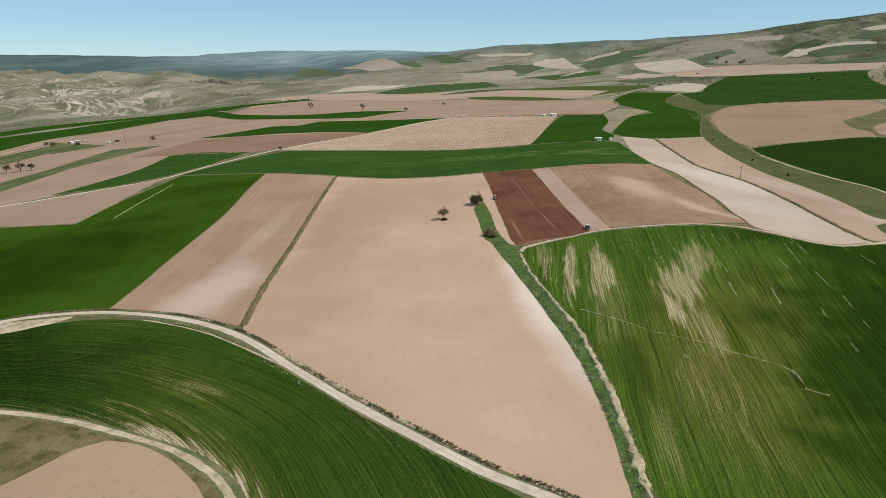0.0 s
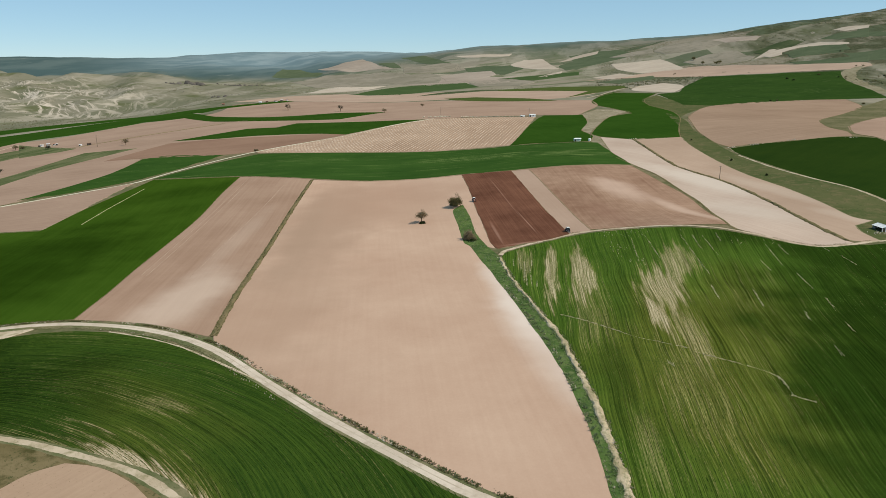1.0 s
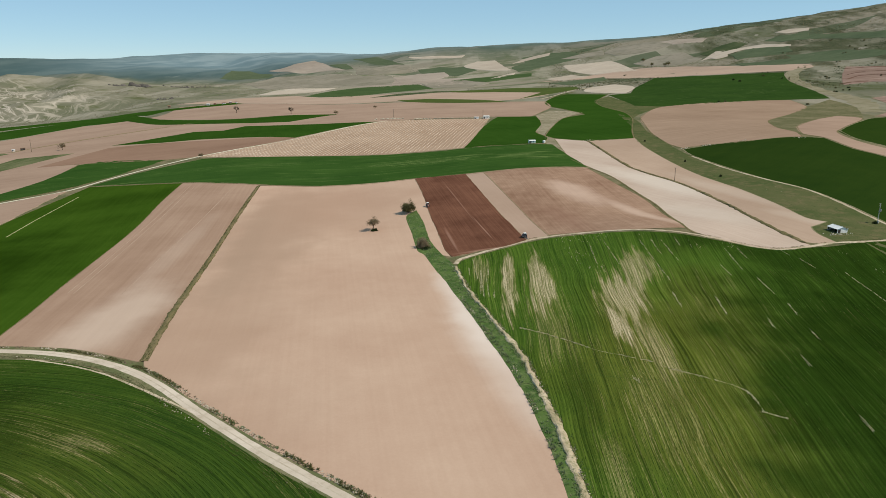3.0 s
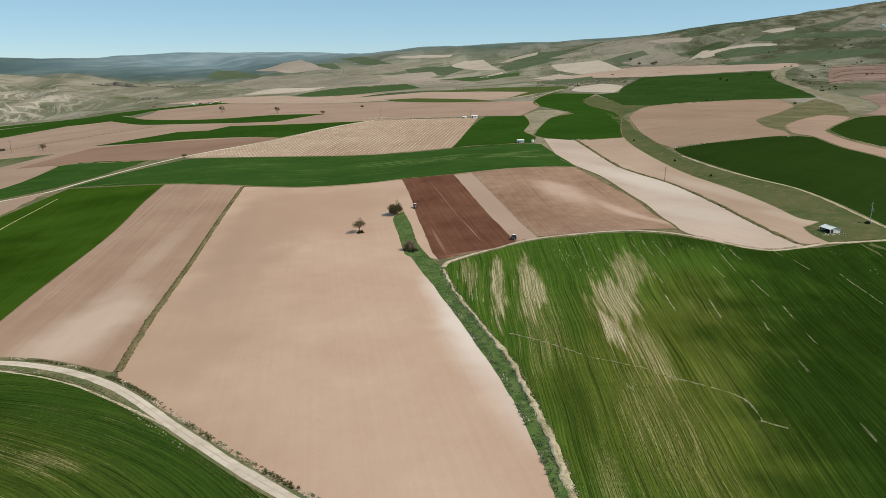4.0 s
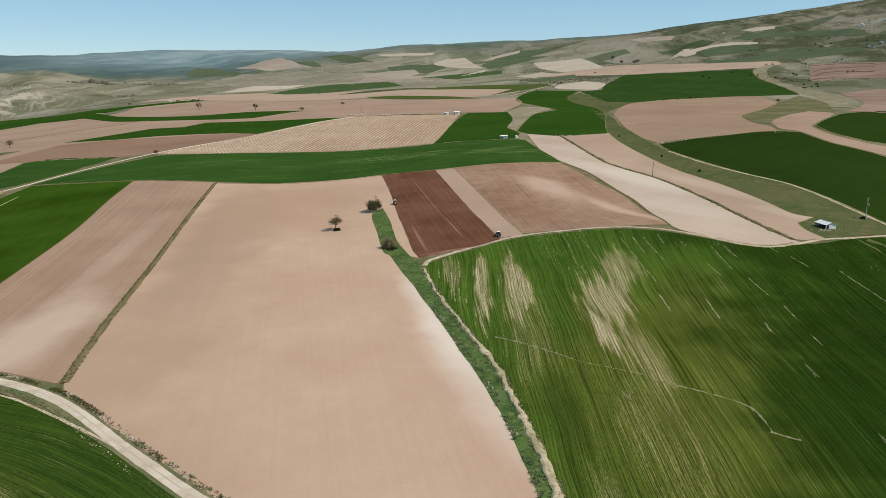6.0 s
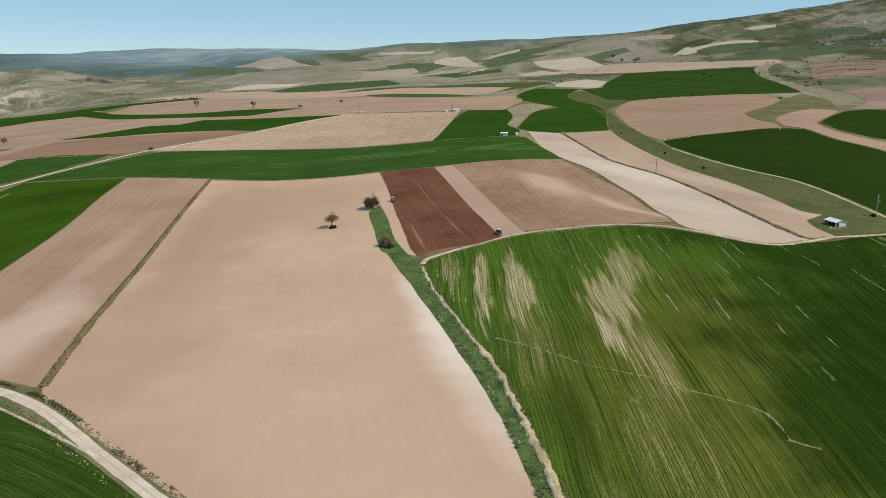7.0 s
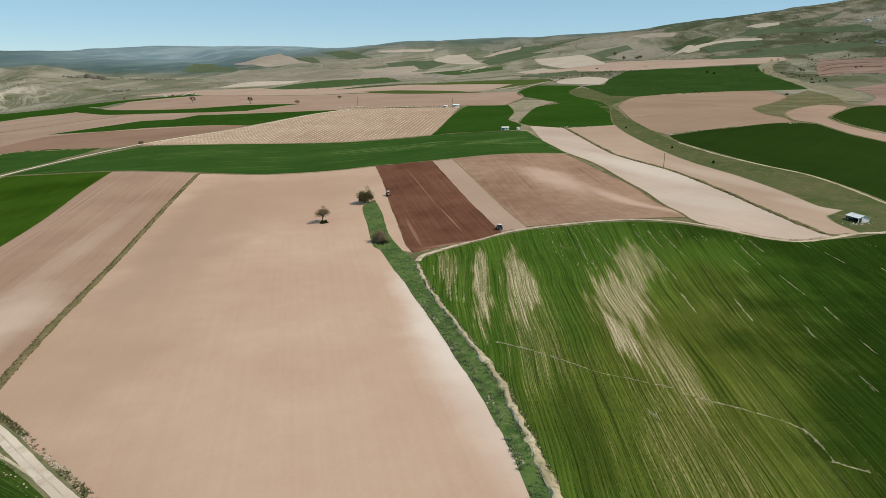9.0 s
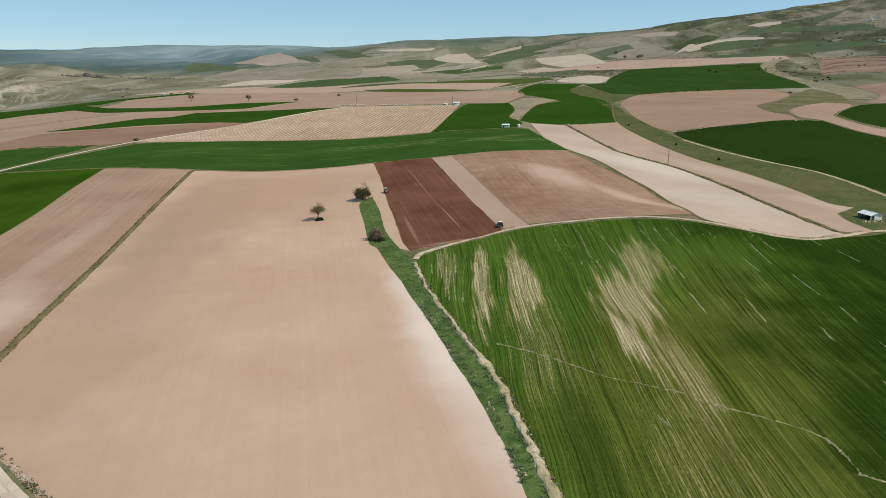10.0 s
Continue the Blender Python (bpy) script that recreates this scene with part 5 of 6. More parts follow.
LEAF = {
    "budding": leaf_material("budding_twigs", (0.19, 0.145, 0.08), (0.31, 0.245, 0.15)),
    "olive": leaf_material("olive_leaves", (0.10, 0.092, 0.038), (0.22, 0.19, 0.09)),
    "brownish": leaf_material("brownish_twigs", (0.22, 0.165, 0.10), (0.37, 0.29, 0.19)),
    "dark": leaf_material("dark_leaves", (0.022, 0.036, 0.012), (0.05, 0.07, 0.025)),
    "grey": leaf_material("grey_leaves", (0.055, 0.06, 0.04), (0.10, 0.10, 0.065)),
    "lush": leaf_material("lush_ditch_blades", (0.14, 0.19, 0.085), (0.28, 0.32, 0.165)),
    "grass": leaf_material("grass_blades", (0.075, 0.14, 0.035), (0.21, 0.265, 0.10)),
    "dry": leaf_material("dry_blades", (0.10, 0.095, 0.035), (0.22, 0.175, 0.085)),
    "straw": leaf_material("straw_blades", (0.30, 0.26, 0.15), (0.52, 0.46, 0.30)),
    "mossy": leaf_material("mossy_blades", (0.085, 0.10, 0.03), (0.19, 0.17, 0.075)),
}


def leaf_mesh(name, centres, size, rng, material, flat=0.0):
    """Small bent leaves of two triangles at the given places."""
    n = len(centres)
    c = np.asarray(centres)
    u = rng.normal(size=(n, 3))
    u[:, 2] *= 1 - flat
    u /= np.linalg.norm(u, axis=1)[:, None]
    w = np.cross(u, rng.normal(size=(n, 3)))
    w /= np.linalg.norm(w, axis=1)[:, None] + 1e-9
    s = size * rng.uniform(0.6, 1.4, (n, 1))
    bend = np.cross(u, w) * s * 0.25
    v = np.stack([c - u * s, c + w * s * 0.55 + bend, c + u * s, c - w * s * 0.55 + bend], 1).reshape(-1, 3)
    k = np.arange(n)[:, None] * 4
    faces = np.concatenate([k + [0, 1, 2], k + [0, 2, 3]], 0)
    return mesh_object(name, v.tolist(), faces.tolist(), material, smooth=False)


def grow(bm, rng, base, way, length, radius, depth, tips):
    """A limb that forks into thinner ones."""
    end = base + way * length
    rod(bm, base, end, radius, radius * 0.62, 7 if depth > 1 else 5)
    if depth == 0:
        tips.append(end)
        return
    for k in range(rng.integers(2, 4) + (depth > 1)):
        side = Vector(rng.normal(size=3)).normalized()
        turn = (way * 0.75 + side * 0.75 + Vector((0, 0, 0.18))).normalized()
        grow(bm, rng, base + way * length * rng.uniform(0.55, 1.0), turn, length * rng.uniform(0.62, 0.85), radius * 0.58, depth - 1, tips)


def tree(x, y, tall, wide, leaf, seed, label, name="tree", leaves=1500, trunk=0.28, layer=1.0, group="", size=0.26, category="tree"):
    """A broad-leaved tree: trunk with forking limbs, and a ragged crown with gaps."""
    rng = np.random.default_rng(seed)
    root = thing(name, x, y, float(rng.uniform(0, 360)), label, category, group, layer)
    bm, tips = bmesh.new(), []
    rod(bm, (0, 0, -0.3), (0.05, 0, tall * trunk), 0.035 * tall, 0.026 * tall, 9)
    for k in range(5):
        a = k * 2.4 + rng.uniform(0, 1)
        grow(bm, rng, Vector((0.05, 0, tall * trunk * rng.uniform(0.8, 1.0))), Vector((math.cos(a) * 0.8, math.sin(a) * 0.8, rng.uniform(0.6, 1.3))).normalized(),
             tall * 0.26, 0.017 * tall, 2, tips)
    part("trunk", bm, BARK, root, smooth=True)
    mid = np.array([0, 0, tall * (0.5 + trunk / 2)])
    half = np.array([wide / 2, wide / 2, tall * (0.5 - trunk / 2)])
    hubs = np.array([np.clip((np.array(t) - mid) / half, -1, 1) for t in tips])
    extra = rng.normal(size=(14, 3))
    hubs = np.concatenate([hubs, extra / np.linalg.norm(extra, axis=1)[:, None] * rng.uniform(0.55, 0.9, (14, 1))])
    pick = hubs[rng.integers(0, len(hubs), leaves)] + rng.normal(size=(leaves, 3)) * 0.17
    crown = leaf_mesh("crown", mid + pick * half, size, rng, LEAF[leaf])
    crown.parent = root
    return root


def shrub(x, y, tall, wide, leaf, seed, label, leaves=500, layer=1.0, name="shrub", group="", size=0.22, long=1.0, turn=0.0):
    """A bush of many stems from the ground, wider than high."""
    rng = np.random.default_rng(seed)
    root = thing(name, x, y, turn, label, "bush", group, layer)
    bm = bmesh.new()
    for k in range(9):
        a, r = rng.uniform(0, 6.28), rng.uniform(0.2, 0.8)
        rod(bm, (0.15 * math.cos(a) * long, 0.15 * math.sin(a), -0.1), (math.cos(a) * r * wide / 2 * long, math.sin(a) * r * wide / 2, tall * rng.uniform(0.6, 0.95)), 0.05, 0.015, 5)
    part("stems", bm, BARK, root)
    d = rng.normal(size=(leaves, 3))
    d = d / np.linalg.norm(d, axis=1)[:, None] * rng.uniform(0.35, 1.0, (leaves, 1)) ** 0.6
    lump = 0.75 + 0.3 * swell(d[:, 0] * 3 + seed, d[:, 1] * 3 + d[:, 2] * 2, 1.1, seed)
    d[:, 2] = np.abs(d[:, 2])
    p = d * lump[:, None] * np.array([wide / 2 * long, wide / 2, tall])
    leafage = leaf_mesh("foliage", p, size, rng, LEAF[leaf])
    leafage.parent = root
    return root


def along(course, n, rng, low, high):
    """Random places beside a course, between two distances to its right."""
    a = np.array(rounded(course, False, 2.0))
    seg = np.linalg.norm(np.diff(a, axis=0), axis=1)
    s = np.concatenate([[0], np.cumsum(seg)])
    u = rng.uniform(0, s[-1], n)
    x, y = np.interp(u, s, a[:, 0]), np.interp(u, s, a[:, 1])
    t = np.stack([np.interp(u + 1, s, a[:, 0]) - np.interp(u - 1, s, a[:, 0]), np.interp(u + 1, s, a[:, 1]) - np.interp(u - 1, s, a[:, 1])], -1)
    t /= np.linalg.norm(t, axis=1)[:, None] + 1e-9
    d = rng.uniform(low, high, n)
    return x + t[:, 1] * d, y - t[:, 0] * d, u


def tufts(name, label, x, y, tall, leaf, seed, blades=7, layer=1.5, spread=0.5):
    """Grass tufts, each a sheaf of pointed blades."""
    rng = np.random.default_rng(seed)
    n = len(x)
    z = height(x, y) + lift(x, y, layer) - 0.05
    h = tall * rng.uniform(0.5, 1.5, n)
    a = rng.uniform(0, 6.283, (n, blades))
    lean = rng.uniform(0.15, 0.8, (n, blades)) * spread
    base = np.stack([x, y, z], -1)[:, None, :] + np.stack([np.cos(a), np.sin(a), 0 * a], -1) * (0.25 * h[:, None, None])
    tip = base + np.stack([np.cos(a) * lean, np.sin(a) * lean, np.ones_like(a)], -1) * (h[:, None, None] * rng.uniform(0.6, 1.2, (n, blades, 1)))
    side = np.stack([-np.sin(a), np.cos(a), 0 * a], -1) * (h[:, None, None] * 0.22)
    v = np.stack([base - side, base + side, tip], 2).reshape(-1, 3)
    f = np.arange(n * blades * 3).reshape(-1, 3)
    ob = mesh_object(name, v.tolist(), f.tolist(), LEAF[leaf], smooth=False)
    return tagged(ob, label, "grass", kind="stuff")


def stones(name, label, x, y, size, material, seed, layer=1.5):
    """Loose stones: small uneven lumps half sunk in the ground."""
    rng = np.random.default_rng(seed)
    n = len(x)
    z = height(x, y) + lift(x, y, layer)
    unit = np.array([(1, 0, 0), (0.4, 0.9, 0), (-0.8, 0.6, 0), (-0.8, -0.6, 0), (0.4, -0.9, 0), (0.3, 0.2, 0.8), (-0.4, -0.1, 0.7), (0, 0, -0.5)])
    tri = np.array([(0, 1, 5), (1, 2, 5), (2, 6, 5), (2, 3, 6), (3, 4, 6), (4, 5, 6), (4, 0, 5), (1, 0, 7), (2, 1, 7), (3, 2, 7), (4, 3, 7), (0, 4, 7)])
    s = size * rng.uniform(0.35, 1.5, (n, 1, 1)) * rng.uniform(0.7, 1.3, (n, 1, 3))
    v = unit[None] * s * rng.uniform(0.8, 1.2, (n, 8, 3)) + np.stack([x, y, z], -1)[:, None, :]
    f = (np.arange(n)[:, None, None] * 8 + tri[None]).reshape(-1, 3)
    ob = mesh_object(name, v.reshape(-1, 3).tolist(), f.tolist(), material, smooth=False)
    return tagged(ob, label, "stones", kind="stuff")


def stone_material(name, a, b):
    m = Nodes(name, 0.9, 0.15)
    info = m.node("ShaderNodeNewGeometry")
    n = m.noise(0.4, 4)
    return m.done(m.mix(m.math("ADD", m.math("MULTIPLY", info.outputs["Random Per Island"], 0.6), m.math("MULTIPLY", n, 0.4)), a, b), n, 0.4, 0.05)


PALE_STONE = stone_material("pale_stone", (0.24, 0.205, 0.15), (0.50, 0.44, 0.35))
DARK_ROCK = stone_material("dark_rock", (0.06, 0.055, 0.05), (0.16, 0.14, 0.12))
CLOD = stone_material("earth_clod", (0.09, 0.07, 0.045), (0.22, 0.165, 0.115))

OUTLINE = {}
for material, layer, label, outline in FIELDS:
    OUTLINE.setdefault(material, []).append(outline)
courses = {}
for name, material, width, layer, label, course in LINES:
    courses.setdefault(label, course)
ROAD = courses["pale rutted dirt road curving between fields"]
DITCH = [(45.9, 135), (46.8, 148), (48.1, 164.5), (49, 179.5), (49.2, 194), (49.2, 208.5), (48.8, 222), (48.1, 237), (46.3, 252.5), (44.1, 270), (41.5, 290), (39.1, 308), (37.2, 326.5), (35.1, 346), (30.5, 372), (27, 420), (23.5, 460)]
BALK = courses["grown over furrow between two tilled fields"]
BALK2 = courses["dark grassy bank between two long tan fields"]
RIM = courses["pale worn track bounding the wheat field"]
SIDE = [(48.4, 136), (49.4, 150), (50.6, 166), (51.7, 181), (52.1, 196), (52.1, 210), (52, 224), (51.9, 237), (50.4, 252), (47.9, 269), (45.4, 287), (43, 308), (41.2, 328), (40.6, 346)]
BANKTOP = courses["pale track on top of the grassy bank"]

def scattered(outline, n, rng, ybound=1e9):
    ring = rounded(outline, True, 8)
    lo, hi = np.min(outline, axis=0), np.minimum(np.max(outline, axis=0), (1e9, ybound))
    x, y = rng.uniform(lo[0], hi[0], n), rng.uniform(lo[1], hi[1], n)
    keep = inside(x, y, ring)
    return x[keep], y[keep]


# ---- verges, ditch and balks ----
rng = np.random.default_rng(5)
x, y, u = along(ROAD, 2600, rng, -4.1, -2.6)
keep = swell(x, y, 6, 41) > 0.0
tufts("verge_tufts", "dark dusty tufts along the upper road verge", x[keep], y[keep], 0.4, "mossy", 6, 8, 1.5, 1.3)
x, y, u = along(ROAD, 1300, rng, -4.2, -2.8)
keep = (swell(x, y, 7, 40) > 0.25) & (x > -75)
tufts("verge_weeds", "dark green weeds along the upper road verge", x[keep], y[keep], 0.36, "lush", 5, 7, 1.5, 1.2)
x, y, u = along(ROAD, 1500, rng, -4.3, -2.7)
keep = swell(x, y, 9, 42) > -0.1
stones("verge_stones", "pale rubble heaped along the road verge", x[keep], y[keep], 0.22, PALE_STONE, 7)
x, y, u = along(ROAD, 900, rng, -4.4, -2.6)
stones("verge_clods", "dark earth clods along the road verge", x, y, 0.22, CLOD, 8)
x, y, u = along(ROAD, 1900, rng, 2.9, 6.0)
keep = swell(x, y, 10, 43) > -0.2
tufts("verge_tufts", "mossy tufts between the road and the wheat", x[keep], y[keep], 0.22, "mossy", 9, 6, 1.5, 1.3)
x, y, u = along(ROAD, 300, rng, 3.4, 4.8)
keep = swell(x, y, 12, 44) > 0.3
stones("verge_stones", "pale stones along the wheat edge", x[keep], y[keep], 0.18, PALE_STONE, 10)
build_ridge("earth_bank", "bank_earth", 2.4, 0.5, "crumbling pale earth bank between ditch and wheat", SIDE, slim=0.5)
build_ridge("earth_bank", "balk", 2.8, 0.7, "dark weedy ridge between two long tan fields", BALK2)
build_ridge("earth_bank", "balk", 2.2, 0.45, "low grassy ridge between two tilled fields", BALK)
brim = rounded(OUTLINE["ditch"][0], True, 4)
x, y = scattered(OUTLINE["ditch"][0], 5200, rng)
tufts("ditch_grass", "tall fresh green grass filling the ditch", x, y, 0.42, "lush", 11, 7, 1.4, 1.5)
x, y = scattered(OUTLINE["ditch"][0], 1500, rng)
keep = (swell(x, y, 3.5, 49) > -0.1) & (y < 330)
tufts("ditch_weeds", "dark weeds in the shade of the ditch", x[keep], y[keep], 0.4, "dark", 15, 6, 1.4, 1.2)
x, y, u = along(DITCH, 900, rng, -2.9, -0.6)
keep = (y < 300) & (swell(x, y, 5, 45) > -0.3) & inside(x, y, brim)
tufts("ditch_clumps", "leafy clumps along the field side of the ditch", x[keep], y[keep], 0.5, "lush", 12, 12, 1.4, 1.5)
x, y, u = along(DITCH, 700, rng, -3.0, -0.8)
keep = (swell(x, y, 6, 46) > 0.1) & (y < 310) & inside(x, y, brim)
tufts("ditch_scrub", "pale dry stalks along the ditch edge", x[keep], y[keep], 0.4, "straw", 16, 6, 1.4, 1.2)
x, y, u = along(DITCH, 500, rng, -2.8, -0.6)
keep = (swell(x, y, 6, 46) > 0.2) & (y < 310) & inside(x, y, brim)
stones("ditch_stones", "pale stones scattered in the ditch", x[keep], y[keep], 0.22, PALE_STONE, 13, 1.5)
x, y, u = along(SIDE, 500, rng, -1.2, 1.2)
stones("bank_stones", "pale crumbled earth along the worn bank", x, y, 0.2, PALE_STONE, 14, 1.7)
x, y, u = along(SIDE, 1500, rng, -1.9, 0.2)
keep = swell(x, y, 4, 47) > -0.15
tufts("bank_grass", "green grass hanging over the crumbled bank", x[keep], y[keep], 0.4, "lush", 17, 8, 1.6, 1.5)
x, y, u = along(SIDE, 900, rng, 0.0, 1.7)
keep = swell(x, y, 5, 50) > 0.0
tufts("bank_straw", "dry straw on the wheat side of the bank", x[keep], y[keep], 0.35, "straw", 18, 7, 1.6, 1.4)
for k, (course, low, high, label) in enumerate(((RIM, 1.0, 2.6, "green weeds between the worn track and the wheat"), (RIM, -2.6, -1.1, "dusty weeds along the worn track"), (SIDE, 0.6, 2.4, "green weeds on the worn bank"))):
    x, y, u = along(course, 1500, rng, low, high)
    keep = swell(x, y, 8, 81 + k) > -0.2
    tufts("bank_tufts", label, x[keep], y[keep], 0.2, "grass" if k != 1 else "mossy", 84 + k, 6, 1.4, 1.2)
for k, (course, label, leaf, amount) in enumerate(((BALK, "olive tufts on the furrow balk", "mossy", 2600), (BALK2, "olive tufts on the long bank", "mossy", 2600))):
    x, y, u = along(course, amount, rng, -1.5, 1.5)
    tufts("balk_tufts", label, x, y, 0.26, leaf, 20 + k, 7, 1.7, 1.3)
    x, y, u = along(course, amount // 9, rng, -1.2, 1.2)
    keep = swell(x, y, 16, 52) > -0.1
    tufts("balk_weeds", label.replace("olive tufts", "blackish weeds"), x[keep], y[keep], 0.3, "dark", 30 + k, 6, 1.7, 1.0)
x, y, u = along(BANKTOP, 90, rng, 3.0, 26.0)
keep = swell(x, y, 40, 48) > 0.1
stones("bank_stones", "pale stones lying on the grassy bank", x[keep], y[keep], 0.28, PALE_STONE, 36, 1.0)
x, y = rng.normal(252.5, 3.4, 55), rng.normal(362.5, 1.3, 55)
stones("rubble_heap", "whitish rubble beside the shed", x, y, 0.3, PALE_STONE, 37, 1.5)

# ---- standing rows of wheat and straw ----


def sheaves(name, label, x, y, way, material, seed, long=0.9, tall=0.16, wide=0.2, layer=1.0):
    """Short pieces of a drilled row, each a low ragged tent of leaves along the row."""
    rng = np.random.default_rng(seed)
    n = len(x)
    l, t, w = (v * rng.uniform(0.5, 1.6, n) for v in (long, tall, wide))
    dx, dy = np.cos(way) * l / 2, np.sin(way) * l / 2
    sx, sy = -np.sin(way) * w / 2, np.cos(way) * w / 2
    z = height(x, y) + lift(x, y, layer)
    corner = lambda a, b, up: np.stack([x + a * dx + b * sx, y + a * dy + b * sy, z + up], -1)
    v = np.stack([corner(-1, -1, -0.03), corner(1, -0.8, -0.03), corner(-0.7, 0.1, t), corner(0.8, 0, t * 0.8), corner(-0.9, 1, -0.03), corner(1, 0.9, -0.03)], 1).reshape(-1, 3)
    f = (np.arange(n)[:, None, None] * 6 + np.array([(0, 1, 3, 2), (2, 3, 5, 4)])[None]).reshape(-1, 4)
    ob = mesh_object(name, v.tolist(), f.tolist(), material, smooth=False)
    return tagged(ob, label, "wheat", kind="stuff")


def in_rows(x, y, pitch, fan=None, ring=None):
    """Moves places onto the drilled rows; gives them and the way the rows run there."""
    cx, cy = fan or ring
    r, a = np.hypot(x - cx, y - cy), np.arctan2(y - cy, x - cx)
    if ring:
        r = np.round(r / pitch) * pitch + swell(x, y, 60, 95) * 2.0 + 0.25 * swell(x, y, 5, 93)
        return cx + r * np.cos(a), cy + r * np.sin(a), a + math.pi / 2
    a = (np.round(a * 900 / pitch) * pitch + 0.3 * swell(x, y, 40, 94)) / 900
    return cx + r * np.cos(a), cy + r * np.sin(a), a


STRAWS = leaf_material("standing_straw", (0.36, 0.32, 0.17), (0.72, 0.63, 0.43))
BLADES = leaf_material("wheat_blades", (0.030, 0.070, 0.006), (0.10, 0.165, 0.02))
for field, kw in (("wheat_main", dict(fan=FAN)), ("wheat_front", dict(ring=RING))):
    outline = OUTLINE[field][0]
    hem = rounded(outline, True, 8)
    x, y = np.zeros(0), np.zeros(0)
    if field == "wheat_main":
        for x0, y0, x1, y1 in STREAKS:  # ragged strips of bare straw
            n = int(8 + math.hypot(x1 - x0, y1 - y0) * 1.6)
            f = rng.beta(1.3, 1.3, n)
            x, y = np.concatenate([x, x0 + (x1 - x0) * f + rng.normal(0, 0.13, n)]), np.concatenate([y, y0 + (y1 - y0) * f + rng.normal(0, 0.5, n)])
        fx, fy = scattered(outline, 9000, rng, 420)
        keep = (swell(fx, fy, 30, 96) + 0.7 * swell(fx, fy, 9, 97) + (fy - 300) / 110 > 1.05) & (fx > 100)
        x, y = np.concatenate([x, fx[keep]]), np.concatenate([y, fy[keep]])
    if len(x):
        x, y, way = in_rows(x, y, 0.27, **kw)
        keep = inside(x, y, hem)
        sheaves("straw_rows", "pale straw standing along the drilled rows", x[keep], y[keep], way[keep], STRAWS, 98, 2.4, 0.03, 0.24)
    x, y = scattered(outline, 60000, rng, 420)
    x, y, way = in_rows(x, y, 1.05, **kw)
    keep = inside(x, y, hem) & (np.hypot(x, y) < 400) & ((x < 95 + (y - 150) * 0.15) | (rng.random(len(x)) < 0.06))
    sheaves("wheat_rows", "young green wheat standing along the drilled rows", x[keep], y[keep], way[keep], BLADES, 99, 1.5, 0.05, 0.2)

way = np.array(rounded(next(course for name, *_, course in LINES if name == "footpath"), False, 0.12))
lay = np.arctan2(*np.gradient(way, axis=0).T[::-1])
worn = rng.random(len(way)) < 0.36 + 0.5 * swell(way[:, 0], way[:, 1], 5, 35) + 0.35 * swell(way[:, 0], way[:, 1], 1.6, 37)
off = rng.normal(0, 0.24, len(way))
sheaves("trampled_straw", "pale straw trampled flat along a broken footpath", (way[:, 0] - off * np.sin(lay))[worn], (way[:, 1] + off * np.cos(lay))[worn], (lay + rng.normal(0, 0.5, len(way)))[worn], STRAWS, 100, 0.5, 0.05, 0.24, 2.2)

# ---- scrub on banks and hollows ----
for k, (field, n, tall, leaf, label) in enumerate((("grass_bank", 9000, 0.3, "mossy", "olive tussocks on the grassy bank"), ("grass_bank", 700, 0.3, "dark", "dark low scrub on the grassy bank"), ("mound", 5000, 0.5, "dry", "dry tussocks on the mounds"),
                                                   ("dry_grass", 9000, 0.2, "dry", "dry tufts in the straw coloured corner"), ("dry_grass", 3000, 0.2, "mossy", "green tufts in the straw coloured corner"))):
    got = [scattered(o, n, rng) for o in OUTLINE[field]]
    x, y = np.concatenate([g[0] for g in got]), np.concatenate([g[1] for g in got])
    keep = swell(x, y, 14, 101 + k) + 0.6 * swell(x, y, 5, 111 + k) > (-0.1 if leaf != "dark" else 0.35)
    tufts("tussocks", label, x[keep], y[keep], tall, leaf, 121 + k, 4, 1.0, 1.4)

# ---- trees and bushes near by ----
tree(0.1, 426.7, 8.4, 7.6, "budding", 3, "sparse budding tree alone in a tilled field", leaves=1900, trunk=0.34, size=0.22)
shrub(0.6, 425.7, 1.7, 5.6, "dark", 4, "low dark thicket round the foot of a tree", leaves=700, size=0.3, name="thicket")
tree(22.9, 463.8, 9.2, 8.8, "olive", 5, "dense olive brown tree at the head of the ditch", leaves=4200, trunk=0.16, layer=1.4, size=0.26)
shrub(22.6, 469.5, 3.0, 7.4, "dark", 6, "dark thicket at the foot of a ditch tree", leaves=900, layer=1.4, size=0.3, name="thicket")
shrub(27.3, 383.8, 7.2, 10.2, "brownish", 7, "broad brownish bush beside the grassy ditch", leaves=3000, layer=1.4, size=0.24)
shrub(28.5, 380.8, 1.3, 7.0, "dark", 8, "dark undergrowth below a brownish bush", leaves=900, layer=1.4, size=0.3, name="thicket")


# ---- tractors ----
def wheel(parent, x, y, r, wide):
    bm = bmesh.new()
    rod(bm, (x - wide / 2, y, r), (x + wide / 2, y, r), r, r, 20)
    edges = [e for e in bm.edges if len(e.link_faces) == 2 and e.calc_face_angle() > 1.0]
    bmesh.ops.bevel(bm, geom=edges, offset=0.06, segments=2, affect="EDGES")
    w = part("wheel", bm, RUBBER, parent)
    bm = bmesh.new()
    out = wide / 2 + 0.012
    rod(bm, (x - out, y, r), (x + out, y, r), r * 0.52, r * 0.52, 16)
    part("rim", bm, WHITECOAT, w, "pale steel rim")


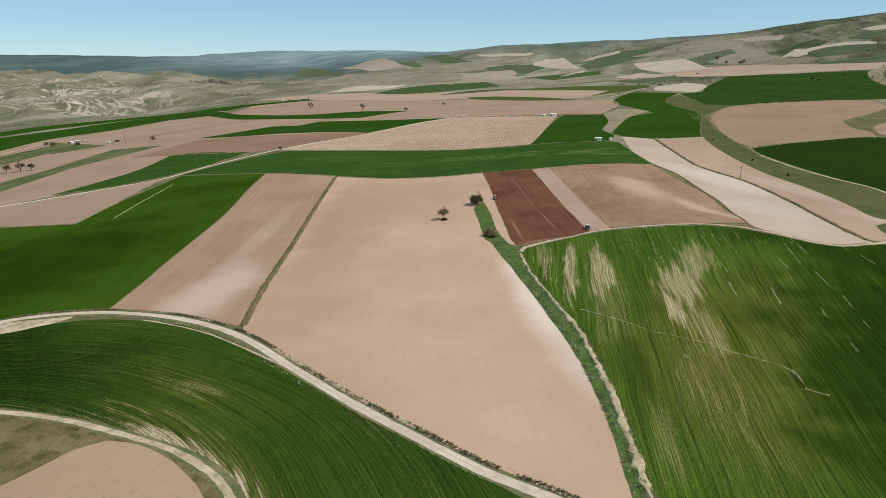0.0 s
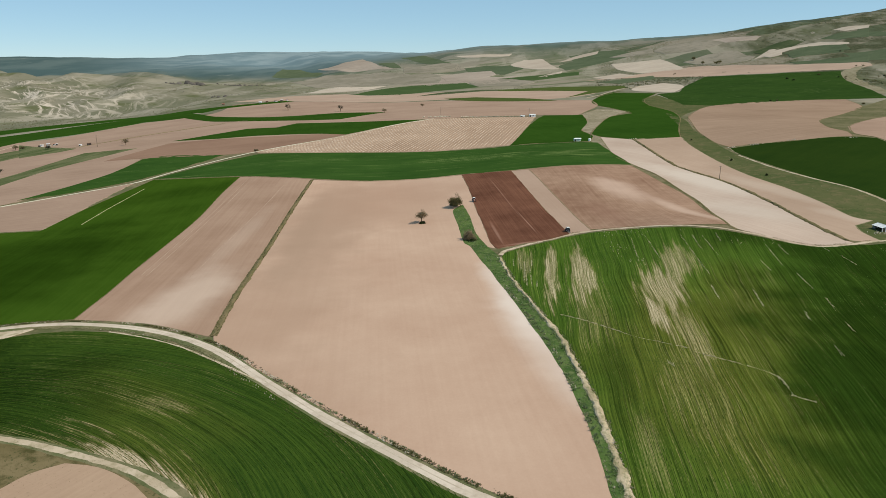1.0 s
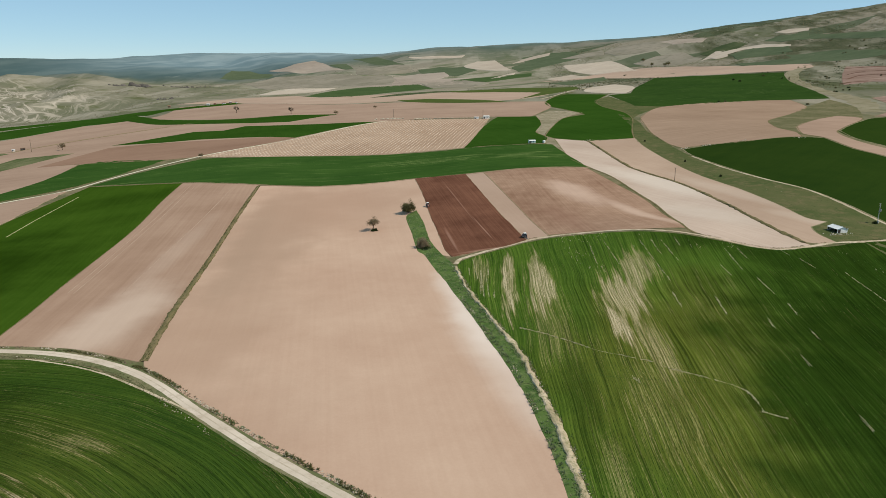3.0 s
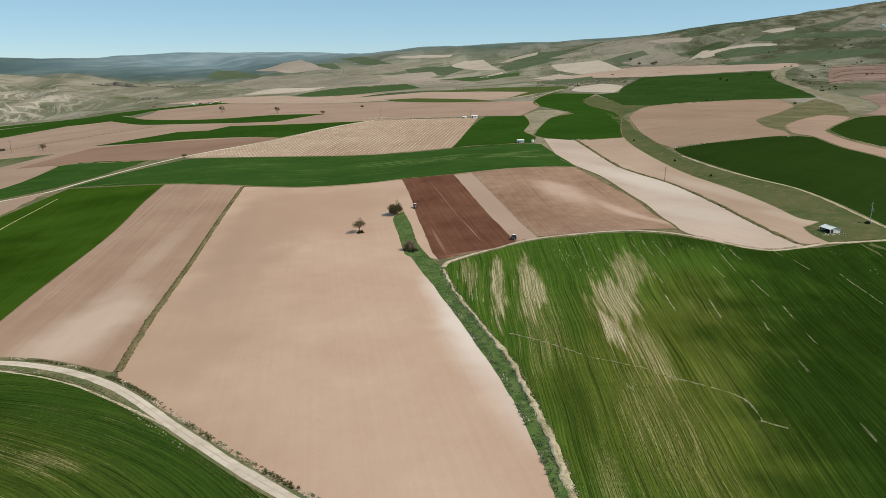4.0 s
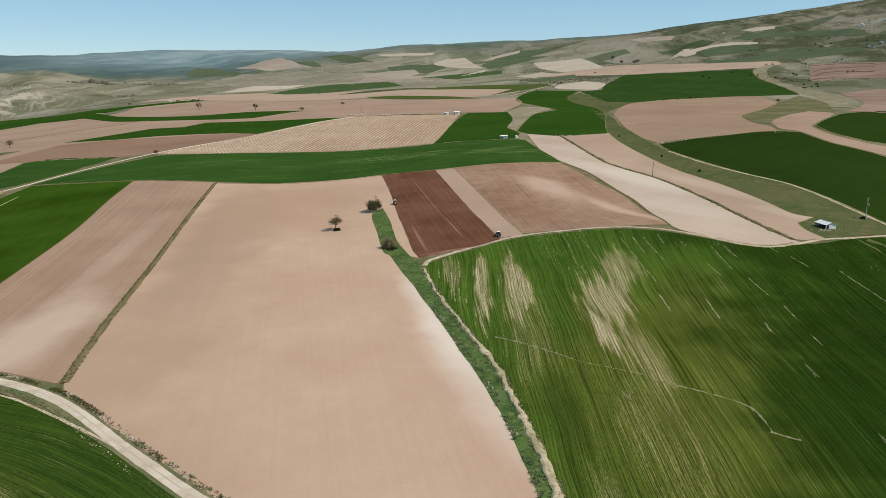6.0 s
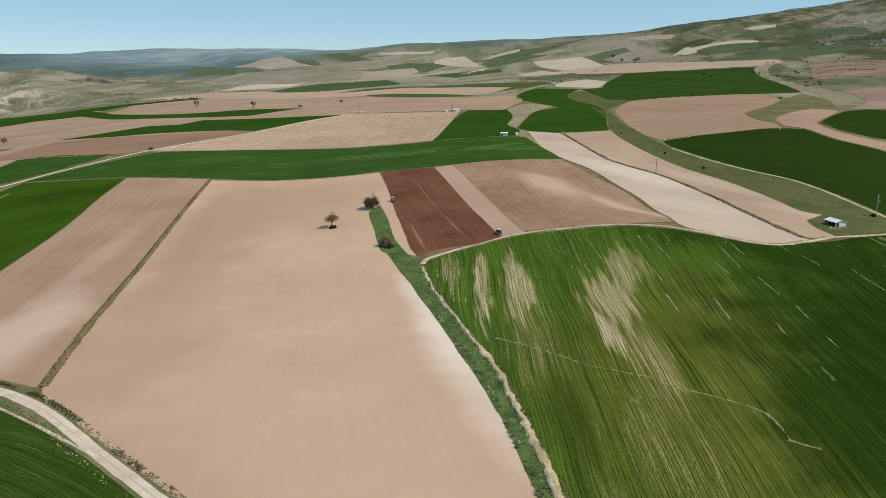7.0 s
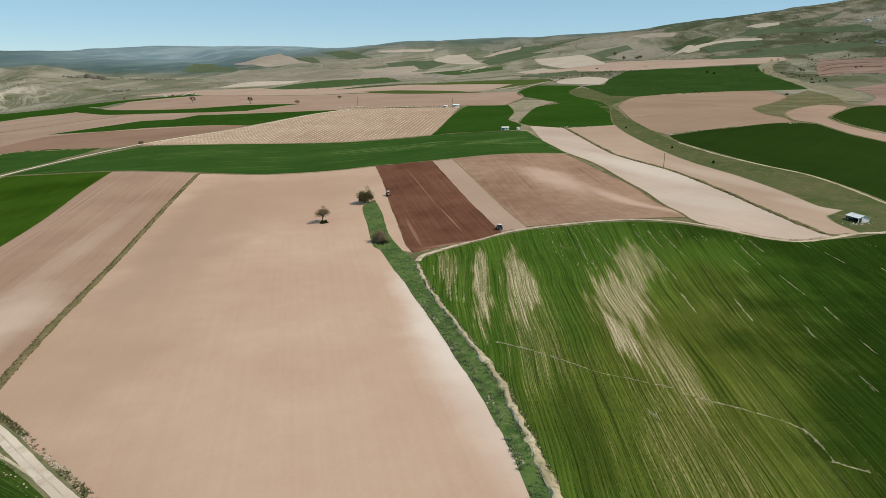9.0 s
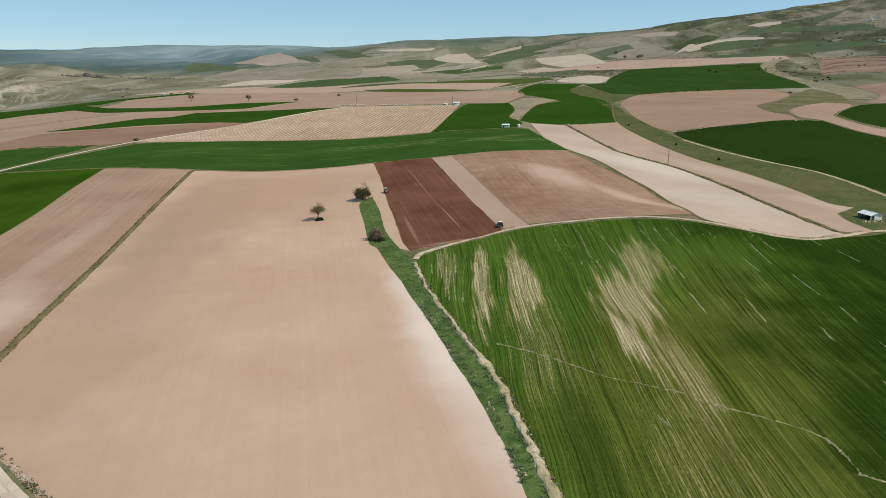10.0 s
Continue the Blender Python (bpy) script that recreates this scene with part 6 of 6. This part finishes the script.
def tractor(x, y, turn, coat, label, implement, layer=2.0):
    root = thing("tractor", x, y, turn, label, "tractor", "tractors", layer)
    bm = bmesh.new()
    prism(bm, [(-0.42, 0.75), (0.42, 0.75), (0.42, 1.35), (0.30, 1.55), (-0.30, 1.55), (-0.42, 1.35)], 0.35, 2.5)
    box(bm, 0, -0.4, 0.6, 0.9, 1.9, 0.5, 0.05)
    part("body", bm, coat, root)
    bm = bmesh.new()
    box(bm, 0, -0.47, 1.0, 1.5, 1.5, 0.3, 0.03)
    cab = part("cab", bm, coat, root)
    for sx in (-0.72, 0.72):
        for sy in (-1.15, 0.22):
            bm = bmesh.new()
            rod(bm, (sx, sy, 1.0), (sx * 0.95, sy, 2.6), 0.05, 0.05, 6)
            part("post", bm, coat, cab)
    bm = bmesh.new()
    box(bm, 0, -0.47, 1.15, 1.36, 1.36, 1.4, 0.04)
    part("window", bm, GLASS, cab, "dark cab glazing")
    bm = bmesh.new()
    box(bm, 0, -0.47, 2.58, 1.65, 1.75, 0.14, 0.05)
    part("roof", bm, WHITECOAT, cab, "white cab roof")
    for sx in (-0.85, 0.85):
        wheel(root, sx, -0.75, 0.85, 0.5)
        wheel(root, sx * 0.9, 1.85, 0.52, 0.34)
        bm = bmesh.new()
        prism(bm, [(sx - 0.3, 1.72), (sx + 0.3, 1.72), (sx + 0.3, 1.8), (sx - 0.3, 1.8)], -1.45, -0.05)
        part("mudguard", bm, coat, root)
    bm = bmesh.new()
    rod(bm, (0.28, 1.2, 1.5), (0.28, 1.2, 2.5), 0.06, 0.05, 8)
    part("exhaust", bm, STEEL, root)
    bm = bmesh.new()
    if implement == "plough":
        box(bm, 0, -2.4, 0.75, 0.16, 2.4, 0.16, 0.02)
        for k in range(4):
            rod(bm, (-0.45 + 0.3 * k, -1.6 - 0.55 * k, 0.8), (-0.45 + 0.3 * k, -1.75 - 0.55 * k, 0.05), 0.06, 0.04, 6)
            prism(bm, [(-0.65 + 0.3 * k, 0.0), (-0.25 + 0.3 * k, 0.0), (-0.2 + 0.3 * k, 0.4), (-0.5 + 0.3 * k, 0.45)], -1.8 - 0.55 * k, -1.72 - 0.55 * k)
        part("plough", bm, STEEL, root, "bare steel plough")
    else:
        prism(bm, [(-1.3, 0.9), (1.3, 0.9), (1.3, 1.5), (-1.3, 1.5)], -2.6, -1.9)
        for k in range(9):
            rod(bm, (-1.2 + 0.3 * k, -2.3, 0.9), (-1.2 + 0.3 * k, -2.55, 0.02), 0.04, 0.03, 5)
        part("seed_drill", bm, WHITECOAT, root, "pale seed drill")
    return root


tractor(84.6, 388.8, 8, BLUECOAT, "dark blue grey tractor with white cab roof ploughing", "plough", 1.6)
tractor(36.8, 475.9, 186, FADED, "faded red tractor with a pale drill working the furrows", "drill", 2.0)


# ---- sheds and poles near by ----
def gable_shed(name, x, y, turn, wide, long, eave, ridge, wall, roof, label, open_side="", category="shed", group="", layer=1.0, over=0.35, doors=1):
    """A gabled building: its gable faces -y, its long sides run along y."""
    root = thing(name, x, y, turn, label, category, group, layer)
    h, l, t = wide / 2, long / 2, 0.22
    for sy, side in ((-l, -1), (l - t, 1)):
        bm = bmesh.new()
        prism(bm, [(-h, -0.3), (h, -0.3), (h, eave), (0, ridge), (-h, eave)], sy, sy + t)
        part("gable_wall", bm, wall, root)
    for sx, side in ((-h, "left"), (h - t, "right")):
        bm = bmesh.new()
        if side == open_side:
            bays = 3
            for k in range(bays + 1):
                box(bm, sx + t / 2, -l + t + (long - 2 * t) * k / bays, -0.3, t, 0.28, eave + 0.3)
            box(bm, sx + t / 2, 0, eave - 0.35, t, long - 2 * t, 0.35)
            part("post_frame", bm, DARKWOOD, root, "dark posts of an open side")
        else:
            box(bm, sx + t / 2, 0, -0.3, t, long - 2 * t, eave + 0.3)
            part("side_wall", bm, wall, root)
    slope = math.atan2(ridge - eave, h)
    for s in (-1, 1):
        bm = bmesh.new()
        run = math.hypot(h, ridge - eave) + over
        m = Matrix.Translation((0, 0, ridge + 0.03)) @ Matrix.Rotation(s * slope, 4, "Y")
        box(bm, s * run / 2, 0, 0, run, long + 2 * over, 0.09, 0.0, m)
        ribs = max(4, int(long / 1.1))
        for k in range(ribs + 1):
            box(bm, s * run / 2, -l - over + (long + 2 * over) * k / ribs, 0.09, run, 0.07, 0.05, 0.0, m)
        part("roof_slope", bm, roof, root)
    bm = bmesh.new()
    rod(bm, (0, -l - over, ridge + 0.1), (0, l + over, ridge + 0.1), 0.14, 0.14, 8)
    part("ridge_cap", bm, roof, root)
    for k in range(doors):
        bm = bmesh.new()
        box(bm, -h * 0.62 + k * wide * 0.3, -l - 0.03, 0, 1.5, 0.06, min(2.1, eave * 0.9), 0.01)
        d = part("door", bm, DARKWOOD, root, "dark timber door")
        bm = bmesh.new()
        box(bm, -h * 0.62 + k * wide * 0.3 + 0.55, -l - 0.09, 1.0, 0.12, 0.06, 0.05)
        part("latch", bm, STEEL, d)
    return root


gable_shed("shed", 255.8, 368.2, 6, 6.4, 7.4, 2.1, 3.1, WHITEWASH, SHEET, "white farm shed with pale sheet roof and open side", "left")


def pole(x, y, tall, label, arms=1, turn=0.0, group="power poles", layer=1.0, box_on=False, thick=0.14, finish=None):
    root = thing("utility_pole", x, y, turn, label, "pole", group, layer)
    bm = bmesh.new()
    rod(bm, (0, 0, -0.4), (0, 0, tall), thick * 1.3, thick * 0.8, 9)
    part("mast", bm, finish or TIMBER, root)
    for k in range(arms):
        z = tall - 0.35 - 1.1 * k
        bm = bmesh.new()
        box(bm, 0, 0.16, z, 2.6, 0.13, 0.14)
        arm = part("crossarm", bm, TIMBER, root)
        for sx in (-1.15, 0, 1.15):
            bm = bmesh.new()
            rod(bm, (sx, 0.16, z + 0.14), (sx, 0.16, z + 0.42), 0.07, 0.05, 7)
            part("insulator", bm, WHITECOAT, arm, "pale ceramic insulator")
    if box_on:
        bm = bmesh.new()
        box(bm, 0, -0.55, tall * 0.62, 1.15, 0.8, 1.2, 0.06)
        part("transformer", bm, STEEL, root, "grey transformer tank")
        bm = bmesh.new()
        box(bm, 0, -0.35, tall * 0.62 - 0.15, 2.0, 1.2, 0.12)
        part("platform", bm, STEEL, root)
        bm = bmesh.new()
        box(bm, 0.0, -0.4, 0, 0.9, 0.5, 1.5, 0.03)
        part("meter_cabinet", bm, CONCRETE, root, "pale cabinet at the foot")
    return root


pole(289.6, 381.7, 11.5, "tall concrete power pole with transformer beside a bank", 2, 35, box_on=True, thick=0.18, finish=CONCRETE)
pole(229.1, 521.2, 10.0, "single weathered power pole on a field bank", 1, 20, layer=3.0, thick=0.2)
pole(30, 1089, 14, "thin power pole beyond the vineyard", 1, 10, layer=2.0, thick=0.26)
pole(163.7, 1060.0, 12, "thin power pole beside a white hut", 1, 10, layer=2.0, thick=0.26)
pole(-471, 1017, 17, "tall dark power pole among tan strips", 2, 30, layer=2.0, thick=0.3)
pole(184.2, 751.6, 9, "power pole beside a small green hut", 1, 10, layer=2.0, thick=0.2)
shrub(287.6, 380.8, 1.8, 4.0, "dark", 50, "dark bush at the foot of a power pole", leaves=300, size=0.3)


def hut(x, y, turn, wide, deep, tall, wall, roof, label, group="", layer=2.0, category="hut"):
    """A small house with a low sloping roof, a door and windows."""
    root = thing("hut", x, y, turn, label, category, group, layer)
    h, l = wide / 2, deep / 2
    bm = bmesh.new()
    prism(bm, [(-h, -0.4), (h, -0.4), (h, tall), (-h, tall)], -l, l)
    part("wall", bm, wall, root)
    bm = bmesh.new()
    prism(bm, [(-l - 0.3, tall - 0.05), (0, tall + deep * 0.16), (l + 0.3, tall - 0.05), (l + 0.3, tall + 0.1), (0, tall + deep * 0.16 + 0.15), (-l - 0.3, tall + 0.1)], -h - 0.3, h + 0.3)
    bmesh.ops.rotate(bm, verts=bm.verts, cent=(0, 0, 0), matrix=Matrix.Rotation(radians(90), 3, "Z"))
    part("roof", bm, roof, root)
    bm = bmesh.new()
    box(bm, -h * 0.72, -l - 0.03, 0, min(1.6, wide * 0.25), 0.08, tall * 0.8)
    part("door", bm, DARKWOOD, root, "dark open doorway")
    for k in range(max(1, int(wide / 3.5))):
        bm = bmesh.new()
        box(bm, -h * 0.2 + k * 1.9, -l - 0.03, tall * 0.4, 0.9, 0.07, tall * 0.35)
        w = part("window", bm, GLASS, root)
        bm = bmesh.new()
        box(bm, -h * 0.2 + k * 1.9, -l - 0.05, tall * 0.4 - 0.1, 1.1, 0.14, 0.09)
        part("sill", bm, CONCRETE, w)
    return root


hut(168.8, 747.1, 4, 7.0, 4.2, 2.6, PALEGREEN, WHITECOAT, "pale green field hut with dark doorway")
tank = thing("water_tank", 181.7, 745.7, 0, "round white water tank beside a field hut", "tank", layer=2.0)
bm = bmesh.new()
rod(bm, (0, 0, -0.1), (0, 0, 2.2), 1.5, 1.5, 20)
part("drum", bm, WHITECOAT, tank, smooth=False)
bm = bmesh.new()
rod(bm, (0, 0, 2.2), (0, 0, 2.7), 1.5, 0.4, 20)
part("lid", bm, WHITECOAT, tank)
hut(167.6, 1052.7, 3, 9.0, 5.0, 3.4, WHITEWASH, WHITECOAT, "small white hut at the corner of a vineyard")
hut(152.7, 1051.1, 3, 6.0, 3.0, 2.4, WHITEWASH, WHITECOAT, "low white outbuilding beside a vineyard")
x, y = rng.normal(26, 9, 60), rng.normal(1083, 3, 60)
stones("stone_heap", "pale stones heaped at a field corner", x, y, 1.2, PALE_STONE, 60, 2.5)
x, y, u = along(((60, 1068), (110, 1068), (170, 1062)), 120, rng, -2, 2)
stones("edge_stones", "whitish stones along the vineyard edge", x, y, 0.9, PALE_STONE, 61, 2.5)

for k, (px, py) in enumerate(((606.8, 1206.6), (678, 1227), (322.1, 659.2), (358.8, 663.3), (412.6, 652.5), (230.3, 745.3), (297.6, 654.0), (298.4, 1131.9))):
    stones("stone_heap", "small heap of pale cleared stones at a field edge", rng.normal(px, 3.0, 12), rng.normal(py, 1.2, 12), 0.55, PALE_STONE, 300 + k, 2.0)

# ---- farmyard in the valley ----
for dx, dy, w, d, t, wall, roof, label in (
        (-16, 0, 9, 5, 3.0, WHITEWASH, WHITECOAT, "long white farm building in a yard"), (-3, 5, 8, 6, 3.6, WHITEWASH, SHEET, "white farmhouse with pale roof"),
        (7, -2, 6, 5, 2.8, CONCRETE, RUST, "grey outbuilding with rusty roof"), (15, 4, 7, 5, 3.0, WHITEWASH, TILE, "white outbuilding with clay roof"),
        (-26, 3, 5, 4, 2.6, DARKWOOD, RUST, "dark timber stall with rusty roof"), (23, 1, 5, 4, 2.4, DARKWOOD, SHEET, "dark timber shed with pale roof")):
    hut(-603 + dx * 0.6, 1131 + dy, 24, w * 0.6, d * 0.65, t * 0.75, wall, roof, label, "farmyard buildings", 2.5)
hut(-505, 1064, 24, 6, 4, 2.8, DARKWOOD, RUST, "small dark stall beside a field lane", "", 2.5)
hut(-516, 1060, 24, 4, 2.5, 2.0, WHITEWASH, SHEET, "small white shelter beside a field lane", "", 2.5)
for k, (px, py, s) in enumerate(((-470, 2050, 9), (-452, 2056, 7), (-428, 2062, 10), (-412, 2070, 8), (-398, 2078, 7), (-600, 2130, 8))):
    hut(px, py, 10, s, s * 0.6, 3.6, WHITEWASH if k % 2 == 0 else RUST, TILE if k % 3 else SHEET, "distant low house on the valley rim", "houses on the valley rim", 2.0)
for k in range(9):
    hut(1385 + 34 * (k % 5) + rng.uniform(-9, 9), 1730 + 24 * (k // 5) + rng.uniform(-9, 9), float(rng.uniform(0, 90)), 9, 7, 4.0, WHITEWASH, WHITECOAT if k % 2 else TILE, "distant white house on the slope", "hillside hamlet", 1.0)
for k in range(7):
    hut(1600 + 26 * k + rng.uniform(-9, 9), 2075 + 20 * (k % 3), float(rng.uniform(0, 90)), 11, 8, 5.0, WHITEWASH, WHITECOAT if k % 2 else TILE, "far white house high on the slope", "upper hamlet", 1.0)

# ---- scattered trees ----
for k, (px, py, tall, wide, leaf, label) in enumerate((
        (-185.5, 780.5, 4.0, 6.0, "budding", "brown bush beside the gravel field road"),
        (-294.8, 1549, 17, 9, "grey", "slim grey tree in a tan field"), (-163, 1409, 15, 6, "grey", "leaning grey tree beside a green strip"),
        (-68, 1270, 8, 11, "budding", "round brown tree between far fields"), (1.2, 1443, 7, 8, "budding", "small brown tree between far fields"),
        (-424, 1003, 10, 9, "budding", "round brown tree on a tan strip"), (-488.7, 784.6, 13, 8, "grey", "tall bare tree at a fallow strip"),
        (-504, 782.7, 11, 7, "grey", "bare tree beside a taller one"), (-478, 788, 9, 6, "grey", "small bare tree at a fallow strip"),
        (-640, 1105, 9, 8, "olive", "olive tree at the farmyard"), (-620, 1090, 7, 7, "olive", "low olive tree at the farmyard"),
        (-560, 1050, 7, 8, "grey", "grey tree beside the lane"))):
    tree(px, py, tall, wide, leaf, 70 + k, label, leaves=420, layer=2.0, size=0.5)
for k, (px, py, s) in enumerate(((280.1, 712.5, 2.6), (270.3, 594.1, 2.6), (268.0, 525.5, 2.6))):
    shrub(px, py, s * 0.8, s, "dark", 90 + k, "dark round bush on the grassy bank", leaves=160, size=0.3, layer=1.0, group="bushes on the bank")
for k, (px, py) in enumerate(((1012, 2614), (989, 2471), (1010, 2405), (1038, 2442))):
    tree(px, py, 15, 16, "olive", 110 + k, "broad dark tree at the foot of the hills", leaves=500, layer=1.0, size=0.85, group="trees at the hill foot")
far = ((995, 1539), (986, 1500), (1041, 1549), (895, 1304), (937, 1357), (915, 1307), (945, 1334), (725.6, 1123.4), (1051, 1583), (1239, 1671), (1140, 1816), (994, 1638), (1177, 1730), (1342, 1931), (1377, 1936), (1417, 1955), (1477, 2053), (1411, 2009), (1299, 2191), (1479, 2206), (1240, 1801), (1104, 1454), (985, 1739), (630, 1232), (562, 1840), (567, 1882), (834, 2307))
for k, (px, py) in enumerate(far):
    for j in range(2):
        shrub(px + rng.uniform(-9, 9), py + rng.uniform(-9, 9), 1.6 + 0.0011 * py, 2.2 + 0.0024 * py, "olive" if (k + j) % 3 else "dark", 130 + 2 * k + j, "dark bush in the upper valley", leaves=150, size=0.55, layer=1.0, group="valley bushes")
for k, (px, py) in enumerate(((888, 1692), (882, 1649))):
    shrub(px, py, 5, 10, "dark", 190 + k, "dark thorn bush in a wheat field", leaves=200, size=0.7, layer=1.5, group="thorn bushes")

# ---- dark crags above the gorge ----
for px, py, sx, sy, n, size, label in ((-962, 3012, 24, 7, 70, 9.0, "dark broken crags on the rim of a gorge"), (-1050, 2990, 14, 8, 20, 4.5, "small dark crags on the rim of a gorge"),
                                       (-800, 3110, 50, 16, 70, 3.6, "brown broken rocks on the steppe hill"), (-740, 2560, 24, 10, 16, 4.0, "dark boulders in a dry hollow")):
    stones("crags", label, rng.normal(px, sx, n), rng.normal(py, sy, n), size, DARK_ROCK, int(n), 1.0)
x, y = rng.uniform(-900, -520, 300), rng.uniform(2250, 2900, 300)
keep = swell(x, y, 120, 61) > 0.25
stones("hill_rocks", "small dark rocks strewn over the steppe slope", x[keep], y[keep], 1.5, DARK_ROCK, 201, 0.5)


# ---- thorn scrub over the hills ----
RINGS = [rounded(o, True, 25) for _, _, _, o in FIELDS if math.hypot(*np.mean(o, axis=0)) > 900]
for k, (a0, a1, r0, r1, n, tall, leaf, least, label) in enumerate(((14, 47, 1700, 3600, 20000, 2.0, "dark", 0.15, "dark thorn scrub over the hill slopes"), (14, 47, 1650, 3600, 24000, 1.8, "olive", 0.05, "olive scrub over the hill slopes"),
                                                                   (-37, -6, 1750, 3100, 16000, 1.4, "olive", 0.1, "grey scrub over the eroded hills"), (-14, 20, 1900, 3800, 9000, 1.5, "grey", 0.2, "grey green scrub over the low hills"))):
    az, r = np.radians(rng.uniform(a0, a1, n)), np.sqrt(rng.uniform(r0 * r0, r1 * r1, n))
    x, y = r * np.sin(az), r * np.cos(az)
    keep = swell(x, y * 0.5, 150, 201 + k) + 0.7 * swell(x, y * 0.6, 45, 211 + k) > least
    for ring in RINGS:
        lo, hi = np.min(ring, axis=0), np.max(ring, axis=0)
        near = keep & (x > lo[0]) & (x < hi[0]) & (y > lo[1]) & (y < hi[1])
        keep[near] &= ~inside(x[near], y[near], ring)
    tufts("hill_scrub", label, x[keep], y[keep], tall, leaf, 221 + k, 4, 0.3, 1.6)


# ---- vineyard rows ----
def planting_rows(outline, angle, gap):
    ring = rounded(outline, True, 12)
    d = Vector((math.cos(radians(angle)), math.sin(radians(angle))))
    s = Vector((d.y, -d.x))
    mid = Vector(np.mean(outline, axis=0))
    for k in range(-70, 71):
        o = mid + s * (k * gap)
        u = np.arange(-260, 260, 6.0)
        px, py = o.x + d.x * u, o.y + d.y * u
        keep = inside(px, py, ring)
        if keep.sum() < 4:
            continue
        px, py = px[keep], py[keep]
        z = height(px, py) + lift(px, py, 2.0)
        w = 0.5 + 0.25 * swell(px, py, 9, 71)
        a = np.stack([px - s.x * w, py - s.y * w, z - 0.3], -1)
        b = np.stack([px, py, z + 0.3 + 0.2 * swell(px, py, 7, 72)], -1)
        c = np.stack([px + s.x * w, py + s.y * w, z - 0.3], -1)
        n = len(px)
        f = [(i, i + 1, n + i + 1, n + i) for i in range(n - 1)] + [(n + i, n + i + 1, 2 * n + i + 1, 2 * n + i) for i in range(n - 1)]
        row = mesh_object("vine_ridge", np.concatenate([a, b, c]).tolist(), f, ROWSOIL, smooth=False)
        tagged(row, "low pale ridge of earth with pruned vines", "vine row", "vineyard rows")


ROWSOIL = soil("ridge_earth", (0.32, 0.25, 0.19), (0.54, 0.45, 0.37), 76, 1.5, 0.6, size=14)
for material, layer, label, outline in FIELDS:
    if material == "vine_soil":
        planting_rows(outline, 75, 4.3)
